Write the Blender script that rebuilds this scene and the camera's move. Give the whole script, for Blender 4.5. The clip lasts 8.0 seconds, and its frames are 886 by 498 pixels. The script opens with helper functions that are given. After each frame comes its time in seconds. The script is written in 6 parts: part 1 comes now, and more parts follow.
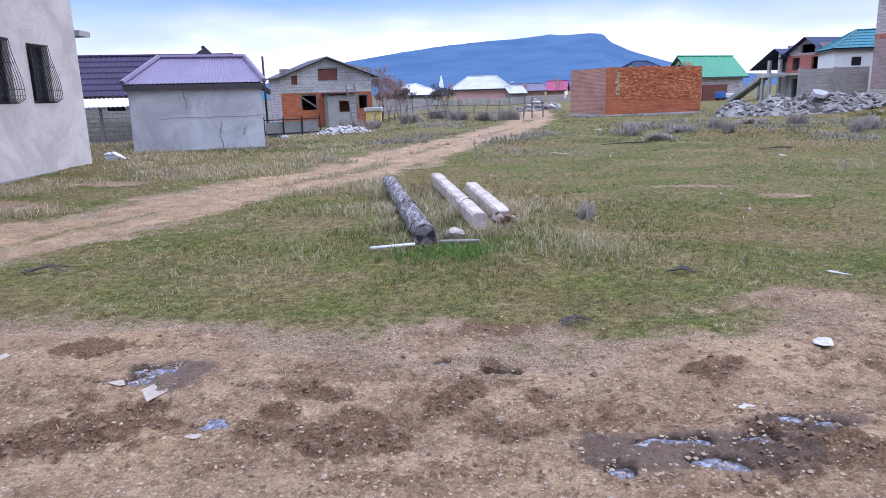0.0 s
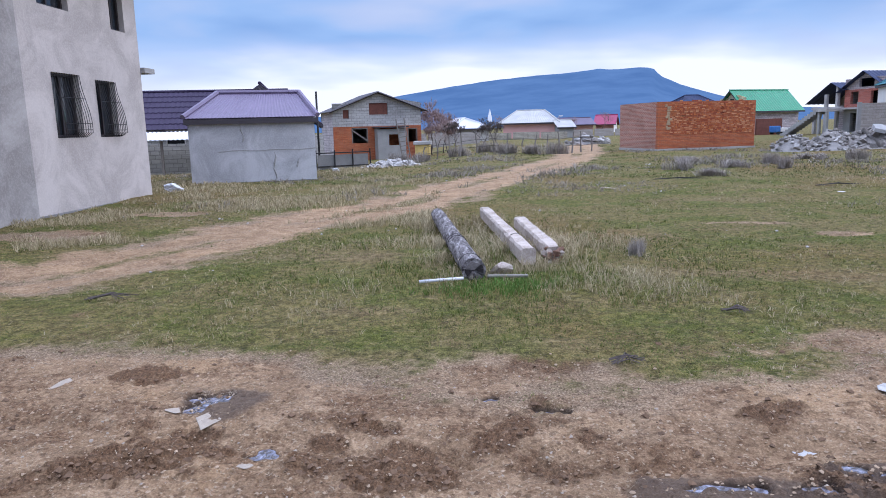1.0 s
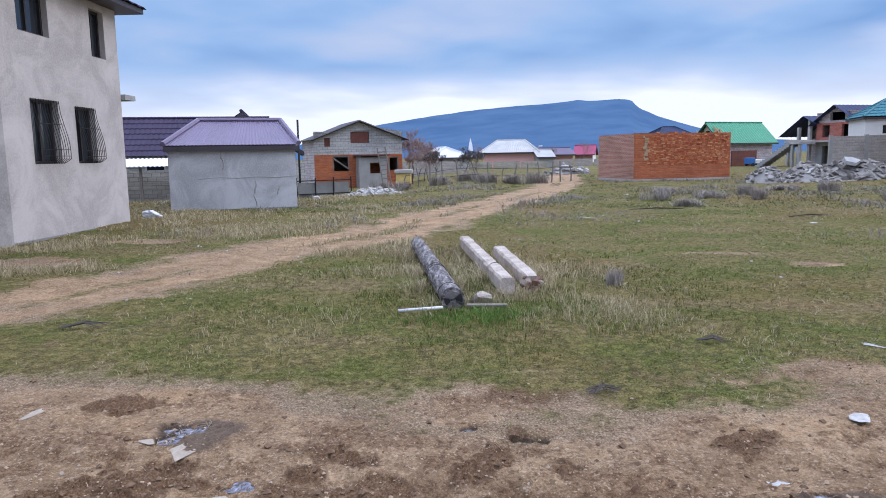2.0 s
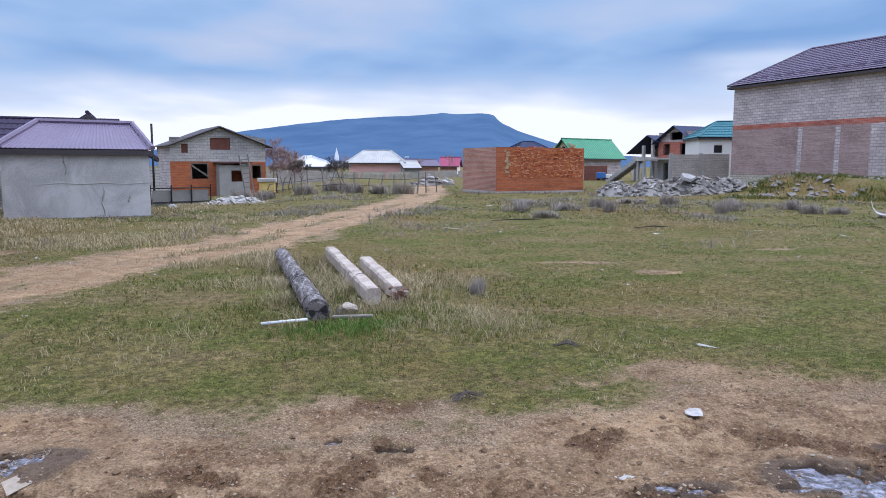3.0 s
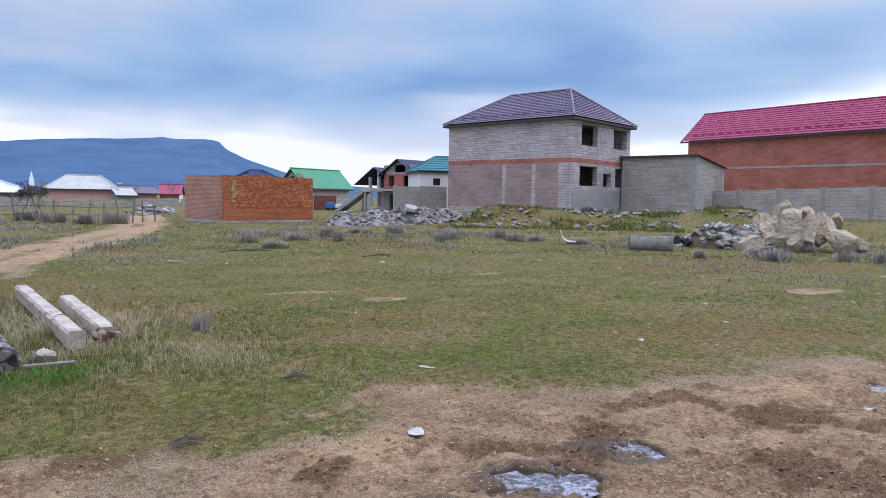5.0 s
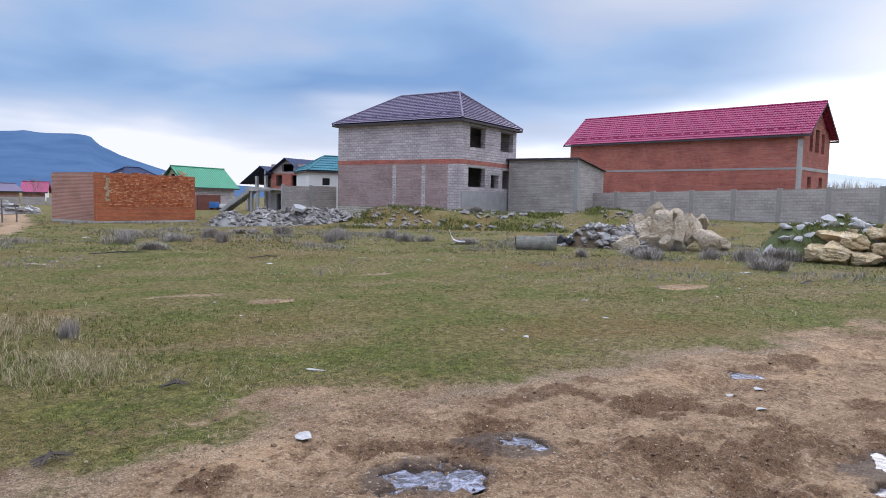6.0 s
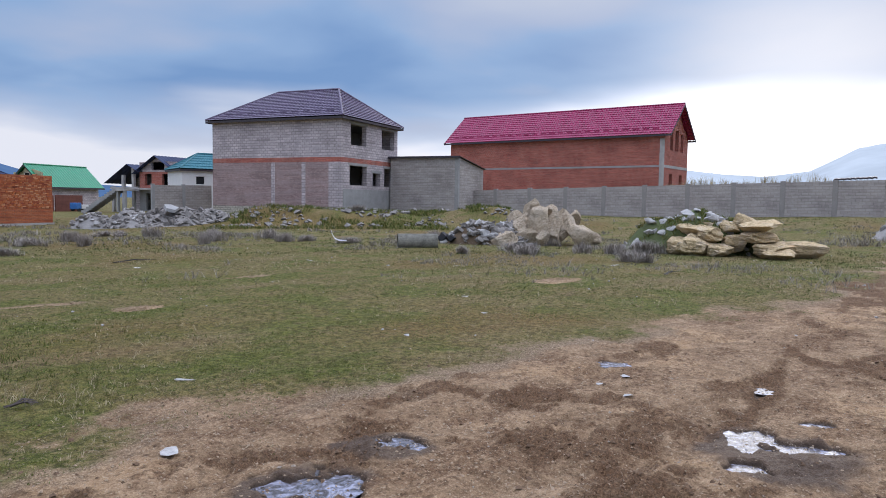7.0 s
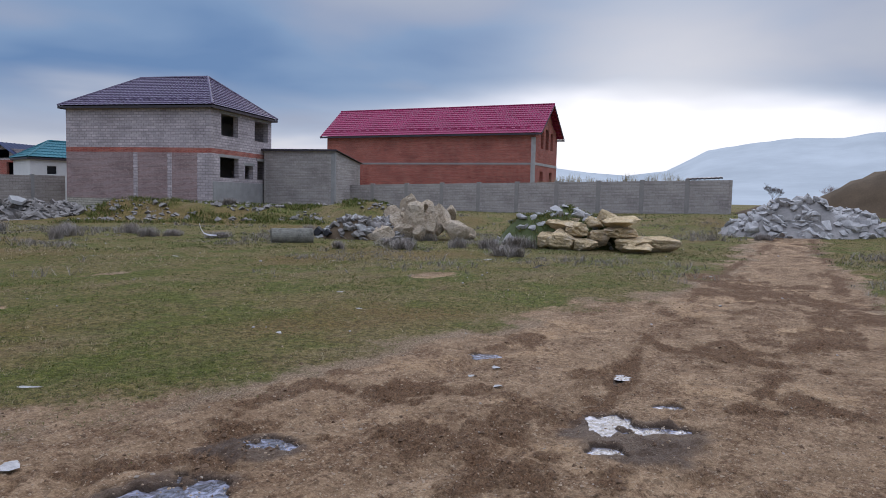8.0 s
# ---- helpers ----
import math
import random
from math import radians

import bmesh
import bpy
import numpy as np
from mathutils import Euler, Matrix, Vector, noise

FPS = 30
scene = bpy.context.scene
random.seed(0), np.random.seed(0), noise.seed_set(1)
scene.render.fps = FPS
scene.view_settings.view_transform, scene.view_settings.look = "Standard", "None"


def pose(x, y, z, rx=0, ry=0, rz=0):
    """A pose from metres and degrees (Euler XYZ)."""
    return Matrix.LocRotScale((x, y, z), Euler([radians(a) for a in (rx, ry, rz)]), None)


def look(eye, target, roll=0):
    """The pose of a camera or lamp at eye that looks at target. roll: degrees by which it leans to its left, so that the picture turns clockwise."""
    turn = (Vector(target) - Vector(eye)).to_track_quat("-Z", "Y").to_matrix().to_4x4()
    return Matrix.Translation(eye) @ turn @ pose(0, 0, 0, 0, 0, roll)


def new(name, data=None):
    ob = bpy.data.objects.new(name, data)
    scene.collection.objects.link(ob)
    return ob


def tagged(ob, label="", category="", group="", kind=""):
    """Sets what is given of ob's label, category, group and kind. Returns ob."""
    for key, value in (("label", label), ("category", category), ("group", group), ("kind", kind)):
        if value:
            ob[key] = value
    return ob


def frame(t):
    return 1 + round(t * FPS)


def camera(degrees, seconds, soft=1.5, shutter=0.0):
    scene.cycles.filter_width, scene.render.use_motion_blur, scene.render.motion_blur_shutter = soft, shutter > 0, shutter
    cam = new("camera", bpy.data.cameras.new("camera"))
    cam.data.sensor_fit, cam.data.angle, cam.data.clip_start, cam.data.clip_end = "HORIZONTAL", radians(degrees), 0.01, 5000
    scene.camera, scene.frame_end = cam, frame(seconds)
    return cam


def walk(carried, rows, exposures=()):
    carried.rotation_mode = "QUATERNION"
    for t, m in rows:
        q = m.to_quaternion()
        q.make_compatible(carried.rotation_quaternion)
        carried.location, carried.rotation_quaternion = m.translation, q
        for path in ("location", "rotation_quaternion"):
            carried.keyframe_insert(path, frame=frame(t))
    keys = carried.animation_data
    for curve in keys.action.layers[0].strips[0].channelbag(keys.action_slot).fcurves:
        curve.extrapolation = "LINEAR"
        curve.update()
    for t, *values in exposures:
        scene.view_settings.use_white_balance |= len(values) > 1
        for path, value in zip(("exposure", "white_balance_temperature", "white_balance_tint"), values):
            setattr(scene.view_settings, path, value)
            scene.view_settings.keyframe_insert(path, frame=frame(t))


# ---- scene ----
cam = camera(65.0, 8.0, soft=0.9)
EYE = 1.65
# seconds, x, y, rise of the eye, yaw, pitch, roll
ROWS = [
    (0.0, 0.0, 0.0, 0.0, 0.0, -12.58, -1.67),
    (0.5, -0.013, -0.014, 0.02, 0.57, -11.11, -1.36),
    (1.0, -0.023, -0.026, 0.028, 3.81, -9.82, -1.56),
    (1.2, -0.024, -0.032, 0.03, 4.2, -9.1, -1.54),
    (2.3, 0.0, -0.062, 0.05, -0.27, -7.2, -0.74),
    (2.5, 0.004, -0.066, 0.052, -2.5, -6.99, -0.53),
    (3.0, 0.005, -0.08, 0.055, -8.88, -6.8, 0.13),
    (3.5, 0.02, -0.1, 0.066, -15.74, -5.63, 0.69),
    (4.0, 0.037, -0.1, 0.066, -21.17, -4.12, 0.87),
    (4.5, 0.043, -0.112, 0.072, -26.22, -4.3, 0.86),
    (4.7, 0.044, -0.115, 0.072, -28.1, -4.3, 0.9),
    (5.8, 0.055, -0.13, 0.072, -37.88, -3.95, 1.1),
    (6.0, 0.062, -0.133, 0.072, -39.8, -3.98, 1.25),
    (6.5, 0.09, -0.15, 0.08, -45.48, -3.87, 1.2),
    (7.0, 0.15, -0.14, 0.082, -49.35, -3.98, 0.74),
    (7.5, 0.172, -0.155, 0.082, -53.2, -4.05, 1.16),
    (8.0, 0.187, -0.165, 0.085, -59.43, -4.23, 1.33),
]


def held(yaw, pitch, roll):
    return pose(0, 0, 0, 0, 0, yaw) @ pose(0, 0, 0, 90 + pitch) @ pose(0, 0, 0, 0, 0, roll)


walk(cam, [(t, Matrix.Translation((x, y, EYE + z)) @ held(yaw, pitch, roll)) for t, x, y, z, yaw, pitch, roll in ROWS],
     [(0.0, 0.36, 5700, 17), (1.2, 0.12, 5850, 13), (3.0, 0.09, 6100, 11), (4.5, 0.07, 6150, 10), (6.5, 0.03, 6350, 11), (7.0, -0.2, 6250, 11), (7.5, -0.42, 6200, 12), (8.0, -0.6, 6250, 11)])

# ---- sky and sun ----
world = bpy.data.worlds.new("evening_sky")
scene.world = world
world.use_nodes = True
wt = world.node_tree
wt.nodes.clear()


def wnode(kind, **values):
    n = wt.nodes.new(kind)
    for key, value in values.items():
        n.inputs[key].default_value = value
    return n


def wlink(a, b):
    wt.links.new(a, b)


def wmath(op, a, b=None, c=None, clamp=False):
    n = wt.nodes.new("ShaderNodeMath")
    n.operation, n.use_clamp = op, clamp
    for i, v in enumerate((a, b, c)):
        if v is None:
            continue
        if isinstance(v, (int, float)):
            n.inputs[i].default_value = v
        else:
            wlink(v, n.inputs[i])
    return n.outputs[0]


def wramp(fac, stops):
    n = wt.nodes.new("ShaderNodeValToRGB")
    e = n.color_ramp.elements
    while len(e) < len(stops):
        e.new(0.5)
    for el, (p, col) in zip(e, stops):
        el.position, el.color = p, (*col, 1)
    wlink(fac, n.inputs[0])
    return n.outputs[0]


def wmix(fac, a, b):
    n = wt.nodes.new("ShaderNodeMix")
    n.data_type = "RGBA"
    for s, v in ((n.inputs[0], fac), (n.inputs[6], a), (n.inputs[7], b)):
        if isinstance(v, (int, float)):
            s.default_value = v
        elif isinstance(v, tuple):
            s.default_value = (*v, 1)
        else:
            wlink(v, s)
    return n.outputs[2]


SUN_ELEVATION = radians(14)
tc = wt.nodes.new("ShaderNodeTexCoord")
sep = wt.nodes.new("ShaderNodeSeparateXYZ")
wlink(tc.outputs["Generated"], sep.inputs[0])
dx, dy, dz = sep.outputs
up = wmath("MAXIMUM", dz, 0.0)
# a flat layer of cloud overhead: its plan is the direction over the height
over = wmath("ADD", up, 0.14)
cloud_plan = wt.nodes.new("ShaderNodeCombineXYZ")
wlink(wmath("DIVIDE", dx, over), cloud_plan.inputs[0])
wlink(wmath("DIVIDE", dy, over), cloud_plan.inputs[1])
big = wnode("ShaderNodeTexNoise", Scale=0.55, Detail=4.0, Roughness=0.45, Distortion=0.2)
fine = wnode("ShaderNodeTexNoise", Scale=1.2, Detail=4.0, Roughness=0.42, Distortion=0.2)
wlink(cloud_plan.outputs[0], big.inputs["Vector"])
wlink(cloud_plan.outputs[0], fine.inputs["Vector"])
clear = wt.nodes.new("ShaderNodeTexSky")
clear.sky_type, clear.sun_disc = "NISHITA", False
clear.sun_elevation, clear.sun_rotation = SUN_ELEVATION, radians(80)
clear.air_density, clear.dust_density, clear.ozone_density = 1.0, 1.0, 2.0
scaled = wt.nodes.new("ShaderNodeVectorMath")
scaled.operation = "SCALE"
scaled.inputs[3].default_value = 0.05
wlink(clear.outputs[0], scaled.inputs[0])
shade = wmath("MULTIPLY_ADD", fine.outputs[0], 0.5, wmath("MULTIPLY", big.outputs[0], 0.6))
shade = wmath("ADD", shade, wmath("MULTIPLY_ADD", up, 0.32, -0.055))
cloud = wramp(shade, [(0.42, (0.235, 0.40, 0.71)), (0.53, (0.36, 0.53, 0.82)), (0.63, (0.52, 0.61, 0.82)), (0.76, (0.70, 0.75, 0.88))])
deck = wmix(0.88, scaled.outputs[0], cloud)
# the open band of bright sky under the cloud's edge
wobble = wmath("ADD", wmath("MULTIPLY_ADD", big.outputs[0], 0.16, -0.08), wmath("MULTIPLY_ADD", fine.outputs[0], 0.07, -0.035))
height = wmath("ADD", up, wobble)
# the sun stands behind thin cloud low over the wall
aim = wt.nodes.new("ShaderNodeVectorMath")
aim.operation = "DOT_PRODUCT"
aim.inputs[1].default_value = (math.sin(radians(76)) * math.cos(radians(7)), math.cos(radians(76)) * math.cos(radians(7)), math.sin(radians(7)))
wlink(tc.outputs["Generated"], aim.inputs[0])
glow = wmath("POWER", wmath("MAXIMUM", aim.outputs["Value"], 0.0), 70.0)
wide_glow = wmath("POWER", wmath("MAXIMUM", aim.outputs["Value"], 0.0), 16.0)
edge = wmath("SUBTRACT", height, wmath("MULTIPLY_ADD", wide_glow, 0.05, 0.066))
band = wmath("SUBTRACT", 1.0, wmath("DIVIDE", edge, 0.06, clamp=True), clamp=True)
band = wmath("POWER", band, 1.4)
band_colour = wmix(wide_glow, (0.92, 0.93, 1.0), (2.0, 1.96, 2.0))
high = wmath("MULTIPLY", wmath("SUBTRACT", up, 0.3, clamp=True), 2.0, clamp=True)
sky_colour = wmix(band, wmix(high, deck, wmix(0.65, cloud, (0.52, 0.57, 0.70))), band_colour)
sky_colour = wmix(wmath("MULTIPLY", glow, 0.6), sky_colour, (1.3, 1.28, 1.3))
overhead = wmath("MULTIPLY_ADD", wmath("MULTIPLY", wmath("SUBTRACT", up, 0.3, clamp=True), 1.4, clamp=True), 3.0, 1.0)
back = wt.nodes.new("ShaderNodeBackground")
wlink(sky_colour, back.inputs[0])
wlink(overhead, back.inputs[1])
out = wt.nodes.new("ShaderNodeOutputWorld")
wlink(back.outputs[0], out.inputs[0])

sun_data = bpy.data.lights.new("sun", "SUN")
sun_data.energy, sun_data.angle, sun_data.color = 1.1, radians(30), (1.0, 0.94, 0.88)
sun = new("sun", sun_data)
sun.matrix_world = look((0, 0, 30), Vector((0, 0, 30)) - Vector((math.sin(radians(80)), math.cos(radians(80)), math.tan(radians(30)))))

# ---- materials ----


class Mat:
    """A node material put together from small calls."""

    def __init__(self, name, rough=0.85, metal=0.0, spec=0.3):
        self.m = bpy.data.materials.new(name)
        self.m.use_nodes = True
        self.t = self.m.node_tree
        self.b = self.t.nodes["Principled BSDF"]
        self.b.inputs["Roughness"].default_value = rough
        self.b.inputs["Metallic"].default_value = metal
        self.b.inputs["Specular IOR Level"].default_value = spec
        self.tc = self.t.nodes.new("ShaderNodeTexCoord")
        self.obj = self.tc.outputs["Object"]

    def node(self, kind, **values):
        n = self.t.nodes.new(kind)
        for key, value in values.items():
            n.inputs[key].default_value = value
        return n

    def put(self, v, socket):
        if isinstance(v, (int, float)):
            socket.default_value = v
        elif isinstance(v, tuple):
            socket.default_value = (*v, 1) if len(v) == 3 and socket.type == "RGBA" else v
        else:
            self.t.links.new(v, socket)

    def noise(self, scale, detail=5.0, rough=0.55, vec=None, distort=0.0, stretch=None):
        n = self.node("ShaderNodeTexNoise", Scale=scale, Detail=detail, Roughness=rough, Distortion=distort)
        v = vec if vec is not None else self.obj
        if stretch:
            mp = self.node("ShaderNodeMapping")
            mp.inputs["Scale"].default_value = stretch
            self.put(v, mp.inputs[0])
            v = mp.outputs[0]
        self.put(v, n.inputs["Vector"])
        return n.outputs["Fac"]

    def math(self, op, a, b=None, c=None, clamp=False):
        n = self.t.nodes.new("ShaderNodeMath")
        n.operation, n.use_clamp = op, clamp
        for i, v in enumerate((a, b, c)):
            if v is not None:
                self.put(v, n.inputs[i])
        return n.outputs[0]

    def step(self, v, lo, hi):
        n = self.node("ShaderNodeMapRange")
        n.interpolation_type = "SMOOTHSTEP"
        n.inputs["From Min"].default_value, n.inputs["From Max"].default_value = lo, hi
        self.put(v, n.inputs["Value"])
        return n.outputs[0]

    def ramp(self, fac, stops):
        n = self.t.nodes.new("ShaderNodeValToRGB")
        e = n.color_ramp.elements
        while len(e) < len(stops):
            e.new(0.5)
        for el, (p, col) in zip(e, stops):
            el.position, el.color = p, (*col, 1)
        self.put(fac, n.inputs[0])
        return n.outputs[0]

    def mix(self, fac, a, b, blend="MIX"):
        n = self.t.nodes.new("ShaderNodeMix")
        n.data_type, n.blend_type = "RGBA", blend
        for s, v in ((n.inputs[0], fac), (n.inputs[6], a), (n.inputs[7], b)):
            self.put(v, s)
        return n.outputs[2]

    def colour(self, v):
        self.put(v, self.b.inputs["Base Color"])
        return self

    def rough(self, v):
        self.put(v, self.b.inputs["Roughness"])
        return self

    def bump(self, h, strength=0.4, distance=0.02):
        n = self.node("ShaderNodeBump", Strength=strength, Distance=distance)
        self.put(h, n.inputs["Height"])
        self.t.links.new(n.outputs[0], self.b.inputs["Normal"])
        return self

    def face(self):
        """Plan of a wall: along it and up."""
        s = self.t.nodes.new("ShaderNodeSeparateXYZ")
        self.put(self.obj, s.inputs[0])
        c = self.t.nodes.new("ShaderNodeCombineXYZ")
        self.t.links.new(self.math("ADD", s.outputs[0], s.outputs[1]), c.inputs[0])
        self.t.links.new(s.outputs[2], c.inputs[1])
        return c.outputs[0]


def plain(name, col, rough=0.85, metal=0.0, scale=3.0, vary=0.25, grain=40.0, bump=0.2, spec=0.3):
    """A worn coat of one colour with stains at two scales."""
    k = Mat(name, rough, metal, spec)
    stain, fleck = k.noise(scale, 6, 0.6), k.noise(grain, 4, 0.6)
    f = k.math("MULTIPLY_ADD", fleck, 0.4, k.math("MULTIPLY", stain, 0.6))
    lo, hi = tuple(c * (1 - vary) for c in col), tuple(min(1, c * (1 + vary)) for c in col)
    k.colour(k.ramp(f, [(0.3, lo), (0.7, hi)])).bump(fleck, bump, 0.01)
    return k.m


def masonry(name, cols, joint, w, h, gap, rough=0.9, stain=0.3, bump=0.5, bias=0.0):
    """Coursed blocks or bricks with their joints, stained unevenly."""
    k = Mat(name, rough)
    v = k.face()
    br = k.node("ShaderNodeTexBrick", Scale=1.0, Bias=bias)
    br.inputs["Brick Width"].default_value, br.inputs["Row Height"].default_value = w, h
    br.inputs["Mortar Size"].default_value, br.inputs["Mortar Smooth"].default_value = gap, 0.2
    br.inputs["Color1"].default_value, br.inputs["Color2"].default_value = (*cols[0], 1), (*cols[1], 1)
    br.inputs["Mortar"].default_value = (*joint, 1)
    wob = k.node("ShaderNodeVectorMath")
    wob.operation = "MULTIPLY_ADD"
    n = k.node("ShaderNodeTexNoise", Scale=3.0, Detail=3.0)
    k.put(v, n.inputs["Vector"])
    k.put(n.outputs["Color"], wob.inputs[0])
    wob.inputs[1].default_value = (0.03, 0.03, 0)
    k.put(v, wob.inputs[2])
    k.put(wob.outputs[0], br.inputs["Vector"])
    s1, s2 = k.noise(0.45, 5, 0.65, v), k.noise(6.0, 5, 0.65, v)
    course = k.noise(1.0, 4, 0.7, v, stretch=(0.35, 1.1 / h, 1))
    c = k.mix(k.math("MULTIPLY", k.step(s1, 0.4, 0.7), 0.8), br.outputs["Color"], (0.68, 0.67, 0.67), "MULTIPLY")
    c = k.mix(0.75, c, k.ramp(course, [(0.3, (0.62, 0.61, 0.61)), (0.52, (1.0, 1.0, 1.0)), (0.7, (1.28, 1.27, 1.25))]), "MULTIPLY")
    c = k.mix(k.math("MULTIPLY", k.step(s2, 0.5, 0.75), stain), c, tuple(min(1, x * 1.3 + 0.05) for x in cols[1]))
    rel = k.math("SUBTRACT", k.math("MULTIPLY", s2, 0.3), br.outputs["Fac"])
    k.colour(c).bump(rel, bump, 0.015)
    return k.m


def plaster(name, col, dark, crack=0.4):
    """Bare cement render with trowel marks, damp stains and streaks."""
    k = Mat(name, 0.9)
    a, b, c = k.noise(0.8, 7, 0.68, distort=0.8), k.noise(2.4, 7, 0.72, stretch=(1, 1, 0.4)), k.noise(22, 6, 0.7)
    m = k.mix(k.step(a, 0.36, 0.66), dark, col)
    m = k.mix(k.math("MULTIPLY", k.step(b, 0.52, 0.74), 0.6), m, dark)
    m = k.mix(k.math("MULTIPLY", k.step(c, 0.42, 0.66), 0.3), m, tuple(min(1, x * 1.25) for x in col))
    k.colour(m).bump(k.math("MULTIPLY_ADD", c, 0.35, b), crack, 0.02)
    return k.m


M = {}
M["render_left"] = plaster("pale_cement_render", (0.53, 0.48, 0.455), (0.37, 0.33, 0.31))
M["render_garage"] = plaster("grey_cement_render", (0.51, 0.505, 0.525), (0.33, 0.325, 0.34), 0.6)
M["purple_metal"] = plain("violet_roof_sheet", (0.175, 0.142, 0.215), 0.5, 0.0, 0.8, 0.15, 12, 0.03, 0.3)
M["dark_purple"] = plain("dark_violet_roof_sheet", (0.045, 0.034, 0.064), 0.7, 0.0, 0.6, 0.2, 12, 0.03, 0.12)
M["brown_tile"] = plain("brown_metal_tile", (0.105, 0.075, 0.13), 0.48, 0.0, 0.5, 0.2, 9, 0.04, 0.45)
M["red_tile"] = plain("crimson_metal_tile", (0.29, 0.022, 0.085), 0.5, 0.0, 0.5, 0.18, 9, 0.04, 0.4)
M["green_metal"] = plain("green_roof_sheet", (0.02, 0.23, 0.11), 0.45, 0.0, 0.5, 0.15, 9, 0.03, 0.5)
M["teal_metal"] = plain("teal_roof_sheet", (0.045, 0.165, 0.20), 0.6, 0.0, 0.5, 0.15, 9, 0.03, 0.2)
M["navy_metal"] = plain("dark_blue_roof_sheet", (0.04, 0.05, 0.10), 0.7, 0.0, 0.5, 0.2, 9, 0.03, 0.15)
M["grey_sheet"] = plain("weathered_asbestos_sheet", (0.45, 0.44, 0.43), 0.85, 0, 0.8, 0.2, 15, 0.1)
M["white_sheet"] = plain("whitish_roof_sheet", (0.70, 0.70, 0.74), 0.6, 0, 0.8, 0.12, 15, 0.05)
M["trim_dark"] = plain("dark_metal_trim", (0.05, 0.042, 0.05), 0.5, 0, 2, 0.2, 30, 0.05, 0.4)
M["block_grey"] = masonry("grey_concrete_block", ((0.45, 0.39, 0.395), (0.60, 0.525, 0.525)), (0.34, 0.295, 0.298), 0.4, 0.2, 0.024, stain=0.25)
M["block_wall"] = masonry("yard_wall_block", ((0.385, 0.342, 0.315), (0.455, 0.41, 0.38)), (0.33, 0.295, 0.272), 0.4, 0.2, 0.016)
M["block_white"] = masonry("pale_limestone_block", ((0.42, 0.40, 0.38), (0.52, 0.50, 0.48)), (0.27, 0.26, 0.25), 0.4, 0.2, 0.014)
M["brick_smear"] = masonry("mortar_smeared_brick", ((0.31, 0.205, 0.19), (0.41, 0.29, 0.275)), (0.37, 0.30, 0.29), 0.26, 0.085, 0.014, stain=0.55)
M["brick_red"] = masonry("red_brick", ((0.31, 0.068, 0.05), (0.50, 0.135, 0.095)), (0.44, 0.27, 0.22), 0.26, 0.08, 0.012, stain=0.22)
M["brick_orange"] = masonry("orange_brick", ((0.43, 0.105, 0.04), (0.52, 0.17, 0.07)), (0.30, 0.13, 0.08), 0.26, 0.08, 0.012, stain=0.2)
M["brick_pink"] = masonry("dull_red_brick", ((0.33, 0.125, 0.085), (0.43, 0.19, 0.135)), (0.48, 0.33, 0.27), 0.26, 0.08, 0.018, stain=0.3)
M["stone_plinth"] = masonry("rubble_plinth", ((0.42, 0.38, 0.31), (0.56, 0.51, 0.42)), (0.22, 0.2, 0.17), 0.34, 0.16, 0.02, stain=0.4)
M["concrete"] = plain("grey_concrete", (0.33, 0.32, 0.31), 0.9, 0, 1.2, 0.25, 25, 0.3)
M["concrete_post"] = plain("dull_post_concrete", (0.30, 0.275, 0.255), 0.92, 0, 1.2, 0.3, 25, 0.3)
M["concrete_pale"] = plain("pale_cast_concrete", (0.42, 0.395, 0.375), 0.9, 0, 1.6, 0.3, 25, 0.35)
M["concrete_dark"] = plain("dark_grey_concrete", (0.20, 0.195, 0.19), 0.9, 0, 1.6, 0.3, 25, 0.4)
M["slab_grey"] = plain("broken_grey_concrete", (0.245, 0.222, 0.203), 0.92, 0, 1.5, 0.45, 18, 0.4)
M["stone_white"] = plain("white_limestone_rubble", (0.42, 0.40, 0.385), 0.92, 0, 1.5, 0.45, 14, 0.4)
# near-black colour stands in for the darkness of rooms behind openings
M["unlit_room"] = plain("dark_unlit_backing", (0.02, 0.02, 0.022), 0.9)
M["rust"] = plain("rusty_boards", (0.16, 0.062, 0.045), 0.85, 0, 2, 0.35, 20, 0.3)
M["wood_grey"] = plain("grey_weathered_wood", (0.20, 0.175, 0.155), 0.85, 0, 3, 0.3, 30, 0.3)
M["bark"] = plain("grey_brown_bark", (0.105, 0.085, 0.078), 0.95, 0, 6, 0.35, 40, 0.4)
M["twig"] = plain("reddish_twig", (0.30, 0.21, 0.19), 0.95, 0, 6, 0.3, 40, 0.2)
M["iron"] = plain("black_iron", (0.025, 0.023, 0.024), 0.6, 0.3, 8, 0.3, 40, 0.1)
M["white_paint"] = plain("off_white_paint", (0.72, 0.70, 0.68), 0.8, 0, 1, 0.1, 15, 0.1)
M["pink_paint"] = plain("pink_wall_paint", (0.72, 0.42, 0.38), 0.85, 0, 0.8, 0.1, 15, 0.1)
M["cream_paint"] = plain("cream_gable_paint", (0.62, 0.55, 0.40), 0.85, 0, 0.8, 0.1, 15, 0.1)
M["blue_paint"] = plain("blue_plastic", (0.05, 0.16, 0.42), 0.5)
M["yellow_paint"] = plain("faded_yellow_paint", (0.62, 0.45, 0.16), 0.7)
M["plastic_white"] = plain("white_plastic_sack", (0.66, 0.66, 0.69), 0.5, 0, 5, 0.08, 30, 0.3)
M["rubber"] = plain("black_rubber", (0.022, 0.022, 0.025), 0.7)
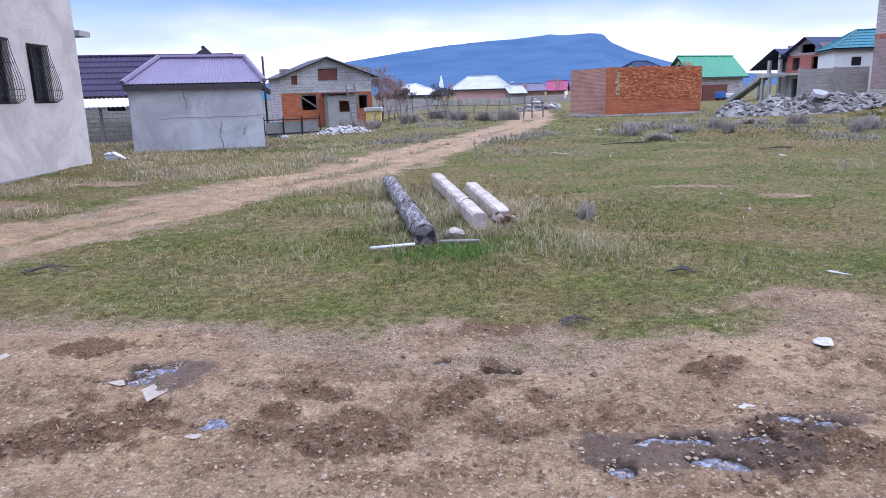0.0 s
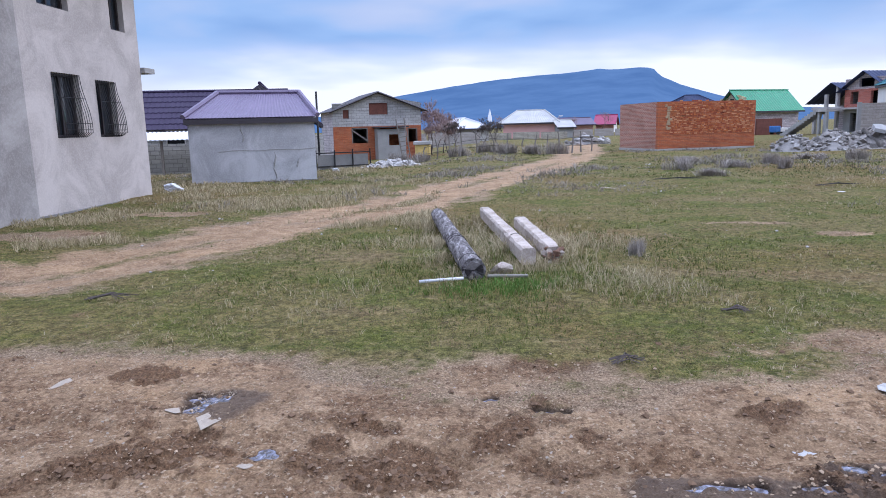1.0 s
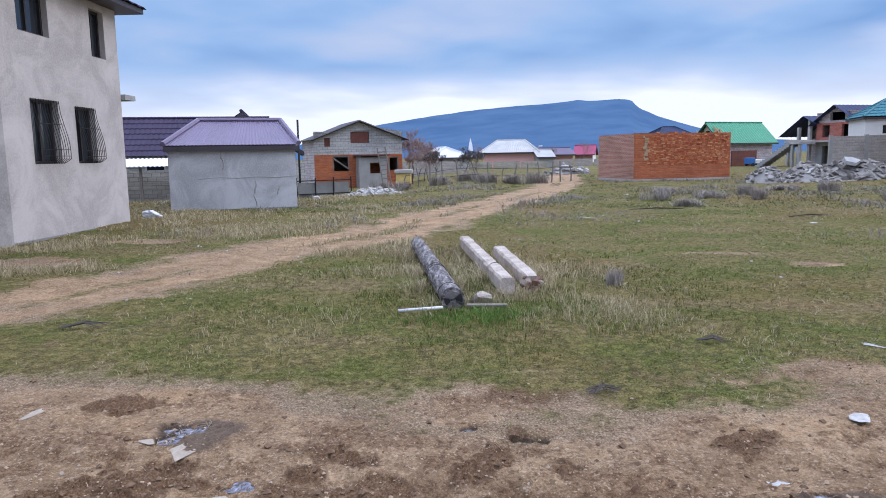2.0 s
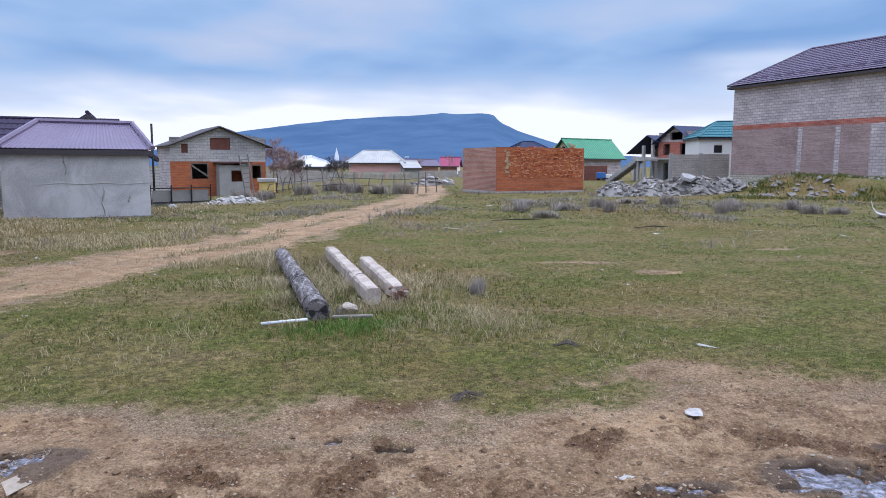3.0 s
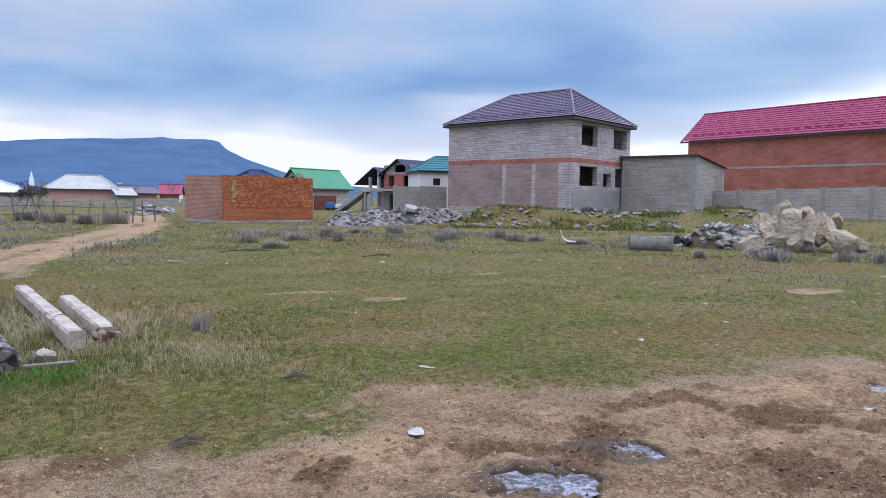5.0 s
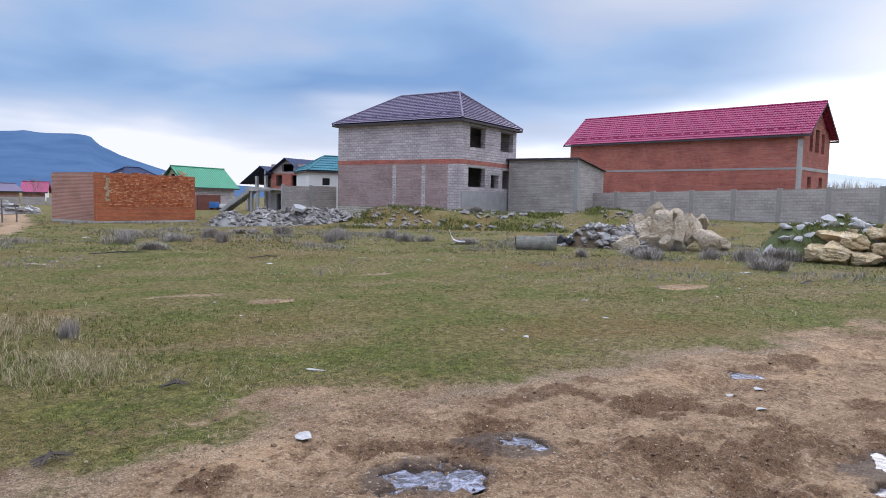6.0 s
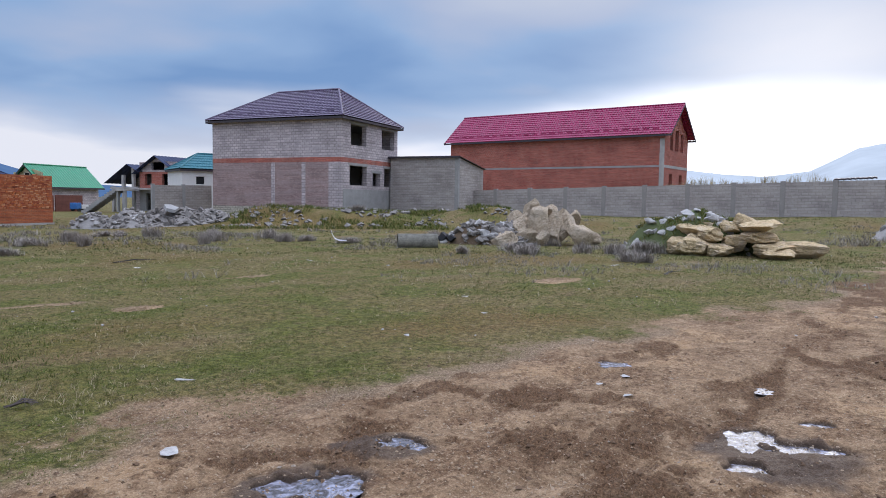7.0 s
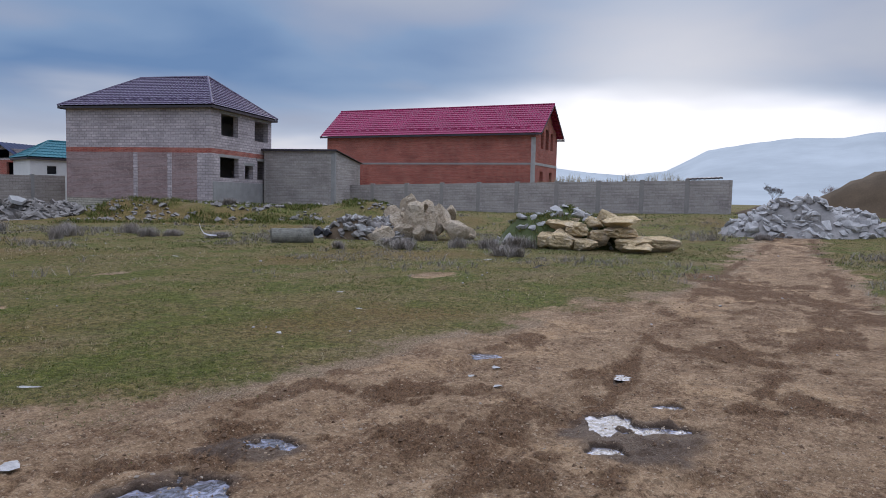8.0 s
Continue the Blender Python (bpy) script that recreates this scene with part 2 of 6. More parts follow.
M["pale_stone"] = plain("pale_warm_stone", (0.36, 0.30, 0.24), 0.92, 0, 3, 0.25, 30, 0.3)

# ---- lie of the land ----


def lattice(ix, iy, seed):
    h = (ix.astype(np.int64) * 374761393 + iy.astype(np.int64) * 668265263 + seed * 1442695041) & 0x7FFFFFFF
    h = ((h ^ (h >> 13)) * 1274126177) & 0x7FFFFFFF
    return ((h ^ (h >> 16)) & 0xFFFF) / 65535.0


def vnoise(x, y, seed=0):
    ix, iy = np.floor(x), np.floor(y)
    fx, fy = x - ix, y - iy
    fx, fy = fx * fx * (3 - 2 * fx), fy * fy * (3 - 2 * fy)
    a, b = lattice(ix, iy, seed), lattice(ix + 1, iy, seed)
    c, d = lattice(ix, iy + 1, seed), lattice(ix + 1, iy + 1, seed)
    return (a + (b - a) * fx) * (1 - fy) + (c + (d - c) * fx) * fy


def fbm(x, y, octaves=4, seed=0):
    total, amp, size = 0.0, 0.5, 0.0
    for o in range(octaves):
        total = total + amp * vnoise(x * 2 ** o + 17.3 * o, y * 2 ** o - 9.1 * o, seed + o)
        size, amp = size + amp, amp / 2
    return total / size


def smooth(v, lo, hi):
    f = np.clip((v - lo) / (hi - lo), 0, 1)
    return f * f * (3 - 2 * f)


EDGE = ((-30, 7.5), (-7, 5.6), (-3.5, 5.2), (-2.3, 4.95), (-1.2, 4.8), (0, 4.57), (0.8, 4.5), (1.7, 4.8), (2.6, 5.1), (3.6, 5.0), (4.3, 4.56), (5.2, 4.35), (8, 4.36),
        (10.3, 3.83), (13, 2.9), (19, 2.9), (30, 3.6), (39, 2.9), (60, 1.5))
LOWER = ((-30, -30), (7, -9), (11, -3.2), (13.3, -0.9), (19, -0.6), (29, 0.8), (39, 1.4), (60, 0.2))
PATH_LINE = ((-14, 4.6), (-8, 6.6), (-5.3, 8.2), (-4.65, 10.1), (-3.6, 13.0), (-1.9, 15.6), (-0.7, 20), (1.6, 27), (3.7, 34), (6, 44), (8, 60))
BARE = ((2.84, 5.2, 0.55, 0.36), (3.25, 3.08, 0.26, 0.2), (12.85, 7.62, 0.8, 0.45), (-9.5, 8.0, 1.2, 0.6), (-7.8, 11.5, 1.8, 0.7), (5.2, 10.45, 0.45, 0.3), (9.0, 13.2, 0.9, 0.2), (4.4, 11.8, 0.8, 0.2), (-7.0, 14.5, 1.2, 0.5))
# churned and soaked patches of mud: place, half sizes, turn
CHURNED = ((-1.75, 3.30, 0.42, 0.35, -4), (-0.54, 3.14, 0.35, 0.17, -3), (0.16, 3.69, 0.32, 0.27, -4), (-0.75, 3.72, 0.30, 0.12, -4), (-2.47, 4.58, 0.29, 0.18, -5), (1.70, 3.91, 0.17, 0.2, -4), (-0.91, 3.54, 0.25, 0.13, -4),
           (3.31, 3.44, 0.48, 0.25, -42), (5.28, 3.31, 0.46, 0.3, -55), (15.5, 1.6, 1.2, 2.8, -49), (9.02, 0.98, 0.71, 0.9, -53), (4.18, 1.67, 0.40, 0.29, -56), (6.94, 0.05, 0.41, 0.35, -55), (3.75, 3.64, 0.38, 0.28, -24), (1.65, 2.95, 0.31, 0.23, -3))
SOAKED = ((1.15, 2.95, 0.52, 0.25, -3), (5.34, 1.22, 0.5, 0.6, -55), (-1.78, 4.08, 0.29, 0.24, -4), (1.84, 3.21, 0.25, 0.11, -4), (3.6, 3.30, 0.34, 0.26, -56), (2.72, 3.20, 0.4, 0.3, -42), (0.82, 3.11, 0.16, 0.09, -3))


def path_distance(x, y, line=PATH_LINE):
    best = np.full(np.shape(x), 1e9)
    for (ax, ay), (bx, by) in zip(line, line[1:]):
        ux, uy = bx - ax, by - ay
        s = np.clip(((x - ax) * ux + (y - ay) * uy) / (ux * ux + uy * uy), 0, 1)
        best = np.minimum(best, np.hypot(x - ax - s * ux, y - ay - s * uy))
    return best


def mud_at(x, y):
    """How bare the soil is, 0 to 1."""
    rag = (fbm(x * 1.3, y * 1.3, 4, 5) - 0.5) * 1.6
    e = np.interp(x, [p[0] for p in EDGE], [p[1] for p in EDGE])
    lo = np.interp(x, [p[0] for p in LOWER], [p[1] for p in LOWER])
    road = smooth(e - y + rag * 1.3, -0.75, 0.75) * smooth(y - lo + rag, -0.4, 0.4)
    d = path_distance(x, y)
    trail = 1 - smooth(d + rag * 0.8, 0.75, 1.7)
    trail = trail * (1 - 0.55 * (1 - smooth(np.abs(d + rag * 0.25), 0.12, 0.4)) * smooth(fbm(x * 0.5, y * 0.5, 3, 9), 0.45, 0.6))
    spots = np.zeros(np.shape(x))
    for bx, by, w, h in BARE:
        spots = np.maximum(spots, 1 - smooth(np.hypot((x - bx) / w, (y - by) / h) + rag * 0.6, 0.6, 1.15))
    return np.clip(np.maximum(np.maximum(road, trail), spots * 0.75), 0, 1)


def patches(x, y, spots, ragged=1.6, size=3.5, seed=65):
    """Ragged oval patches, 1 in the middle, 0 outside."""
    worn = (fbm(x * size, y * size, 4, seed) - 0.5) * ragged
    d = np.zeros(np.shape(x))
    for px, py, a, b, turn in spots:
        c, k = math.cos(radians(turn)), math.sin(radians(turn))
        u, v = (x - px) * c + (y - py) * k, -(x - px) * k + (y - py) * c
        d = np.maximum(d, 1 - smooth(np.hypot(u / a, v / b) + worn, 0.55, 1.3))
    return d


WHEEL_TRACKS = (((5.5, 1.55), (7.0, 1.78), (8.7, 1.97), (11.7, 2.21), (17.8, 2.58), (26.2, 2.83), (39.2, 2.80)),
                ((6.6, 0.51), (8.8, 0.36), (12.1, 0.14), (17.3, -0.01), (24.9, 0.41), (36.2, 1.63)))


def churn_at(x, y):
    """How far the mud is broken into clods."""
    own = smooth(fbm(x * 0.75 + 4, y * 1.5, 4, 41) + 0.35 * (fbm(x * 4, y * 4, 3, 43) - 0.5), 0.57, 0.74)
    ruts = np.zeros(np.shape(x))
    for line in WHEEL_TRACKS:
        d = path_distance(x, y, line) + (fbm(x * 1.6, y * 1.6, 3, 47) - 0.5) * 0.5
        ruts = np.maximum(ruts, (1 - smooth(np.abs(d), 0.06, 0.26)) * smooth(fbm(x * 0.7, y * 0.7, 3, 48), 0.3, 0.5))
    return np.maximum(np.maximum(patches(x, y, CHURNED, 3.2, 3.4) * 0.85, own * 0.7), ruts * 0.95)


def land(x, y, fine=True):
    """Height of the ground."""
    x, y = np.asarray(x, float), np.asarray(y, float)
    r, az = np.hypot(x, y), np.degrees(np.arctan2(-x, y))
    ahead = smooth(az, -150, -120) * (1 - smooth(az, 100, 140))
    rise = np.interp(az, [-95, -82, -65, -45, -31, -27, -22], [1.1, 1.04, 0.7, 0.7, 0.45, 0.3, 0.0])
    foot = np.interp(az, [-85, -76, -62], [27, 33, 39])
    h = rise * smooth((r - foot) / (48 - foot), 0, 1) * ahead
    lump = fbm(x * 0.35, y * 0.35, 4, 21)
    h = h + np.exp(-((r - 45.5) / 2.3) ** 2) * smooth(-az, 31, 35) * (1 - smooth(-az, 54, 58)) * (0.1 + 1.0 * lump)
    h = h - 0.5 * smooth(r, 28, 48) * smooth(az, 0, 7) * ahead * (1 - smooth(r, 200, 400))
    h = h + (fbm(x * 0.22, y * 0.22, 3, 3) - 0.5) * 0.16 * smooth(r, 4, 14) * (1 - smooth(r, 60, 90))
    if fine:
        near = 1 - smooth(r, 22, 34)
        mud = mud_at(x, y)
        churn = churn_at(x, y)
        clod = fbm(x * 6.5, y * 6.5, 3, 31)
        lump = 1 - np.abs(2 * fbm(x * 15, y * 15, 3, 33) - 1)
        h = h + near * mud * ((clod - 0.5) * (0.035 + 0.06 * churn) + (lump - 0.75) * (0.022 + 0.06 * churn) + (fbm(x * 38, y * 38, 2, 34) - 0.5) * (0.014 + 0.018 * churn))
        h = h + near * (1 - mud) * (0.03 + (fbm(x * 3.0, y * 3.0, 3, 35) - 0.5) * 0.05 + (fbm(x * 12, y * 12, 2, 36) - 0.5) * 0.025)
        # wheel ruts along the road
        e = np.interp(x, [p[0] for p in EDGE], [p[1] for p in EDGE])
        for back in (1.1, 2.6, 3.9):
            d = (e - y - back) + (vnoise(x * 0.5, y * 0.5, 51) - 0.5) * 0.5
            h = h - near * mud * 0.05 * np.exp(-(d / 0.17) ** 2) * smooth(vnoise(x * 0.35, y * 0.35, 57), 0.25, 0.5)
    return h


def land_z(x, y):
    return float(land(np.array([x]), np.array([y]))[0])


# puddles: place, half sizes, turn
PUDDLES = ((5.61, 1.42, 0.15, 0.14, -55), (5.35, 1.41, 0.09, 0.12, -55), (5.54, 1.10, 0.22, 0.08, -55), (4.87, 1.28, 0.11, 0.08, -56), (6.26, 1.14, 0.09, 0.07, -55), (7.11, 1.77, 0.10, 0.09, -54), (7.09, 3.34, 0.14, 0.11, -53),
           (3.64, 3.28, 0.17, 0.12, -56), (2.74, 3.20, 0.27, 0.19, -42), (-1.88, 4.18, 0.15, 0.07, -4), (-1.88, 4.00, 0.06, 0.06, -4), (-1.24, 3.43, 0.07, 0.06, -4), (-0.02, 4.13, 0.05, 0.04, -4), (0.32, 3.93, 0.08, 0.04, -4),
           (0.73, 2.79, 0.075, 0.06, -3), (1.08, 3.06, 0.13, 0.045, -3), (1.47, 3.06, 0.07, 0.05, -3), (1.23, 2.84, 0.10, 0.055, -3), (1.74, 3.24, 0.06, 0.05, -4), (1.93, 3.18, 0.07, 0.05, -4))


def basin(x, y):
    """Depth of the puddles' hollows."""
    d = np.zeros(np.shape(x))
    for px, py, a, b, turn in PUDDLES:
        c, s = math.cos(radians(turn)), math.sin(radians(turn))
        u, v = (x - px) * c + (y - py) * s, -(x - px) * s + (y - py) * c
        d = np.maximum(d, 1 - smooth(np.hypot(u / a, v / b) + (fbm(x * 9, y * 9, 3, 61) - 0.5) * 2.9, 0.7, 1.5))
    return d


def ground_mesh():
    az = np.concatenate([np.arange(46, -104, -0.25), np.linspace(-104, -314, 30)[1:-1]])
    r = [0.35]
    while r[-1] < 4600:
        r.append(r[-1] * (1.0055 if r[-1] < 12 else 1.0076 if r[-1] < 34 else 1.018 if r[-1] < 75 else 1.09) if r[-1] > 2.2 else r[-1] * 1.12)
    r = np.array(r)
    A, R = np.meshgrid(np.radians(az), r)
    X, Y = -R * np.sin(A), R * np.cos(A)
    B = basin(X, Y)
    Z = land(X, Y)
    flat = land(X, Y, False)
    rim = np.zeros(X.shape)
    for px, py, a, b, turn in PUDDLES:
        rim = np.maximum(rim, 1 - smooth(np.hypot(X - px, Y - py), 1.7 * max(a, b), 2.3 * max(a, b)))
    Z = np.maximum(Z, np.where(rim > 0, flat - 0.02 - (1 - rim) * 0.3, -9))
    Z = Z * (1 - B) + B * (flat - 0.06)
    nr, na = X.shape
    verts = np.stack([X, Y, Z], -1).reshape(-1, 3)
    i = np.arange(nr * na).reshape(nr, na)
    q = np.stack([i[:-1, :], np.roll(i, -1, 1)[:-1, :], np.roll(i, -1, 1)[1:, :], i[1:, :]], -1).reshape(-1, 4)
    me = bpy.data.meshes.new("ground")
    me.from_pydata(np.vstack([verts, [[0, 0, float(Z[0].mean())]]]).tolist(), [], q.tolist() + [[nr * na, int((j + 1) % na), int(j)] for j in range(na)])
    for name, values in (("bare", mud_at(X, Y)), ("wet", B), ("churn", churn_at(X, Y)), ("soak", patches(X, Y, SOAKED, 1.2, 2.5, 67)), ("trail", 1 - smooth(path_distance(X, Y), 1.2, 2.2))):
        at = me.attributes.new(name, "FLOAT", "POINT")
        at.data.foreach_set("value", np.append(values.reshape(-1), 0.0).astype(np.float32))
    me.polygons.foreach_set("use_smooth", [True] * len(me.polygons))
    return me


def ground_material():
    k = Mat("field_soil_and_turf", 0.95, 0, 0.2)

    def told(name):
        n = k.node("ShaderNodeAttribute")
        n.attribute_name = name
        return n.outputs["Fac"]

    bare, wet, trail, churn, soak = told("bare"), told("wet"), told("trail"), told("churn"), told("soak")
    broad, patch, mid = k.noise(0.13, 4, 0.55), k.noise(0.75, 5, 0.6), k.noise(3.2, 5, 0.6)
    small, grain, crumb = k.noise(11, 5, 0.65), k.noise(70, 5, 0.7), k.noise(26, 4, 0.6)
    drift = k.noise(0.5, 5, 0.6, stretch=(0.45, 1.5, 1))
    tone = k.math("MULTIPLY_ADD", grain, 0.55, k.math("MULTIPLY", small, 0.45))
    turf = k.ramp(tone, [(0.38, (0.048, 0.038, 0.011)), (0.5, (0.147, 0.118, 0.039)), (0.62, (0.312, 0.242, 0.094))])
    green = k.ramp(tone, [(0.38, (0.034, 0.042, 0.007)), (0.5, (0.095, 0.103, 0.018)), (0.62, (0.206, 0.198, 0.044))])
    dead = k.ramp(tone, [(0.38, (0.077, 0.050, 0.023)), (0.5, (0.188, 0.129, 0.064)), (0.62, (0.375, 0.279, 0.155))])
    rust = k.ramp(tone, [(0.38, (0.069, 0.038, 0.013)), (0.6, (0.250, 0.146, 0.053))])
    turf = k.mix(k.step(patch, 0.44, 0.6), turf, green)
    turf = k.mix(k.math("MULTIPLY", k.step(drift, 0.5, 0.66), 0.7), turf, dead)
    turf = k.mix(k.math("MULTIPLY", k.step(broad, 0.5, 0.62), 0.55), turf, rust)
    turf = k.mix(k.math("MULTIPLY", k.step(mid, 0.56, 0.68), 0.55), turf, dead)
    # shade of small pits in the turf, painted as random dark flecks
    turf = k.mix(k.math("MULTIPLY", k.step(k.noise(19, 4, 0.6), 0.55, 0.63), 0.55), turf, (0.03, 0.027, 0.009))
    turf = k.mix(k.math("MULTIPLY", k.step(k.noise(28, 4, 0.6), 0.58, 0.65), 0.5), turf, (0.30, 0.24, 0.125))
    soil_tone = k.math("MULTIPLY_ADD", grain, 0.4, k.math("MULTIPLY_ADD", crumb, 0.25, k.math("MULTIPLY", mid, 0.35)))
    soil = k.ramp(soil_tone, [(0.36, (0.116, 0.069, 0.038)), (0.46, (0.248, 0.157, 0.090)), (0.54, (0.366, 0.243, 0.146)), (0.66, (0.596, 0.419, 0.262))])
    clay = k.ramp(soil_tone, [(0.36, (0.241, 0.146, 0.078)), (0.5, (0.461, 0.299, 0.168)), (0.64, (0.696, 0.485, 0.299))])
    clod = k.ramp(k.math("MULTIPLY_ADD", crumb, 0.5, k.math("MULTIPLY", grain, 0.5)), [(0.38, (0.051, 0.025, 0.012)), (0.5, (0.163, 0.090, 0.048)), (0.62, (0.320, 0.197, 0.112))])
    straw = k.ramp(grain, [(0.36, (0.102, 0.069, 0.043)), (0.5, (0.256, 0.184, 0.120)), (0.64, (0.511, 0.379, 0.250))])
    stain = k.math("MULTIPLY_ADD", k.noise(1.4, 6, 0.65, stretch=(0.6, 1.2, 1)), 0.6, k.math("MULTIPLY", small, 0.4))
    soil = k.mix(k.math("MULTIPLY", k.step(patch, 0.52, 0.64), 0.7), soil, clay)
    soil = k.mix(k.math("MULTIPLY", k.step(stain, 0.49, 0.57), k.math("MULTIPLY_ADD", trail, -0.55, 0.75)), soil, clod)
    soil = k.mix(k.math("MULTIPLY", trail, 0.25), soil, clay)
    matted = k.math("MULTIPLY", k.step(drift, 0.42, 0.56), k.math("SUBTRACT", 1.0, k.step(bare, 0.8, 1.0)))
    soil = k.mix(k.math("MULTIPLY", matted, 0.8), soil, straw)
    # dark flecks painted at random for shaded hollows and wet spots
    pit_shade = k.noise(17, 4, 0.6)
    soil = k.mix(k.math("MULTIPLY", k.step(pit_shade, 0.56, 0.62), k.math("MULTIPLY_ADD", trail, -0.25, 0.5)), soil, (0.105, 0.064, 0.037))
    soil = k.mix(k.math("MULTIPLY", k.step(k.noise(33, 4, 0.6), 0.6, 0.66), 0.6), soil, (0.56, 0.44, 0.31))
    broken = k.math("MULTIPLY", churn, k.math("MULTIPLY_ADD", trail, -0.7, 1.0))
    soil = k.mix(k.math("MULTIPLY", k.step(k.math("MULTIPLY_ADD", small, 1.3, broken), 0.82, 1.5), 0.9), soil, clod)
    # more painted hollow shade and wet between the clods of churned mud
    soil = k.mix(k.math("MULTIPLY", k.math("MULTIPLY", k.step(crumb, 0.5, 0.6), k.step(broken, 0.15, 0.6)), 0.6), soil, (0.062, 0.035, 0.02))
    soil = k.mix(k.math("MULTIPLY", k.step(soak, 0.1, 0.8), 0.8), soil, k.mix(grain, (0.05, 0.031, 0.021), (0.15, 0.105, 0.078)))
    fray = k.math("ADD", bare, k.math("MULTIPLY_ADD", small, 1.0, k.math("MULTIPLY_ADD", mid, 0.9, -0.95)))
    c = k.mix(k.step(fray, 0.15, 0.75), turf, soil)
    c = k.mix(k.math("MULTIPLY", k.step(wet, 0.05, 0.5), 0.75), c, (0.05, 0.034, 0.026))
    k.colour(c)
    damp = k.math("MAXIMUM", k.step(wet, 0.1, 0.7), k.math("MULTIPLY", soak, 0.6))
    k.rough(k.math("SUBTRACT", 0.95, k.math("MULTIPLY", damp, 0.55)))
    k.bump(k.math("MULTIPLY_ADD", crumb, 0.8, k.math("MULTIPLY_ADD", grain, 0.5, small)), 0.9, 0.05)
    return k.m


ground = new("ground", ground_mesh())
ground.data.materials.append(ground_material())
tagged(ground, "rough field of turf and rutted brown mud", "ground", kind="structure")

# ---- builders ----


def mesh_from(name, bm, material=None, flat=True):
    me = bpy.data.meshes.new(name)
    bmesh.ops.recalc_face_normals(bm, faces=bm.faces)
    bm.to_mesh(me)
    bm.free()
    if material:
        me.materials.append(material)
    if not flat:
        me.polygons.foreach_set("use_smooth", [True] * len(me.polygons))
    return me


def part(name, bm, material, parent, label="", m=None, flat=True):
    ob = new(name, mesh_from(name, bm, material, flat) if isinstance(bm, bmesh.types.BMesh) else bm)
    ob.parent = parent
    if m is not None:
        ob.matrix_basis = m
    return tagged(ob, label)


def thing(name, m, label, category, group="", kind=""):
    ob = new(name)
    ob.matrix_basis = m
    return tagged(ob, label, category, group, kind)


def solo(name, bm, material, m, label, category, group="", kind="", flat=True):
    ob = new(name, mesh_from(name, bm, material, flat) if isinstance(bm, bmesh.types.BMesh) else bm)
    ob.matrix_basis = m
    return tagged(ob, label, category, group, kind)


def box(bm, x0, y0, z0, x1, y1, z1, m=None):
    vs = [bm.verts.new((x, y, z)) for x in (x0, x1) for y in (y0, y1) for z in (z0, z1)]
    for f in ((0, 1, 3, 2), (4, 6, 7, 5), (0, 4, 5, 1), (2, 3, 7, 6), (0, 2, 6, 4), (1, 5, 7, 3)):
        bm.faces.new([vs[i] for i in f])
    if m is not None:
        bmesh.ops.transform(bm, matrix=m, verts=vs)
    return vs


def boxes(*items):
    bm = bmesh.new()
    for it in items:
        box(bm, *it)
    return bm


def bevelled(bm, w=0.01):
    bmesh.ops.bevel(bm, geom=list(bm.edges), offset=w, segments=1, affect="EDGES")
    return bm


def tube(bm, pts, radii, sides=6):
    rings = []
    for i, p in enumerate(pts):
        a, b = Vector(pts[max(i - 1, 0)]), Vector(pts[min(i + 1, len(pts) - 1)])
        q = (b - a).to_track_quat("Z", "Y")
        rr = radii[i] if hasattr(radii, "__len__") else radii
        rings.append([bm.verts.new(Vector(p) + q @ Vector((rr * math.cos(2 * math.pi * s / sides), rr * math.sin(2 * math.pi * s / sides), 0))) for s in range(sides)])
    for r0, r1 in zip(rings, rings[1:]):
        for s in range(sides):
            bm.faces.new((r0[s], r0[(s + 1) % sides], r1[(s + 1) % sides], r1[s]))
    bm.faces.new(rings[0][::-1])
    bm.faces.new(rings[-1])
    return bm


def wall_bm(length, z0, z1, th, holes=(), slope=None):
    """A wall along x with its outer face at y = 0, with openings (x0, x1, z0, z1) that go through it. slope(x): height of a sloped top."""
    xs = sorted({0, length, *[h[0] for h in holes], *[h[1] for h in holes]} | ({length / 2} if slope else set()))
    zs = sorted({z0, z1, *[h[2] for h in holes], *[h[3] for h in holes]})
    bm = bmesh.new()
    vert = {}

    def v(x, y, z):
        key = (round(x, 4), round(y, 4), round(z, 4))
        if key not in vert:
            vert[key] = bm.verts.new((x, y, z))
        return vert[key]

    def solid(i, j):
        if not (0 <= i < len(xs) - 1 and 0 <= j < len(zs) - 1):
            return False
        cx, cz = (xs[i] + xs[i + 1]) / 2, (zs[j] + zs[j + 1]) / 2
        return not any(h[0] < cx < h[1] and h[2] < cz < h[3] for h in holes)

    def top(x, z):
        return slope(x) if slope and z == z1 else z

    for i in range(len(xs) - 1):
        for j in range(len(zs) - 1):
            if not solid(i, j):
                continue
            a, b, c, d = xs[i], xs[i + 1], zs[j], zs[j + 1]
            for y in (0, th):
                bm.faces.new((v(a, y, top(a, c)), v(b, y, top(b, c)), v(b, y, top(b, d)), v(a, y, top(a, d))))
            for ok, p, q in ((solid(i - 1, j), (a, c), (a, d)), (solid(i + 1, j), (b, c), (b, d)), (solid(i, j - 1), (a, c), (b, c)), (solid(i, j + 1), (a, d), (b, d))):
                if not ok:
                    bm.faces.new((v(p[0], 0, top(*p)), v(q[0], 0, top(*q)), v(q[0], th, top(*q)), v(p[0], th, top(*p))))
    return bm


def along(ax, ay, bx, by, z=0.0):
    """The pose at a, x along the way to b."""
    return Matrix.Translation((ax, ay, z)) @ Matrix.Rotation(math.atan2(by - ay, bx - ax), 4, "Z")


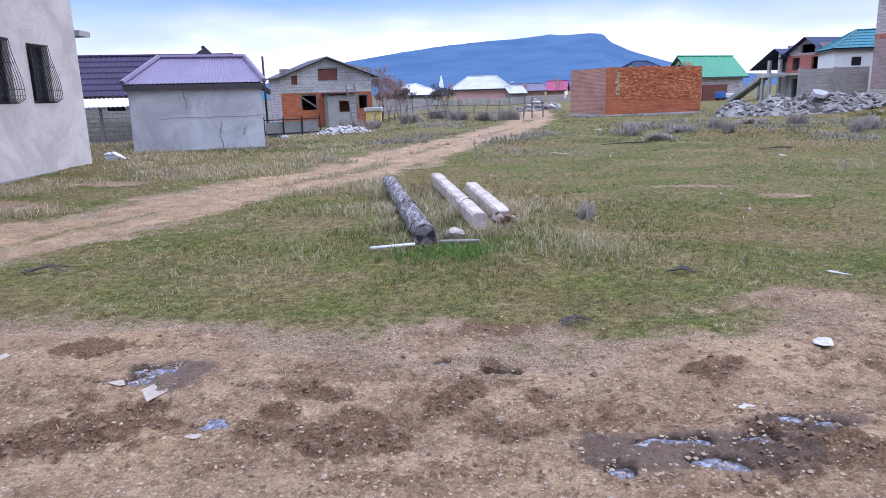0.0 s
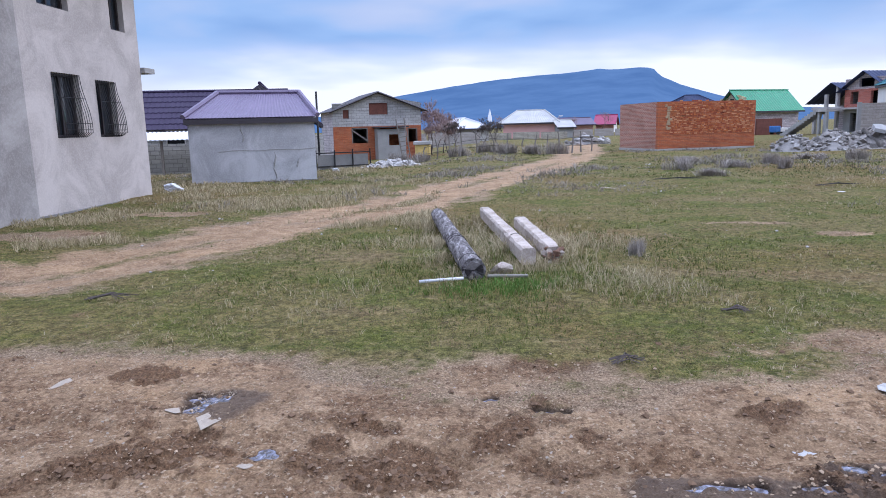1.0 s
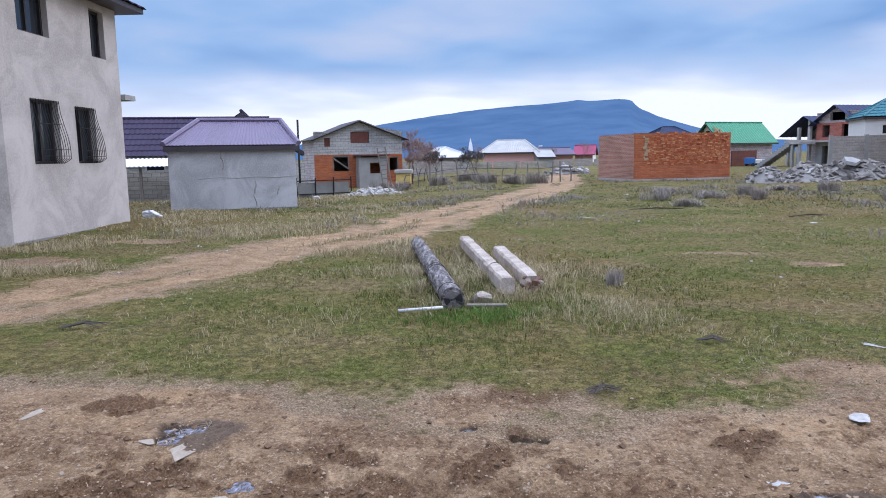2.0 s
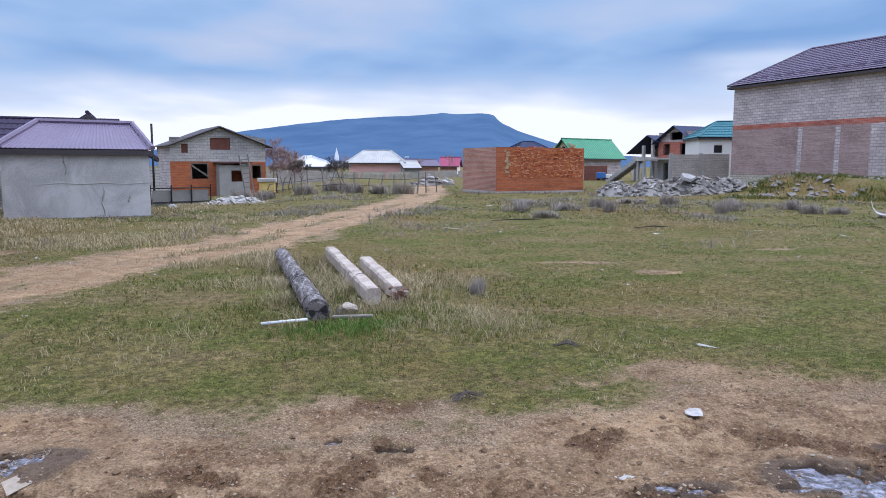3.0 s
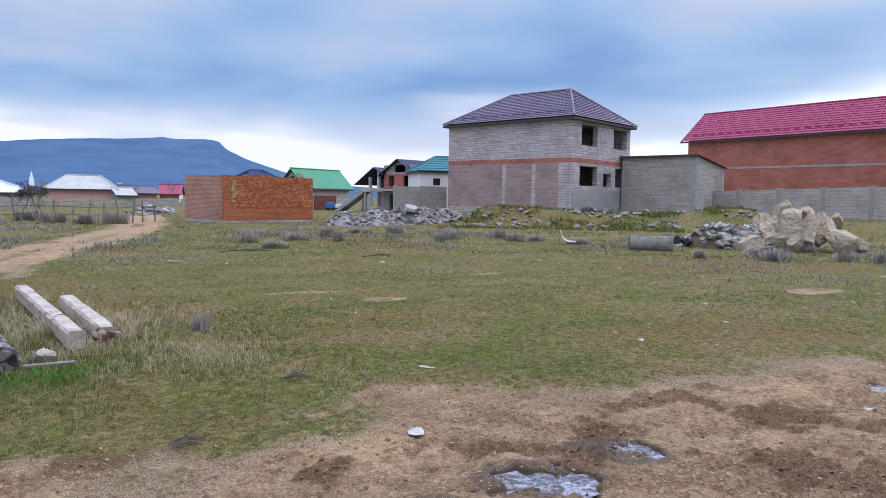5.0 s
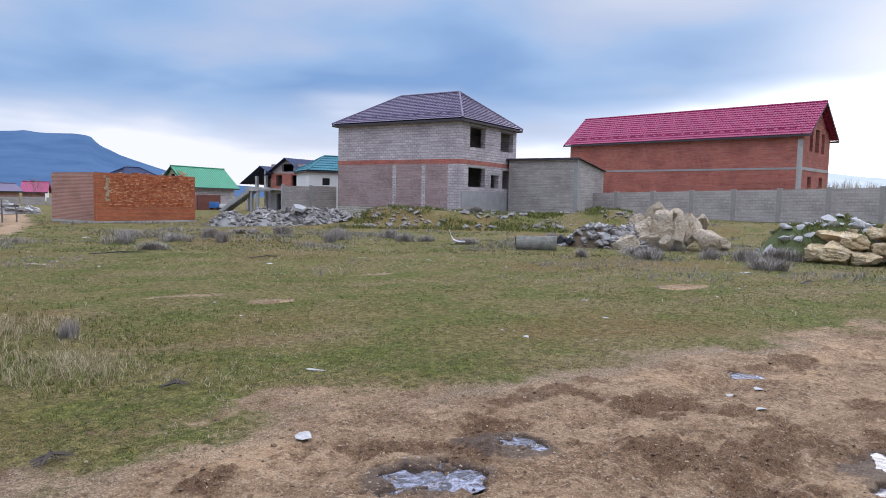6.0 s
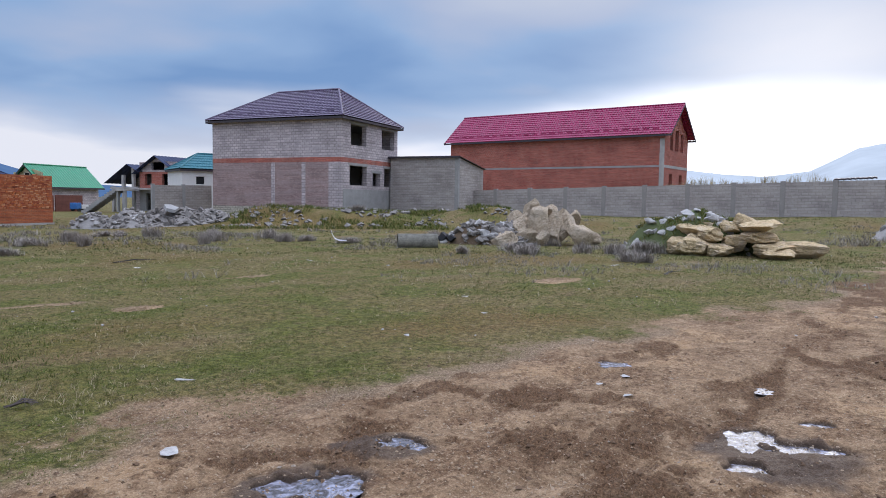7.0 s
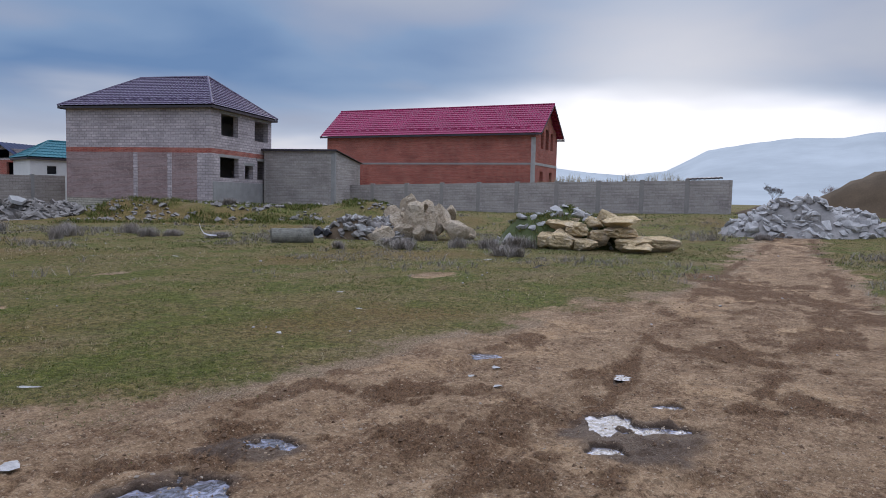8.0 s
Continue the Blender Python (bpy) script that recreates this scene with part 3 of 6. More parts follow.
def four_walls(parent, w, d, z0, z1, th, mats, holes=((), (), (), ()), slopes=(None, None, None, None), name="wall"):
    """Walls round w by d: front (y = 0), right, back, left, butted at the corners."""
    e = 0.0
    spots = ((0, 0, 0, w), (w, th + e, 90, d - 2 * th), (w, d, 180, w), (0, d - th - e, 270, d - 2 * th))
    for (x, y, turn, length), mat, hs, sl in zip(spots, mats, holes, slopes):
        part(name, wall_bm(length, z0, z1, th, hs, sl), mat, parent, m=pose(x, y, 0, 0, 0, turn))


def sheet_bm(quad, waves, amp, thick=0.02, steps=0, lift=0.055):
    """A roof sheet over four corners (eave left, eave right, ridge right, ridge left): ribs run up the slope, tile steps across it."""
    bm = bmesh.new()
    a, b, c, d = [Vector(p) for p in quad]
    n = (b - a).cross(d - a).normalized()
    if n.z < 0:
        n = -n
    nx = max(1, waves * 4)
    rows = []
    ts = [0.0, 1.0] if not steps else [s for k in range(steps) for s in (k / steps, (k + 0.93) / steps)] + [1.0]
    for t in ts:
        row = []
        for i in range(nx + 1):
            s = i / nx
            up = amp * (0.5 - 0.5 * math.cos(2 * math.pi * s * waves)) if waves else 0
            if steps:
                up += lift * (1 - (t * steps) % 1.0) if t < 1 else 0
            p = (a.lerp(b, s)).lerp(d.lerp(c, s), t) + n * up
            row.append((bm.verts.new(p), bm.verts.new(p - n * thick)))
        rows.append(row)
    for r0, r1 in zip(rows, rows[1:]):
        for i in range(nx):
            bm.faces.new((r0[i][0], r0[i + 1][0], r1[i + 1][0], r1[i][0]))
            bm.faces.new((r0[i][1], r1[i][1], r1[i + 1][1], r0[i + 1][1]))
    for row in (rows[0], rows[-1]):
        for i in range(nx):
            bm.faces.new((row[i][0], row[i][1], row[i + 1][1], row[i + 1][0]))
    for r0, r1 in zip(rows, rows[1:]):
        for i in (0, nx):
            bm.faces.new((r0[i][0], r1[i][0], r1[i][1], r0[i][1]))
    return bm


def ridge_cap(parent, pts, mat, r=0.09):
    for p, q in zip(pts, pts[1:]):
        part("ridge_cap", tube(bmesh.new(), [p, q], r, 6), mat, parent)


def hip_roof(parent, w, d, z, peak, over, mat, trim, waves, amp, steps, back=None, ridge_in=None):
    """A hipped roof over w by d; the ridge runs along the longer side."""
    x0, y0, x1, y1 = -over, -over, w + over, d + over
    k, k2 = ridge_in if isinstance(ridge_in, tuple) else (ridge_in, ridge_in) if ridge_in is not None else (min(w, d) / 2, min(w, d) / 2)
    if w >= d:
        p, q = (k - over, d / 2, peak), (w - k2 + over, d / 2, peak)
        quads = (((x0, y0, z), (x1, y0, z), q, p), ((x1, y1, z), (x0, y1, z), p, q), ((x0, y1, z), (x0, y0, z), p, p), ((x1, y0, z), (x1, y1, z), q, q))
    else:
        p, q = (w / 2, k - over, peak), (w / 2, d - k2 + over, peak)
        quads = (((x0, y1, z), (x0, y0, z), p, q), ((x1, y0, z), (x1, y1, z), q, p), ((x0, y0, z), (x1, y0, z), p, p), ((x1, y1, z), (x0, y1, z), q, q))
    for i, quad in enumerate(quads):
        part("roof_slope", sheet_bm(quad, waves[i // 2], amp, 0.02, steps), mat, parent, flat=True)
    lift = 0.05
    up = lambda v: (v[0], v[1], v[2] + lift)
    ridge_cap(parent, [up(p), up(q)], mat)
    ends = ((p, ((x0, y0, z), (x0, y1, z))), (q, ((x1, y0, z), (x1, y1, z)))) if w >= d else ((p, ((x0, y0, z), (x1, y0, z))), (q, ((x0, y1, z), (x1, y1, z))))
    for top, feet in ends:
        for foot in feet:
            ridge_cap(parent, [up(foot), up(top)], mat)
    fascia = bmesh.new()
    for bx in ((x0, y0, z - 0.2, x1, y0 + 0.03, z - 0.03), (x0, y1 - 0.03, z - 0.2, x1, y1, z - 0.03), (x0, y0 + 0.03, z - 0.2, x0 + 0.03, y1 - 0.03, z - 0.03), (x1 - 0.03, y0 + 0.03, z - 0.2, x1, y1 - 0.03, z - 0.03)):
        box(fascia, *bx)
    part("fascia", fascia, trim, parent)
    part("soffit", boxes((x0 + 0.04, y0 + 0.04, z - 0.16, x1 - 0.04, y1 - 0.04, z - 0.12)), trim, parent)


def gable_roof(parent, w, d, z, peak, over, mat, trim, waves, amp, steps, rake=None):
    """A gabled roof, its ridge along x."""
    x0, x1 = (-over, w + over) if rake is None else (-rake, w + rake)
    k = over * (peak - z) / (d / 2)
    part("roof_slope", sheet_bm(((x0, -over, z - k), (x1, -over, z - k), (x1, d / 2, peak), (x0, d / 2, peak)), waves, amp, 0.03, steps), mat, parent)
    part("roof_slope", sheet_bm(((x1, d + over, z - k), (x0, d + over, z - k), (x0, d / 2, peak), (x1, d / 2, peak)), waves, amp, 0.03, steps), mat, parent)
    ridge_cap(parent, [(x0, d / 2, peak + 0.05), (x1, d / 2, peak + 0.05)], mat)
    for x in (x0, x1 - 0.04):
        for s in (-1, 1):
            y = d / 2 + s * (d / 2 + over)
            bm = bmesh.new()
            a = [bm.verts.new(p) for p in ((x, y, z - k - 0.2), (x, y, z - k - 0.02), (x, d / 2, peak - 0.02), (x, d / 2, peak - 0.2))]
            b = [bm.verts.new((v.co.x + 0.04, v.co.y, v.co.z)) for v in a]
            bm.faces.new(a)
            bm.faces.new(b[::-1])
            for i in range(4):
                bm.faces.new((a[i], a[(i + 1) % 4], b[(i + 1) % 4], b[i]))
            part("bargeboard", bm, trim, parent)
    for y in (-over - 0.03, d + over):
        part("fascia", boxes((x0, y, z - k - 0.18, x1, y + 0.03, z - k - 0.01)), trim, parent)


def gable_slope(w, z, peak):
    return lambda x: z + (peak - z) * (1 - abs(x - w / 2) / (w / 2))


def slab(parent, w, d, z, th, mat, inset=0.26, name="floor_slab"):
    part(name, boxes((inset, inset, z - th, w - inset, d - inset, z)), mat, parent)


# ---- the block house with the brown tiled roof ----
def block_house():
    w, d, z0, z1 = 9.1, 11.95, 0.25, 7.82
    h = thing("block_house", along(34.24, 39.14, 43.3, 41.98), "unfinished two-storey grey block house with brown tile roof", "house")
    th = 0.4
    wins = ((1.4, 3.75, 5.85, 7.42), (6.3, 8.5, 5.85, 7.42)), ((1.25, 3.85, 2.82, 4.3), (4.8, 6.1, 2.82, 3.85), (6.75, 8.3, 2.82, 4.3))
    # storeys: brick-infill ground floor, block upper floor, brick course between
    four_walls(h, w + 0.0, d, z0, 1.12, th, [M["stone_plinth"]] * 4, name="plinth")
    ground_holes = wins[1]
    four_walls(h, w, d, 1.12, 4.5, th, [M["block_grey"], M["block_grey"], M["brick_smear"], M["brick_smear"]], (ground_holes, (), (), ()))
    four_walls(h, w, d, 4.5, 4.85, th, [M["brick_red"]] * 4, name="brick_course")
    four_walls(h, w, d, 4.85, z1, th, [M["block_grey"]] * 4, (wins[0], (), (), ()))
    part("render_skirt", boxes((0.3, -0.03, 0.9, w - 0.2, -0.004, 2.5)), M["concrete"], h)
    for y in (3.1, 5.9, 0.3):
        part("corner_column", boxes((-0.02, y, 1.13, -0.003, y + (0.34 if y > 1 else 0.75), 4.49)), M["block_grey"], h)
    for x0, x1, a, b in wins[0] + wins[1]:
        part("lintel", boxes((x0 - 0.2, -0.02, b + 0.002, x1 + 0.2, -0.003, b + 0.2)), M["concrete"], h)
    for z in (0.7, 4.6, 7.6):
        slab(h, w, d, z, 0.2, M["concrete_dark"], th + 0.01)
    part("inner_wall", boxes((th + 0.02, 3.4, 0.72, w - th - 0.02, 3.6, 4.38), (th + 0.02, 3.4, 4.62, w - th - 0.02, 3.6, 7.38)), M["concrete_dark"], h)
    hip_roof(h, w, d, z1, 10.55, 0.38, M["brown_tile"], M["trim_dark"], (30, 26), 0.03, 16, ridge_in=3.4)
    for i in range(10):
        part("snow_guard", boxes((0.42, 0.9 + i * 1.05, 8.30, 0.46, 1.5 + i * 1.05, 8.41)), M["brown_tile"], h)
    for i in range(7):
        part("snow_guard", boxes((0.9 + i * 1.05, 0.36, 8.44, 1.5 + i * 1.05, 0.4, 8.55)), M["brown_tile"], h)
    return h


block_house()


def block_shed():
    h = thing("block_shed", along(43.3, 35.4, 48.9, 37.15), "grey block shed with a lean-to roof beside the house", "shed")
    w, d = 5.8, 6.1
    top = lambda x: 5.2 - 0.72 * x / w
    four_walls(h, w, d, 0.2, 5.2, 0.2, [M["block_wall"], M["block_wall"], M["block_wall"], M["block_wall"]],
               slopes=(top, lambda x: 4.48, lambda x: top(w - x), lambda x: 5.2))
    part("roof", sheet_bm(((-0.15, -0.2, 5.29), (-0.15, d + 0.2, 5.29), (w + 0.3, d + 0.2, 4.5), (w + 0.3, -0.2, 4.5)), 30, 0.03, 0.03), M["trim_dark"], h)
    part("fascia", boxes((-0.2, -0.2, 5.16, -0.16, d + 0.2, 5.32)), M["trim_dark"], h)
    part("corner_column", boxes((-0.015, -0.015, 0.2, 0.3, -0.002, 5.12), (-0.015, 0.0, 0.2, -0.002, 0.3, 5.12)), M["concrete"], h)
    return h


block_shed()


def red_house():
    w, d, z0, z1, peak = 24.6, 7.6, 0.3, 8.35, 11.55
    # front runs from its far end to its near end
    h = thing("brick_house", along(61.89, 51.85, 64.33, 27.25), "long red brick house with a crimson metal tile roof", "house")
    m = M["brick_red"]
    gs = gable_slope(d - 0.8, z1, peak)
    holes_r = ((1.3, 2.2, 6.9, 8.7), (2.9, 4.0, 6.9, 8.95), (4.7, 5.6, 6.9, 8.7), (1.2, 2.3, 3.3, 4.6), (4.5, 5.5, 3.3, 4.6))
    spots = ((0, 0, 0, w), (w, 0.4, 90, d - 0.8), (w, d, 180, w), (0, d - 0.4, 270, d - 0.8))
    for i, (x, y, turn, length) in enumerate(spots):
        gable = i % 2 == 1
        part("wall", wall_bm(length, z0, z1 if not gable else 9.0, 0.4, holes_r if i == 1 else (), None), m, h, m=pose(x, y, 0, 0, 0, turn)) if not gable else \
            part("gable_wall", wall_bm(length, z0, 9.0, 0.4, holes_r if i == 1 else (), lambda x: max(z1 + 0.3, gs(x) - 0.15)), m, h, m=pose(x, y, 0, 0, 0, turn))
    part("ring_beam", boxes((-0.02, -0.03, 5.2, w + 0.02, -0.004, 5.38)), M["concrete"], h)
    part("corner_column", boxes((w - 0.45, -0.035, 0.4, w + 0.02, -0.031, 7.9)), M["concrete_pale"], h)
    part("ring_beam", boxes((w + 0.003, 0.0, 5.15, w + 0.03, d, 5.42)), M["concrete_pale"], h)
    slab(h, w, d, 0.8, 0.2, M["concrete_dark"], 0.42)
    slab(h, w, d, 5.0, 0.2, M["concrete_dark"], 0.42)
    slab(h, w, d, 8.0, 0.15, M["concrete_dark"], 0.42)
    gable_roof(h, w, d, z1 + 0.25, peak, 0.42, M["red_tile"], M["trim_dark"], 90, 0.035, 13, rake=0.7)
    for i in range(24):
        part("snow_guard", boxes((0.3 + i, 0.28, 8.86, 0.9 + i, 0.34, 8.98)), M["red_tile"], h)
    return h


red_house()


def yard_wall():
    h = thing("yard_wall", Matrix(), "long grey block yard wall with concrete posts", "wall", kind="structure")
    # far end by the shed, near end at the track
    a, b = Vector((46.4, 37.6)), Vector((51.5, 7.2))
    n = 10
    for i in range(n):
        p, q = a.lerp(b, i / n), a.lerp(b, (i + 1) / n)
        s = (i + 0.5) / n
        length = (q - p).length
        top = 2.6 + 0.8 * s
        base = -0.1 + 0.9 * s
        m = along(p.x, p.y, q.x, q.y)
        part("wall_panel", wall_bm(length - 0.32, base, top, 0.2, (), lambda x: top - 0.04 + 0.08 * x / length), M["block_wall"], h, m=m @ pose(0.32, 0.03, 0))
        part("wall_post", bevelled(boxes((0, 0, base, 0.316, 0.3, top + 0.05)), 0.015), M["concrete_post"], h, m=m)
    m = along(b.x, b.y, b.x + 10, b.y + 2)
    part("wall_panel", wall_bm(14, 0.6, 3.38, 0.2), M["block_wall"], h, m=m)
    return h


yard_wall()


# ---- the unroofed brick box ----
def brick_box():
    h = thing("brick_enclosure", along(10.18, 42.8, 16.54, 44.8), "roofless orange brick enclosure with ragged brickwork", "enclosure")
    w, d, th = 6.67, 4.7, 0.25
    four_walls(h, w, d, 0.12, 0.95, th, [M["brick_orange"], M["brick_orange"], M["brick_pink"], M["brick_pink"]])
    four_walls(h, w, d, 0.95, 2.9, th, [M["brick_orange"], M["brick_orange"], M["brick_pink"], M["brick_pink"]])
    four_walls(h, w + 0.1, d + 0.1, -0.2, 0.12, th + 0.1, [M["concrete_pale"]] * 4, name="footing")
    # ragged brick ends proud of the upper wall, left unpointed
    rnd = random.Random(4)
    proud = [boxes((0, -0.03, 0, 0.12, -0.002, 0.066)), boxes((0, -0.018, 0, 0.25, -0.002, 0.066)), boxes((0, -0.025, 0, 0.2, -0.002, 0.066))]
    shades = [plain("orange_brick_end", (0.50, 0.15, 0.05), 0.9, 0, 5, 0.3, 30, 0.3), plain("dark_brick_end", (0.30, 0.075, 0.04), 0.9, 0, 5, 0.3, 30, 0.3), plain("pale_brick_end", (0.56, 0.26, 0.13), 0.9, 0, 5, 0.3, 30, 0.3)]
    datas = [mesh_from("brick", b, s) for b, s in zip(proud, shades)]
    for i in range(290):
        x, z = rnd.uniform(0.75, w - 0.3), 0.97 + 0.085 * rnd.randrange(22)
        part("brick", rnd.choice(datas), None, h, m=pose(x, 0, z))
    rest = bmesh.new()
    for i in range(900):
        x, z, dep = rnd.uniform(0.75, w - 0.2), 0.97 + 0.085 * rnd.randrange(22), rnd.uniform(0.004, 0.024)
        box(rest, x, -dep, z, x + rnd.choice((0.12, 0.12, 0.2)), -0.001, z + 0.068)
    k = Mat("unpointed_brick", 0.92)
    g = k.node("ShaderNodeNewGeometry")
    k.colour(k.mix(k.math("MULTIPLY", k.noise(12), 0.3), k.ramp(g.outputs["Random Per Island"], [(0.0, (0.34, 0.075, 0.03)), (0.6, (0.50, 0.15, 0.055)), (1.0, (0.55, 0.24, 0.12))]), (0.2, 0.07, 0.05)))
    tagged(part("unpointed_bricks", rest, k.m, h), kind="stuff")
    smear = plain("ochre_mortar", (0.40, 0.29, 0.18), 0.95, 0, 5, 0.4, 30, 0.5)
    for i in range(11):
        x, z = 0.46 + rnd.uniform(-0.06, 0.12) + 0.02 * i % 0.1, 1.25 + i * 0.135
        part("mortar_smear", bevelled(boxes((x, -0.02 - 0.002 * (i % 3), z, x + rnd.uniform(0.12, 0.3), -0.002, z + rnd.uniform(0.09, 0.16))), 0.012), smear, h)
    for i in range(9):
        part("brick", datas[i % 3], None, h, m=pose(rnd.uniform(0, w - 0.3), 0.06, 2.9 + 0.004))
    return h


brick_box()


# ---- the rendered house by the path ----
def rendered_house():
    """The corner of a tall rendered house; its long side runs along the y axis."""
    x, y0, y1, zt = -9.55, 4.0, 19.2, 5.78
    h = thing("rendered_house", along(x, y0, x, y1), "tall house in bare grey cement render", "house")
    w, d = y1 - y0, 9.0
    holes = [(11.1, 12.15, 1.70, 3.14), (12.85, 13.75, 1.70, 3.08), (10.9, 12.05, 4.55, 5.6), (13.85, 14.55, 4.4, 5.6), (6.4, 7.3, 1.72, 3.1)]
    four_walls(h, w, d, -0.3, zt, 0.4, [M["render_left"]] * 4, (holes, (), (), ()))
    part("pilaster", bevelled(boxes((3.0, -0.06, -0.3, 10.05, -0.003, zt - 0.01)), 0.01), plaster("rough_cement_patchwork", (0.38, 0.355, 0.34), (0.24, 0.22, 0.21), 0.7), h)
    glass = Mat("dark_window_glass", 0.08, 0, 0.5)
    glass.colour((0.02, 0.024, 0.03))
    for a, b, c, e in holes:
        win = part("window", boxes((a, 0.2, c, b, 0.22, e)), glass.m, h)
        fr = bmesh.new()
        for q in ((a, 0.14, c, a + 0.06, 0.25, e), (b - 0.06, 0.14, c, b, 0.25, e), (a + 0.06, 0.14, c, b - 0.06, 0.25, c + 0.06), (a + 0.06, 0.14, e - 0.06, b - 0.06, 0.25, e), ((a + b) / 2 - 0.025, 0.15, c + 0.06, (a + b) / 2 + 0.025, 0.24, e - 0.06)):
            box(fr, *q)
        part("window_frame", fr, plain("brown_window_frame", (0.03, 0.024, 0.025), 0.5), win)
    for a, b, c, e in holes[:2] + holes[4:]:
        gr = part("window_grille", bmesh.new(), M["iron"], h, "bellied black iron window grille")
        bm = bmesh.new()
        n = 11
        for i in range(n + 1):
            px = a + (b - a) * i / n
            pts = [(px, -0.02 - 0.20 * max(0, math.sin(min(1, (1 - s) * 1.25) * math.pi * 0.5)) ** 2 * (1 if s > 0.06 else s / 0.06), c + (e - c) * s) for s in [0, 0.03, 0.08, 0.15, 0.25, 0.4, 0.6, 0.8, 1.0]]
            tube(bm, pts, 0.008, 4)
        for s, y in ((0.12, -0.218), (0.22, -0.215), (0.62, -0.12), (0.97, -0.02)):
            tube(bm, [(a, y, c + (e - c) * s), (b, y, c + (e - c) * s)], 0.008, 4)
        gr.data = mesh_from("window_grille", bm, M["iron"])
    part("soffit", boxes((-0.5, -0.55, zt + 0.002, w + 0.55, d + 0.5, zt + 0.14)), M["trim_dark"], h)
    hip = sheet_bm(((-0.6, -0.62, zt + 0.15), (w + 0.6, -0.62, zt + 0.15), (w - 4, d / 2, zt + 2.4), (4, d / 2, zt + 2.4)), 40, 0.03)
    part("roof_slope", hip, M["dark_purple"], h)
    part("roof_slope", sheet_bm(((w + 0.6, -0.62, zt + 0.15), (w + 0.6, d + 0.6, zt + 0.15), (w - 4, d / 2, zt + 2.4), (w - 4, d / 2, zt + 2.4)), 30, 0.03), M["dark_purple"], h)
    part("porch_canopy", boxes((w + 0.004, -0.12, 3.42, w + 0.6, 3.0, 3.56)), M["concrete"], h)
    part("footing", bevelled(boxes((0, -0.05, -0.3, w, -0.004, 0.05)), 0.01), M["concrete_dark"], h)
    return h


rendered_house()


def garage():
    h = thing("garage", along(-9.93, 22.83, -6.02, 24.25), "small grey rendered garage with a violet ribbed roof", "garage")
    w, d, z1 = 4.16, 4.0, 2.08
    four_walls(h, w, d, -0.4, z1, 0.25, [M["render_garage"]] * 4)
    slab(h, w, d, z1 - 0.01, 0.1, M["concrete_dark"], 0.26, "ceiling_slab")
    hip_roof(h, w, d, z1 + 0.14, 3.12, 0.12, M["purple_metal"], M["trim_dark"], (36, 30), 0.02, 0, ridge_in=(1.12, 0.4))
    for x, za, zb in ((1.72, 1.4, 2.1), (2.75, 0.1, 1.05), (3.55, 0.5, 0.8)):
        part("cement_ridge", tube(bmesh.new(), [(x + 0.05 * math.sin(z * 9), -0.004, z) for z in np.linspace(za, zb, 6)], [0.02, 0.035, 0.02, 0.04, 0.025, 0.01], 5), M["concrete"], h)
    part("pour_joint", tube(bmesh.new(), [(x, -0.003, 1.12 + 0.02 * math.sin(x * 5)) for x in np.linspace(0.9, 4.2, 14)], 0.012, 4), M["concrete"], h)
    part("footing", bevelled(boxes((-0.02, -0.05, -0.4, w + 0.02, -0.004, 0.06)), 0.01), M["concrete_dark"], h)
    return h


garage()


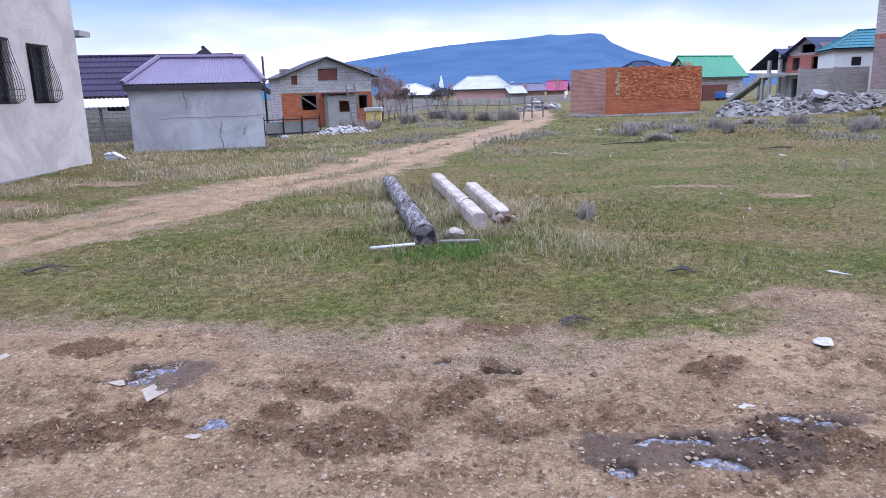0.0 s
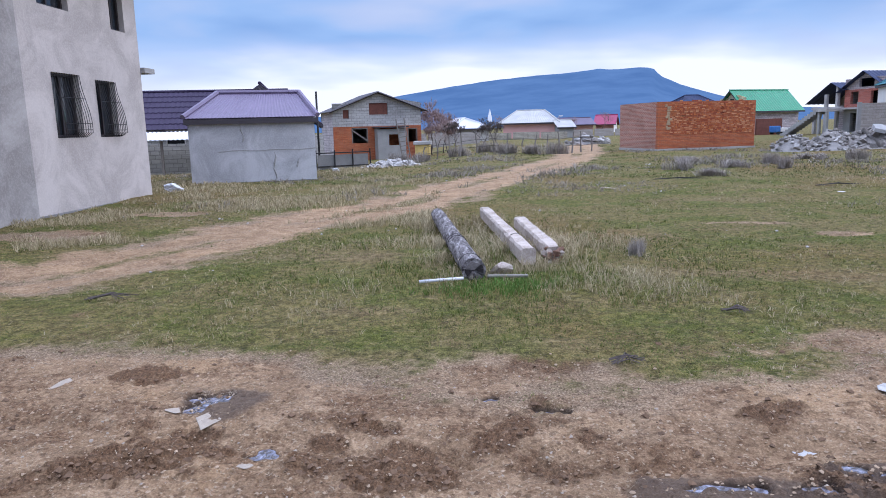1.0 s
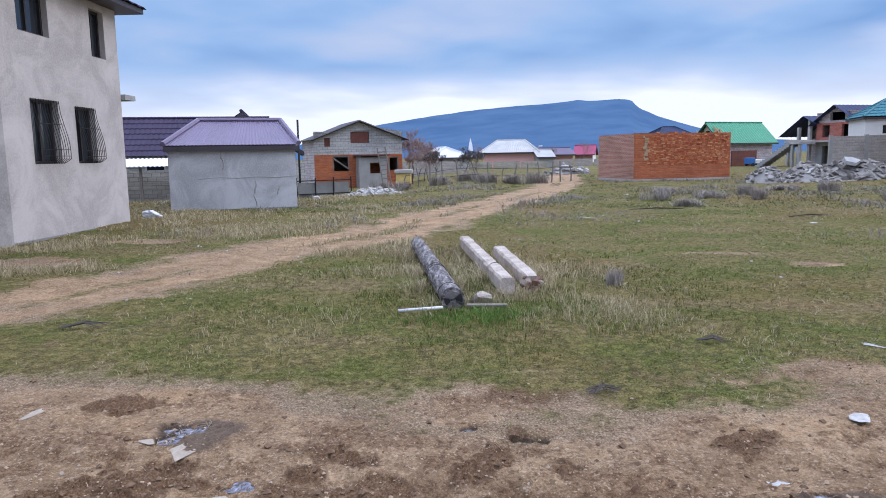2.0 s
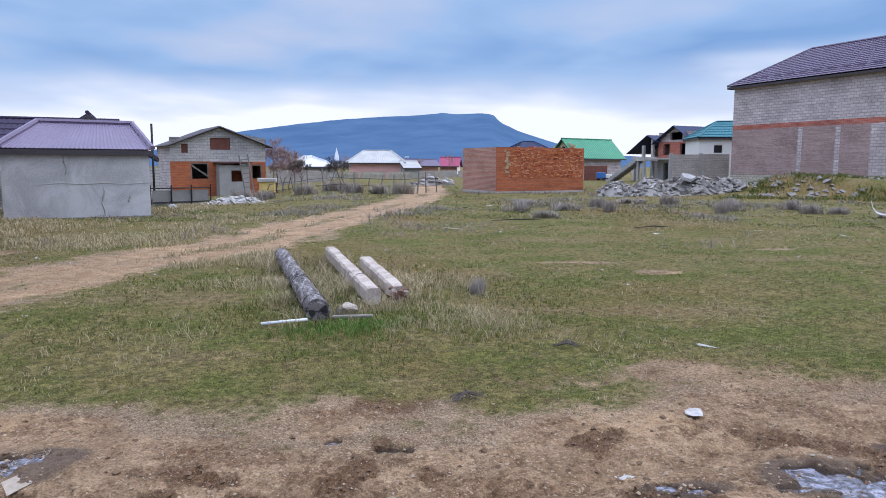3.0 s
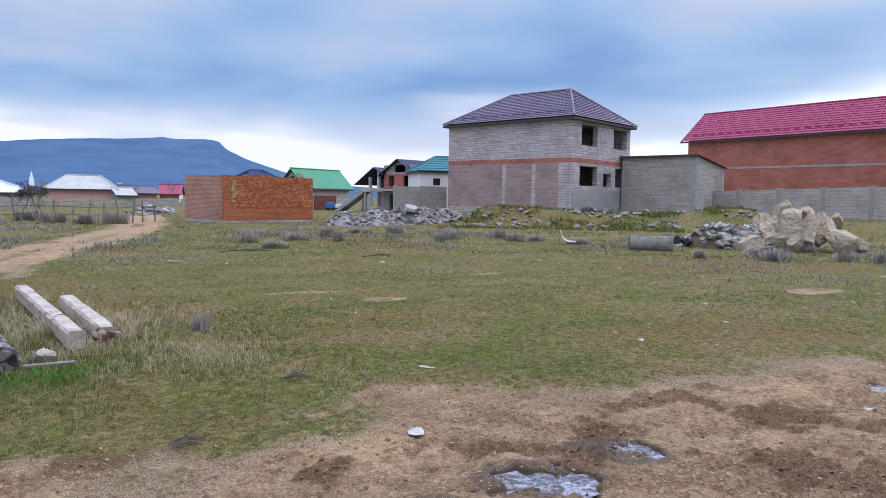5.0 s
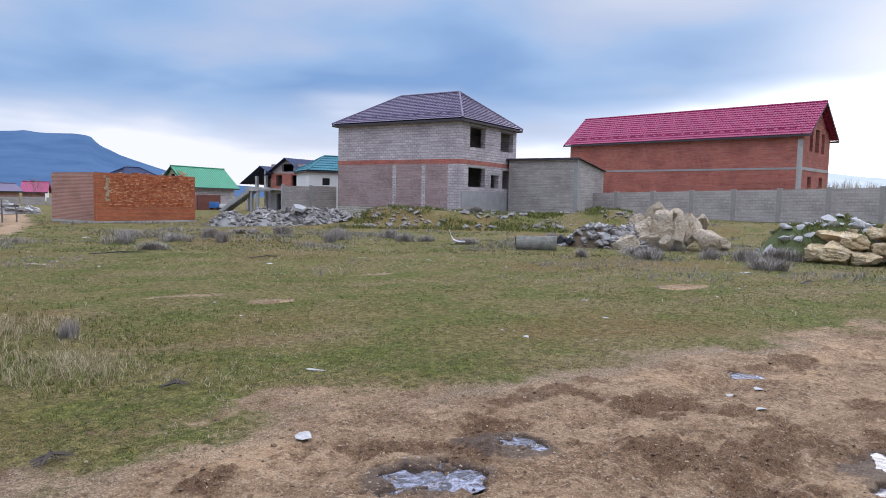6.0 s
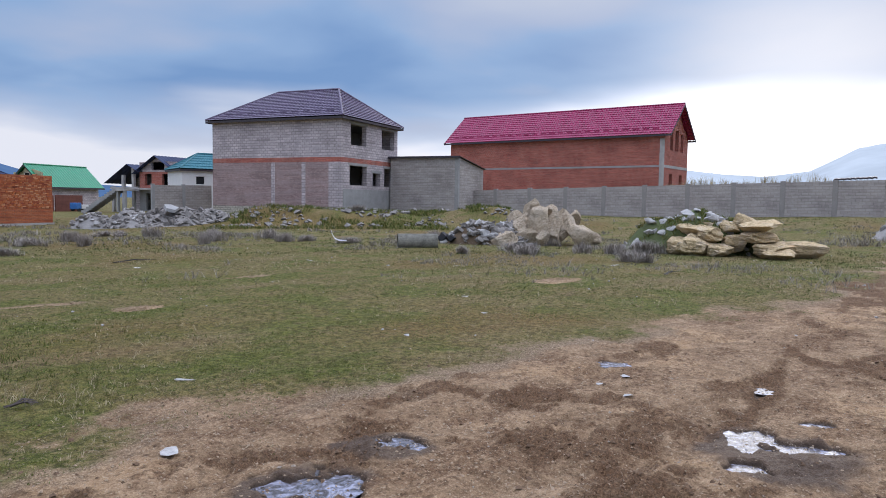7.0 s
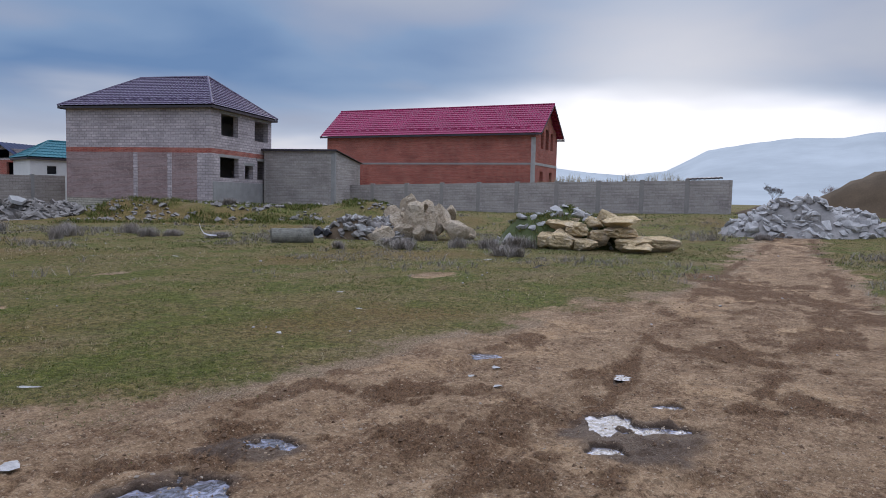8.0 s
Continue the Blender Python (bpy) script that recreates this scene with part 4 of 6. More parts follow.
# ---- the village beyond ----
def stone_hut():
    h = thing("block_hut", along(-11.42, 52.0, -4.87, 54.6), "half-built gabled hut of grey block over red brick", "hut")
    w, d = 6.8, 6.0
    zb, zm, ze, zp = -0.7, 2.0, 3.2, 4.45
    low = ((1.35, 2.6, 0.75, 1.9), (5.7, 6.5, 0.75, 1.8))
    gs = lambda x: ze + (zp - ze) * (1 - abs(x - w / 2) / (w / 2))
    part("wall", wall_bm(w, zb, zm, 0.3, low), M["brick_orange"], h)
    part("wall", wall_bm(d - 0.3, zb, ze - 0.05, 0.3), M["brick_pink"], h, m=pose(w, 0.3, 0, 0, 0, 90))
    part("wall", wall_bm(d - 0.3, zb, ze - 0.05, 0.3), M["block_grey"], h, m=pose(0, d, 0, 0, 0, 270))
    part("gable_wall", wall_bm(w, zm + 0.003, 3.9, 0.3, ((2.75, 4.2, 2.85, 3.72), (0.75, 1.2, 2.6, 3.25)), lambda x: gs(x)), M["block_white"], h)
    part("gable_wall", wall_bm(w, zb, 3.9, 0.3, (), lambda x: gs(x)), M["block_white"], h, m=pose(w, d, 0, 0, 0, 180))
    part("attic_shutter", boxes((2.78, 0.08, 2.87, 4.17, 0.12, 3.7)), M["rust"], h, "rusty brown board shutter")
    part("attic_shutter", boxes((0.77, 0.08, 2.62, 1.18, 0.12, 3.23)), M["rust"], h)
    for a, b, c, e in low:
        fr = bmesh.new()
        for q in ((a, 0.03, c, a + 0.09, 0.14, e), (b - 0.09, 0.03, c, b, 0.14, e), (a + 0.09, 0.03, e - 0.09, b - 0.09, 0.14, e)):
            box(fr, *q)
        part("window_frame", fr, M["wood_grey"], h)
    part("brace", boxes((-0.75, -0.02, -0.05, 0.75, 0.02, 0.05)), M["wood_grey"], h, m=pose(1.97, -0.03, 1.32, 0, 35, 0))
    part("floor_slab", boxes((0.31, 0.31, zb, w - 0.31, d - 0.31, zb + 0.3), (0.31, 0.31, zm - 0.1, w - 0.31, d - 0.31, zm + 0.05)), M["concrete_dark"], h)
    ann = part("annex", wall_bm(2.15, zb, 1.75, 0.2, ((0.85, 1.65, 0.55, 1.35),)), M["concrete"], h, "grey rendered lean-to annex", m=pose(3.1, -1.1, 0))
    for xs in (3.1, 5.05):
        part("annex_side", boxes((xs, -0.898, zb, xs + 0.2, -0.004, 1.85)), M["concrete"], ann, m=pose(-3.1, 1.1, 0))
    part("annex_roof", boxes((2.9, -1.35, 1.86, 5.45, -0.01, 1.94)), M["trim_dark"], h)
    part("roof_slope", sheet_bm(((-0.35, -0.35, ze - 0.1), (-0.35, d + 0.3, ze - 0.1), (w / 2, d + 0.3, zp + 0.1), (w / 2, -0.35, zp + 0.1)), 20, 0.04), M["trim_dark"], h)
    part("roof_slope", sheet_bm(((w + 0.45, d + 0.3, ze - 0.14), (w + 0.45, -0.35, ze - 0.14), (w / 2, -0.35, zp + 0.1), (w / 2, d + 0.3, zp + 0.1)), 20, 0.04), M["trim_dark"], h)
    for s, xe in ((-1, -0.35), (1, w + 0.45)):
        part("bargeboard", tube(bmesh.new(), [(xe, -0.37, ze - 0.14), (w / 2, -0.37, zp + 0.06)], 0.07, 4), M["trim_dark"], h)
    lad = thing("ladder", along(-6.3, 51.6, -5.65, 51.85, -0.5), "tall grey wooden ladder leaning on the hut", "ladder")
    lad.matrix_basis = lad.matrix_basis @ pose(0, 0, 0, -8, -6, 0)
    for x in (0.0, 0.62):
        part("rail", bevelled(boxes((x, 0, 0, x + 0.08, 0.06, 3.0)), 0.01), M["wood_grey"], lad)
    for i in range(8):
        part("rung", boxes((0.08, 0.015, 0.3 + i * 0.33, 0.62, 0.045, 0.35 + i * 0.33)), M["wood_grey"], lad)
    return h


stone_hut()


def simple_house(name, label, ax, ay, bx, by, d, zb, ze, zp, wall, gable, roof, over=0.4, waves=0, steps=0, hip=False, holes=(), holes_l=(), category="house", ridge_in=None):
    """A house whose front runs from a to b, with its ridge along the front."""
    h = thing(name, along(ax, ay, bx, by), label, category)
    w = math.hypot(bx - ax, by - ay)
    part("wall", wall_bm(w, zb, ze, 0.3, holes), wall, h)
    part("wall", wall_bm(w, zb, ze, 0.3), wall, h, m=pose(w, d, 0, 0, 0, 180))
    gs = (lambda x: ze) if hip else (lambda x: ze + (zp - ze) * (1 - abs(x - (d - 0.6) / 2) / ((d - 0.6) / 2)) * 0.94)
    top = ze if hip else ze + 0.2
    part("side_wall", wall_bm(d - 0.6, zb, top, 0.3, (), gs), gable, h, m=pose(w, 0.3, 0, 0, 0, 90))
    part("side_wall", wall_bm(d - 0.6, zb, top + (1.6 if holes_l and not hip else 0), 0.3, holes_l, gs), gable, h, m=pose(0, d - 0.3, 0, 0, 0, 270))
    for hs, turn in ((holes, 0), (holes_l, 270)):
        for a, b, c, e in hs:
            m = Matrix() if turn == 0 else pose(0, d - 0.3, 0, 0, 0, 270)
            win = part("window", boxes((a, 0.12, c, b, 0.15, e)), M["unlit_room"], h, m=m)
            fr = bmesh.new()
            for q in ((a, 0.05, c, a + 0.06, 0.16, e), (b - 0.06, 0.05, c, b, 0.16, e), (a + 0.06, 0.05, c, b - 0.06, 0.16, c + 0.06), (a + 0.06, 0.05, e - 0.06, b - 0.06, 0.16, e)):
                box(fr, *q)
            part("window_frame", fr, M["white_paint"], win)
    slab(h, w, d, ze - 0.02, 0.12, M["concrete_dark"], 0.31)
    if hip:
        hip_roof(h, w, d, ze + 0.1, zp, over, roof, M["trim_dark"], (waves, waves), 0.03, steps, ridge_in=ridge_in)
    else:
        gable_roof(h, w, d, ze, zp, over, roof, M["trim_dark"], waves, 0.03, steps)
    return h


simple_house("green_roofed_house", "grey house with a cream gable and bright green roof", 31.2, 87.6, 38.9, 91.1, 4.6, -0.2, 3.2, 5.35, M["block_grey"], M["cream_paint"], M["green_metal"],
             0.5, 24, 0, holes_l=((1.5, 2.3, 3.5, 4.4),))
simple_house("teal_roofed_house", "white rendered house with a teal sheet roof", 33.0, 59.7, 41.0, 57.5, 5.5, 0.2, 4.25, 5.9, M["white_paint"], M["white_paint"], M["teal_metal"], 0.22, 24, 6, hip=True,
             holes=((1.25, 2.1, 2.9, 3.7),), ridge_in=2.4)
simple_house("pink_house", "pink rendered house with a large pale roof", 2.3, 101, 9.6, 100, 7.0, -0.5, 2.05, 3.95, M["pink_paint"], M["pink_paint"], M["grey_sheet"], 0.6, 24, 0, hip=True, ridge_in=2.3)
simple_house("grey_outbuilding", "low grey outbuilding with a pale sheet roof", 9.9, 98, 12.0, 98.4, 4.0, -0.5, 1.55, 2.4, M["concrete"], M["concrete"], M["grey_sheet"], 0.3, 12, 0)
simple_house("white_roofed_house", "low house with a whitish sheet roof", -4.6, 88, 0.2, 90, 6.0, -0.7, 1.5, 2.9, M["block_white"], M["block_white"], M["white_sheet"], 0.5, 16, 0, hip=True, ridge_in=2.0)
simple_house("brown_roofed_house", "far low house with a rust-red roof", 22.5, 148, 26.0, 147, 7.0, -0.5, 1.9, 3.6, M["brick_pink"], M["white_paint"], M["red_tile"], 0.5, 20, 0)
simple_house("brown_roofed_house", "far brick house with a dull brown roof", 14.5, 140, 21.0, 141, 7.0, -0.5, 1.9, 3.1, M["brick_pink"], M["brick_pink"], M["brown_tile"], 0.5, 20, 0)
simple_house("dark_roofed_house", "far house with a dark blue roof behind the enclosure", 30.0, 112, 38, 114, 8.0, -0.2, 3.4, 5.9, M["white_paint"], M["white_paint"], M["navy_metal"], 0.5, 20, 0, hip=True, ridge_in=3.5)
simple_house("violet_roofed_house", "long low house with a dark violet sheet roof", -26, 34.0, -11.3, 37.6, 8.0, -0.4, 2.2, 4.15, M["block_white"], M["block_white"], M["dark_purple"], 0.5, 60, 7, holes=((9.3, 10.3, 1.2, 2.0),))
simple_house("violet_roofed_wing", "cross wing with a dark violet gable roof", -8.65, 34.95, -10.1, 40.8, 5.0, -0.4, 2.35, 4.04, M["block_white"], M["block_white"], M["dark_purple"], 0.4, 14, 0, category="house")


def spire():
    bm = bmesh.new()
    tube(bm, [(0, 0, 2.4), (0, 0, 3.0), (0, 0, 4.0)], [0.28, 0.25, 0.02], 8)
    solo("roof_spire", bm, M["white_sheet"], pose(0.4, 91.5, 0), "small pale pointed spire behind a low house", "spire")


spire()


def unfinished_house():
    h = thing("unfinished_house", along(34.72, 71.34, 36.32, 66.64), "unfinished brick house with a dark blue roof and open frame", "house")
    w, d, zb, z1, z2, zp = 4.97, 8.0, 0.0, 2.45, 4.4, 5.95
    part("wall", wall_bm(w, zb, z1, 0.3, ((0.8, 1.8, 0.3, 2.1), (3.0, 4.0, 0.3, 2.1))), M["concrete"], h)
    part("floor_slab", boxes((-0.9, -0.7, z1 + 0.003, w, d, z1 + 0.18)), M["concrete_pale"], h)
    gs = lambda x: z2 + (zp - z2) * (1 - abs(x - w / 2) / (w / 2)) * 0.95
    part("wall", wall_bm(w, z1 + 0.19, z2 - 0.1, 0.3, ((0.7, 1.6, 2.95, 4.1), (3.0, 3.9, 2.95, 4.1))), M["brick_red"], h)
    part("gable_wall", wall_bm(w, z2 - 0.097, 5.5, 0.3, ((1.6, 3.3, 4.5, 5.3),), gs), M["block_grey"], h)
    part("back_wall", wall_bm(w, zb, 5.5, 0.3, (), gs), M["brick_red"], h, m=pose(w, d + 0.6, 0, 0, 0, 180))
    # added wall, painted near-black so the openings look unlit inside
    part("inner_wall", boxes((0.31, 2.0, zb, w - 0.31, 2.15, 4.2), (0.31, 2.0, 4.42, w - 0.31, 2.15, 5.0)), M["unlit_room"], h)
    part("wall", wall_bm(d, zb, z2, 0.3), M["brick_red"], h, m=pose(w, 0.3, 0, 0, 0, 90))
    part("wall", wall_bm(d, zb, z2, 0.3, ((1, 2.2, 2.95, 4.2), (4, 5.2, 2.95, 4.2))), M["block_white"], h, m=pose(0, d + 0.3, 0, 0, 0, 270))
    part("inner_floor", boxes((0.31, 0.31, z2 - 0.15, w - 0.31, d, z2)), M["concrete_dark"], h)
    part("roof_slope", sheet_bm(((-0.6, -0.6, z2 - 0.35), (-0.6, d, z2 - 0.35), (w / 2, d, zp), (w / 2, -0.6, zp)), 18, 0.03), M["navy_metal"], h)
    part("roof_slope", sheet_bm(((w + 0.6, d, z2 - 0.35), (w + 0.6, -0.6, z2 - 0.35), (w / 2, -0.6, zp), (w / 2, d, zp)), 18, 0.03), M["navy_metal"], h)
    # open-framed wing
    part("roof_slope", sheet_bm(((-4.4, -0.6, 3.1), (-4.4, 5, 3.1), (-1.2, 5, 5.1), (-1.2, -0.6, 5.1)), 10, 0.03), M["navy_metal"], h)
    part("roof_slope", sheet_bm(((0.4, 5, 4.3), (0.4, -0.6, 4.3), (-1.2, -0.6, 5.1), (-1.2, 5, 5.1)), 6, 0.03), M["navy_metal"], h)
    for x, z in ((-3.6, 2.8), (-2.2, 4.0), (-0.8, 4.7)):
        part("post", boxes((x, -0.3, zb, x + 0.28, 0, z)), M["concrete_pale"], h)
    part("beam", boxes((-3.8, -0.32, 2.5, -0.02, -0.02, 2.75)), M["concrete_pale"], h)
    part("wing_wall", wall_bm(3.6, zb, 4.4, 0.25, ((0.5, 1.3, 2.9, 3.9), (2.2, 3.0, 2.9, 4.0), (1.4, 2.4, 0.2, 2.1)), lambda x: 2.6 + 0.5 * x), M["block_grey"], h, m=pose(-3.7, 3.0, 0))
    flight = part("stair_flight", boxes((-0.75, -2.62, z1 - 0.4, -0.7, -1.48, z1 - 0.1)), M["concrete"], h, "raw concrete stair flight")
    for i in range(13):
        st = bmesh.new()
        box(st, -5.4 + i * 0.36, -2.6, 0.05 + i * 0.19 - 0.28, -5.4 + (i + 1) * 0.36 + 0.02, -1.5, 0.05 + (i + 1) * 0.19)
        part("stair_step", st, M["concrete"], flight)
    part("stair_landing", boxes((-0.7, -2.6, z1 - 0.15, 0.6, -0.72, z1 + 0.1)), M["concrete_pale"], h)
    part("stair_post", boxes((-0.6, -2.5, zb, -0.35, -2.25, z1 - 0.16), (0.3, -2.5, zb, 0.55, -2.25, z1 - 0.16)), M["concrete"], h)
    return h


unfinished_house()


def straight_wall(name, label, pts, zb, zt, mat, posts=True, th=0.2):
    h = thing(name, Matrix(), label, "wall", kind="structure")
    for (ax, ay), (bx, by) in zip(pts, pts[1:]):
        n = max(1, round(math.hypot(bx - ax, by - ay) / 3.2))
        for i in range(n):
            p, q = (ax + (bx - ax) * i / n, ay + (by - ay) * i / n), (ax + (bx - ax) * (i + 1) / n, ay + (by - ay) * (i + 1) / n)
            m = along(*p, *q)
            ln = math.hypot(q[0] - p[0], q[1] - p[1])
            part("wall_panel", wall_bm(ln - 0.26, zb, zt + 0.05 * math.sin(i * 1.7), th), mat, h, m=m @ pose(0.26, 0.03, 0))
            if posts:
                part("wall_post", boxes((0, 0, zb, 0.255, th + 0.06, zt + 0.1)), M["concrete"], h, m=m)
    return h


straight_wall("garden_wall", "grey block garden wall in front of the white house", ((28.0, 55.4), (33.0, 54.65)), 0.0, 2.72, M["block_wall"])
straight_wall("white_block_wall", "whitewashed block wall between two buildings", ((-19.5, 31.5), (-8.5, 33.8)), -0.5, 1.25, M["block_white"], True)
straight_wall("stone_wall", "low pale stone wall before the pink house", ((-0.5, 92), (10.5, 93)), -0.6, 0.9, M["stone_plinth"], False)
straight_wall("far_yard_wall", "long grey yard wall across the far field", ((-9.5, 76), (-0.8, 78)), -0.8, 1.2, M["block_wall"], False)
straight_wall("far_yard_wall", "far grey yard wall beside the track", ((12.5, 104), (31, 108)), -0.5, 1.0, M["block_wall"], False)
straight_wall("far_fence", "rusty sheet fence before the green-roofed house", ((26.5, 80), (33.5, 82.5)), -0.2, 1.75, M["rust"], False)
straight_wall("hut_yard_wall", "pale block yard wall beside the hut", ((-14.5, 47.5), (-11.4, 48.6)), -0.6, 1.5, M["block_white"], False)

lean = thing("lean_to_shelter", along(-17.2, 29.6, -11.2, 30.6), "low shelter with a whitish corrugated roof", "shelter")
part("roof", sheet_bm(((-0.2, -0.8, 1.5), (6.2, -0.8, 1.5), (6.2, 1.8, 1.85), (-0.2, 1.8, 1.85)), 34, 0.04), M["white_sheet"], lean)
for x in (0.1, 3.0, 5.9):
    part("post", boxes((x, -0.5, -0.5, x + 0.1, -0.4, 1.5)), M["wood_grey"], lean)

truck = thing("blue_truck", along(31.6, 79.5, 34.0, 80.3, 0.05), "small blue and white parked truck", "truck")
truck.scale = (0.75, 0.75, 0.62)
part("cab", bevelled(boxes((0, 0, 0.35, 0.9, 1.4, 1.5)), 0.08), M["blue_paint"], truck)
part("load_bed", bevelled(boxes((0.93, 0, 0.45, 2.6, 1.4, 1.15)), 0.04), M["white_paint"], truck)
for x in (0.3, 2.0):
    for y in (-0.05, 1.25):
        part("wheel", tube(bmesh.new(), [(x + 0.2, y, 0.25), (x + 0.2, y + 0.2, 0.25)], 0.28, 14), M["rubber"], truck)


# ---- bare trees, posts, fences ----
def bare_tree(name, label, x, y, height, spread, seed, mat, levels=4, thick=0.09, lean=0.0):
    rnd = random.Random(seed)
    trunk_bm, limb_bm = bmesh.new(), bmesh.new()

    def grow(bm, p, way, length, r, level):
        pts, rad = [p], [r]
        for i in range(3):
            way = (way + Vector((rnd.gauss(0, 0.16), rnd.gauss(0, 0.16), rnd.gauss(0.05, 0.1)))).normalized()
            p = p + way * length / 3
            pts.append(p)
            rad.append(r * (1 - 0.22 * (i + 1)))
        tube(bm, pts, rad, 5 if level else 8)
        if level >= levels:
            return
        for i in range(rnd.choice((3, 4)) if level else 5):
            t = rnd.uniform(0.45, 1.0)
            q = Vector(pts[1]).lerp(Vector(pts[3]), t)
            a = rnd.uniform(0, 2 * math.pi)
            out = Vector((math.cos(a) * spread, math.sin(a) * spread, rnd.uniform(0.35, 0.9)))
            grow(limb_bm, q, (way * 0.45 + out).normalized(), length * rnd.uniform(0.55, 0.75), max(0.011, rad[-1] * rnd.uniform(0.5, 0.75)), level + 1)

    t = thing(name, pose(x, y, land_z(x, y) - 0.05), label, "tree", "bare trees")
    grow(trunk_bm, Vector((0, 0, 0)), Vector((lean, 0, 1)).normalized(), height * 0.36, thick, 0)
    part("trunk", trunk_bm, M["bark"], t, flat=False)
    tagged(part("crown", limb_bm, mat, t, "fine leafless twigs", flat=False), kind="stuff")
    return t


bare_tree("bare_tree", "tall reddish leafless tree behind the hut", -4.7, 58, 5.2, 0.6, 1, M["twig"], 5, 0.1)
bare_tree("bare_tree", "reddish leafless bush beside the hut", -4.0, 56, 3.8, 0.75, 8, M["twig"], 5, 0.06)
for i, (x, y, tall) in enumerate(((-4.3, 54.6, 3.4), (-3.6, 57.4, 4.2), (-5.0, 60.5, 5.0), (-3.1, 55.5, 2.8), (-2.7, 59.0, 3.2))):
    bare_tree("bare_tree", "thin reddish leafless bush beside the hut", x, y, tall, 0.7, 50 + i, M["twig"], 5, 0.045)
bare_tree("bare_tree", "small spreading leafless fruit tree by the fence", -0.5, 49.4, 3.0, 1.0, 2, M["bark"], 5, 0.09, 0.1)
bare_tree("bare_tree", "small leafless fruit tree by the fence", -2.3, 52, 3.0, 0.8, 3, M["bark"], 5, 0.07, -0.2)
bare_tree("bare_tree", "low leafless fruit tree in the plot", 0.9, 56, 2.8, 0.9, 5, M["bark"], 5, 0.07)
bare_tree("bare_tree", "lone rounded leafless tree beyond the rubble", 92, 8.6, 4.2, 1.0, 6, M["bark"], 5, 0.1)
for i, (x, y) in enumerate(((-2.0, 92), (1.5, 110), (-6.5, 95), (14.5, 120), (20, 125), (100, -2), (104, 3))):
    bare_tree("bare_tree", "far leafless tree among the houses", x, y, 4.0 + (i * 37 % 5) * 0.4, 0.8, 20 + i, M["twig"], 4, 0.1)

pole = solo("iron_pole", tube(bmesh.new(), [(0, 0, -0.5), (0, 0, 3.6)], 0.05, 8), M["iron"], pose(-8.2, 33.8, 0), "thin dark upright iron pole beside the garage", "pole", flat=False)
street = thing("street_lamp", pose(10.2, 103, -0.4), "far slim street lamp", "lamp")
part("post", tube(bmesh.new(), [(0, 0, 0), (0, 0, 3.1), (0.3, 0, 3.4)], [0.06, 0.05, 0.04], 6), M["concrete_pale"], street)
part("lamp_head", bevelled(boxes((0.2, -0.12, 3.36, 0.75, 0.12, 3.48)), 0.02), M["white_paint"], street)

rnd = random.Random(12)
fence = thing("post_fence", Matrix(), "straggling fence of crooked grey wooden posts and wire", "fence", kind="structure")
fence_line = ((-4.2, 46.5), (-2.5, 46.0), (-0.6, 46.6), (1.4, 45.8), (3.0, 44.4), (4.4, 43.2), (6.0, 45.0), (7.4, 46.3))
spots = []
for (ax, ay), (bx, by) in zip(fence_line, fence_line[1:]):
    for s in (0.0, 0.5):
        spots.append((ax + (bx - ax) * s + rnd.uniform(-0.1, 0.1), ay + (by - ay) * s))
for x, y in spots:
    z = land_z(x, y)
    part("fence_post", tube(bmesh.new(), [(0, 0, -0.2), (rnd.uniform(-0.08, 0.08), 0.03, 0.6), (rnd.uniform(-0.12, 0.12), 0, rnd.uniform(0.9, 1.5))], [0.055, 0.05, 0.04], 6), M["wood_grey"], fence, m=pose(x, y, z))
for k in (0.45, 0.9):
    part("wire", tube(bmesh.new(), [(x, y, land_z(x, y) + k + rnd.uniform(-0.05, 0.05)) for x, y in spots], 0.012, 4), M["iron"], fence)

rails = thing("iron_rail_fence", along(-8.3, 33.5, -5.9, 35.2, -0.35), "dark iron rail fence beside the garage", "fence")
for z in (0.35, 1.0):
    part("rail", tube(bmesh.new(), [(0, 0, z), (2.9, 0, z)], 0.03, 6), M["iron"], rails)
for x in (0.0, 0.97, 1.94, 2.9):
    part("post", tube(bmesh.new(), [(x, 0, -0.1), (x, 0, 1.15)], 0.035, 6), M["iron"], rails)
part("panel", boxes((0.1, 0.04, 0.05, 2.8, 0.06, 0.9)), M["concrete_dark"], rails)

hive = thing("yellow_crate", pose(-4.4, 47.8, land_z(-4.4, 47.8)), "faded yellow wooden crate on legs by the fence", "crate")
part("body", bevelled(boxes((-0.5, -0.4, 0.35, 0.5, 0.4, 1.05)), 0.02), M["yellow_paint"], hive)
part("lid", bevelled(boxes((-0.6, -0.5, 1.052, 0.6, 0.5, 1.3)), 0.03), M["concrete_pale"], hive)
for sx in (-0.45, 0.4):
    for sy in (-0.35, 0.3):
        part("leg", boxes((sx, sy, 0, sx + 0.06, sy + 0.06, 0.348)), M["wood_grey"], hive)


# ---- rocks ----
def chip_mesh(name, seed, mat, flat=1.0, n=13):
    rnd = random.Random(seed)
    bm = bmesh.new()
    for i in range(n):
        v = Vector((rnd.gauss(0, 1), rnd.gauss(0, 1), rnd.gauss(0, 1))).normalized() * rnd.uniform(0.75, 1.05)
        bm.verts.new((v.x, v.y, v.z * flat))
    res = bmesh.ops.convex_hull(bm, input=bm.verts)
    bmesh.ops.delete(bm, geom=[g for g in res["geom_interior"] if isinstance(g, bmesh.types.BMVert)], context="VERTS")
    return mesh_from(name, bm, mat)


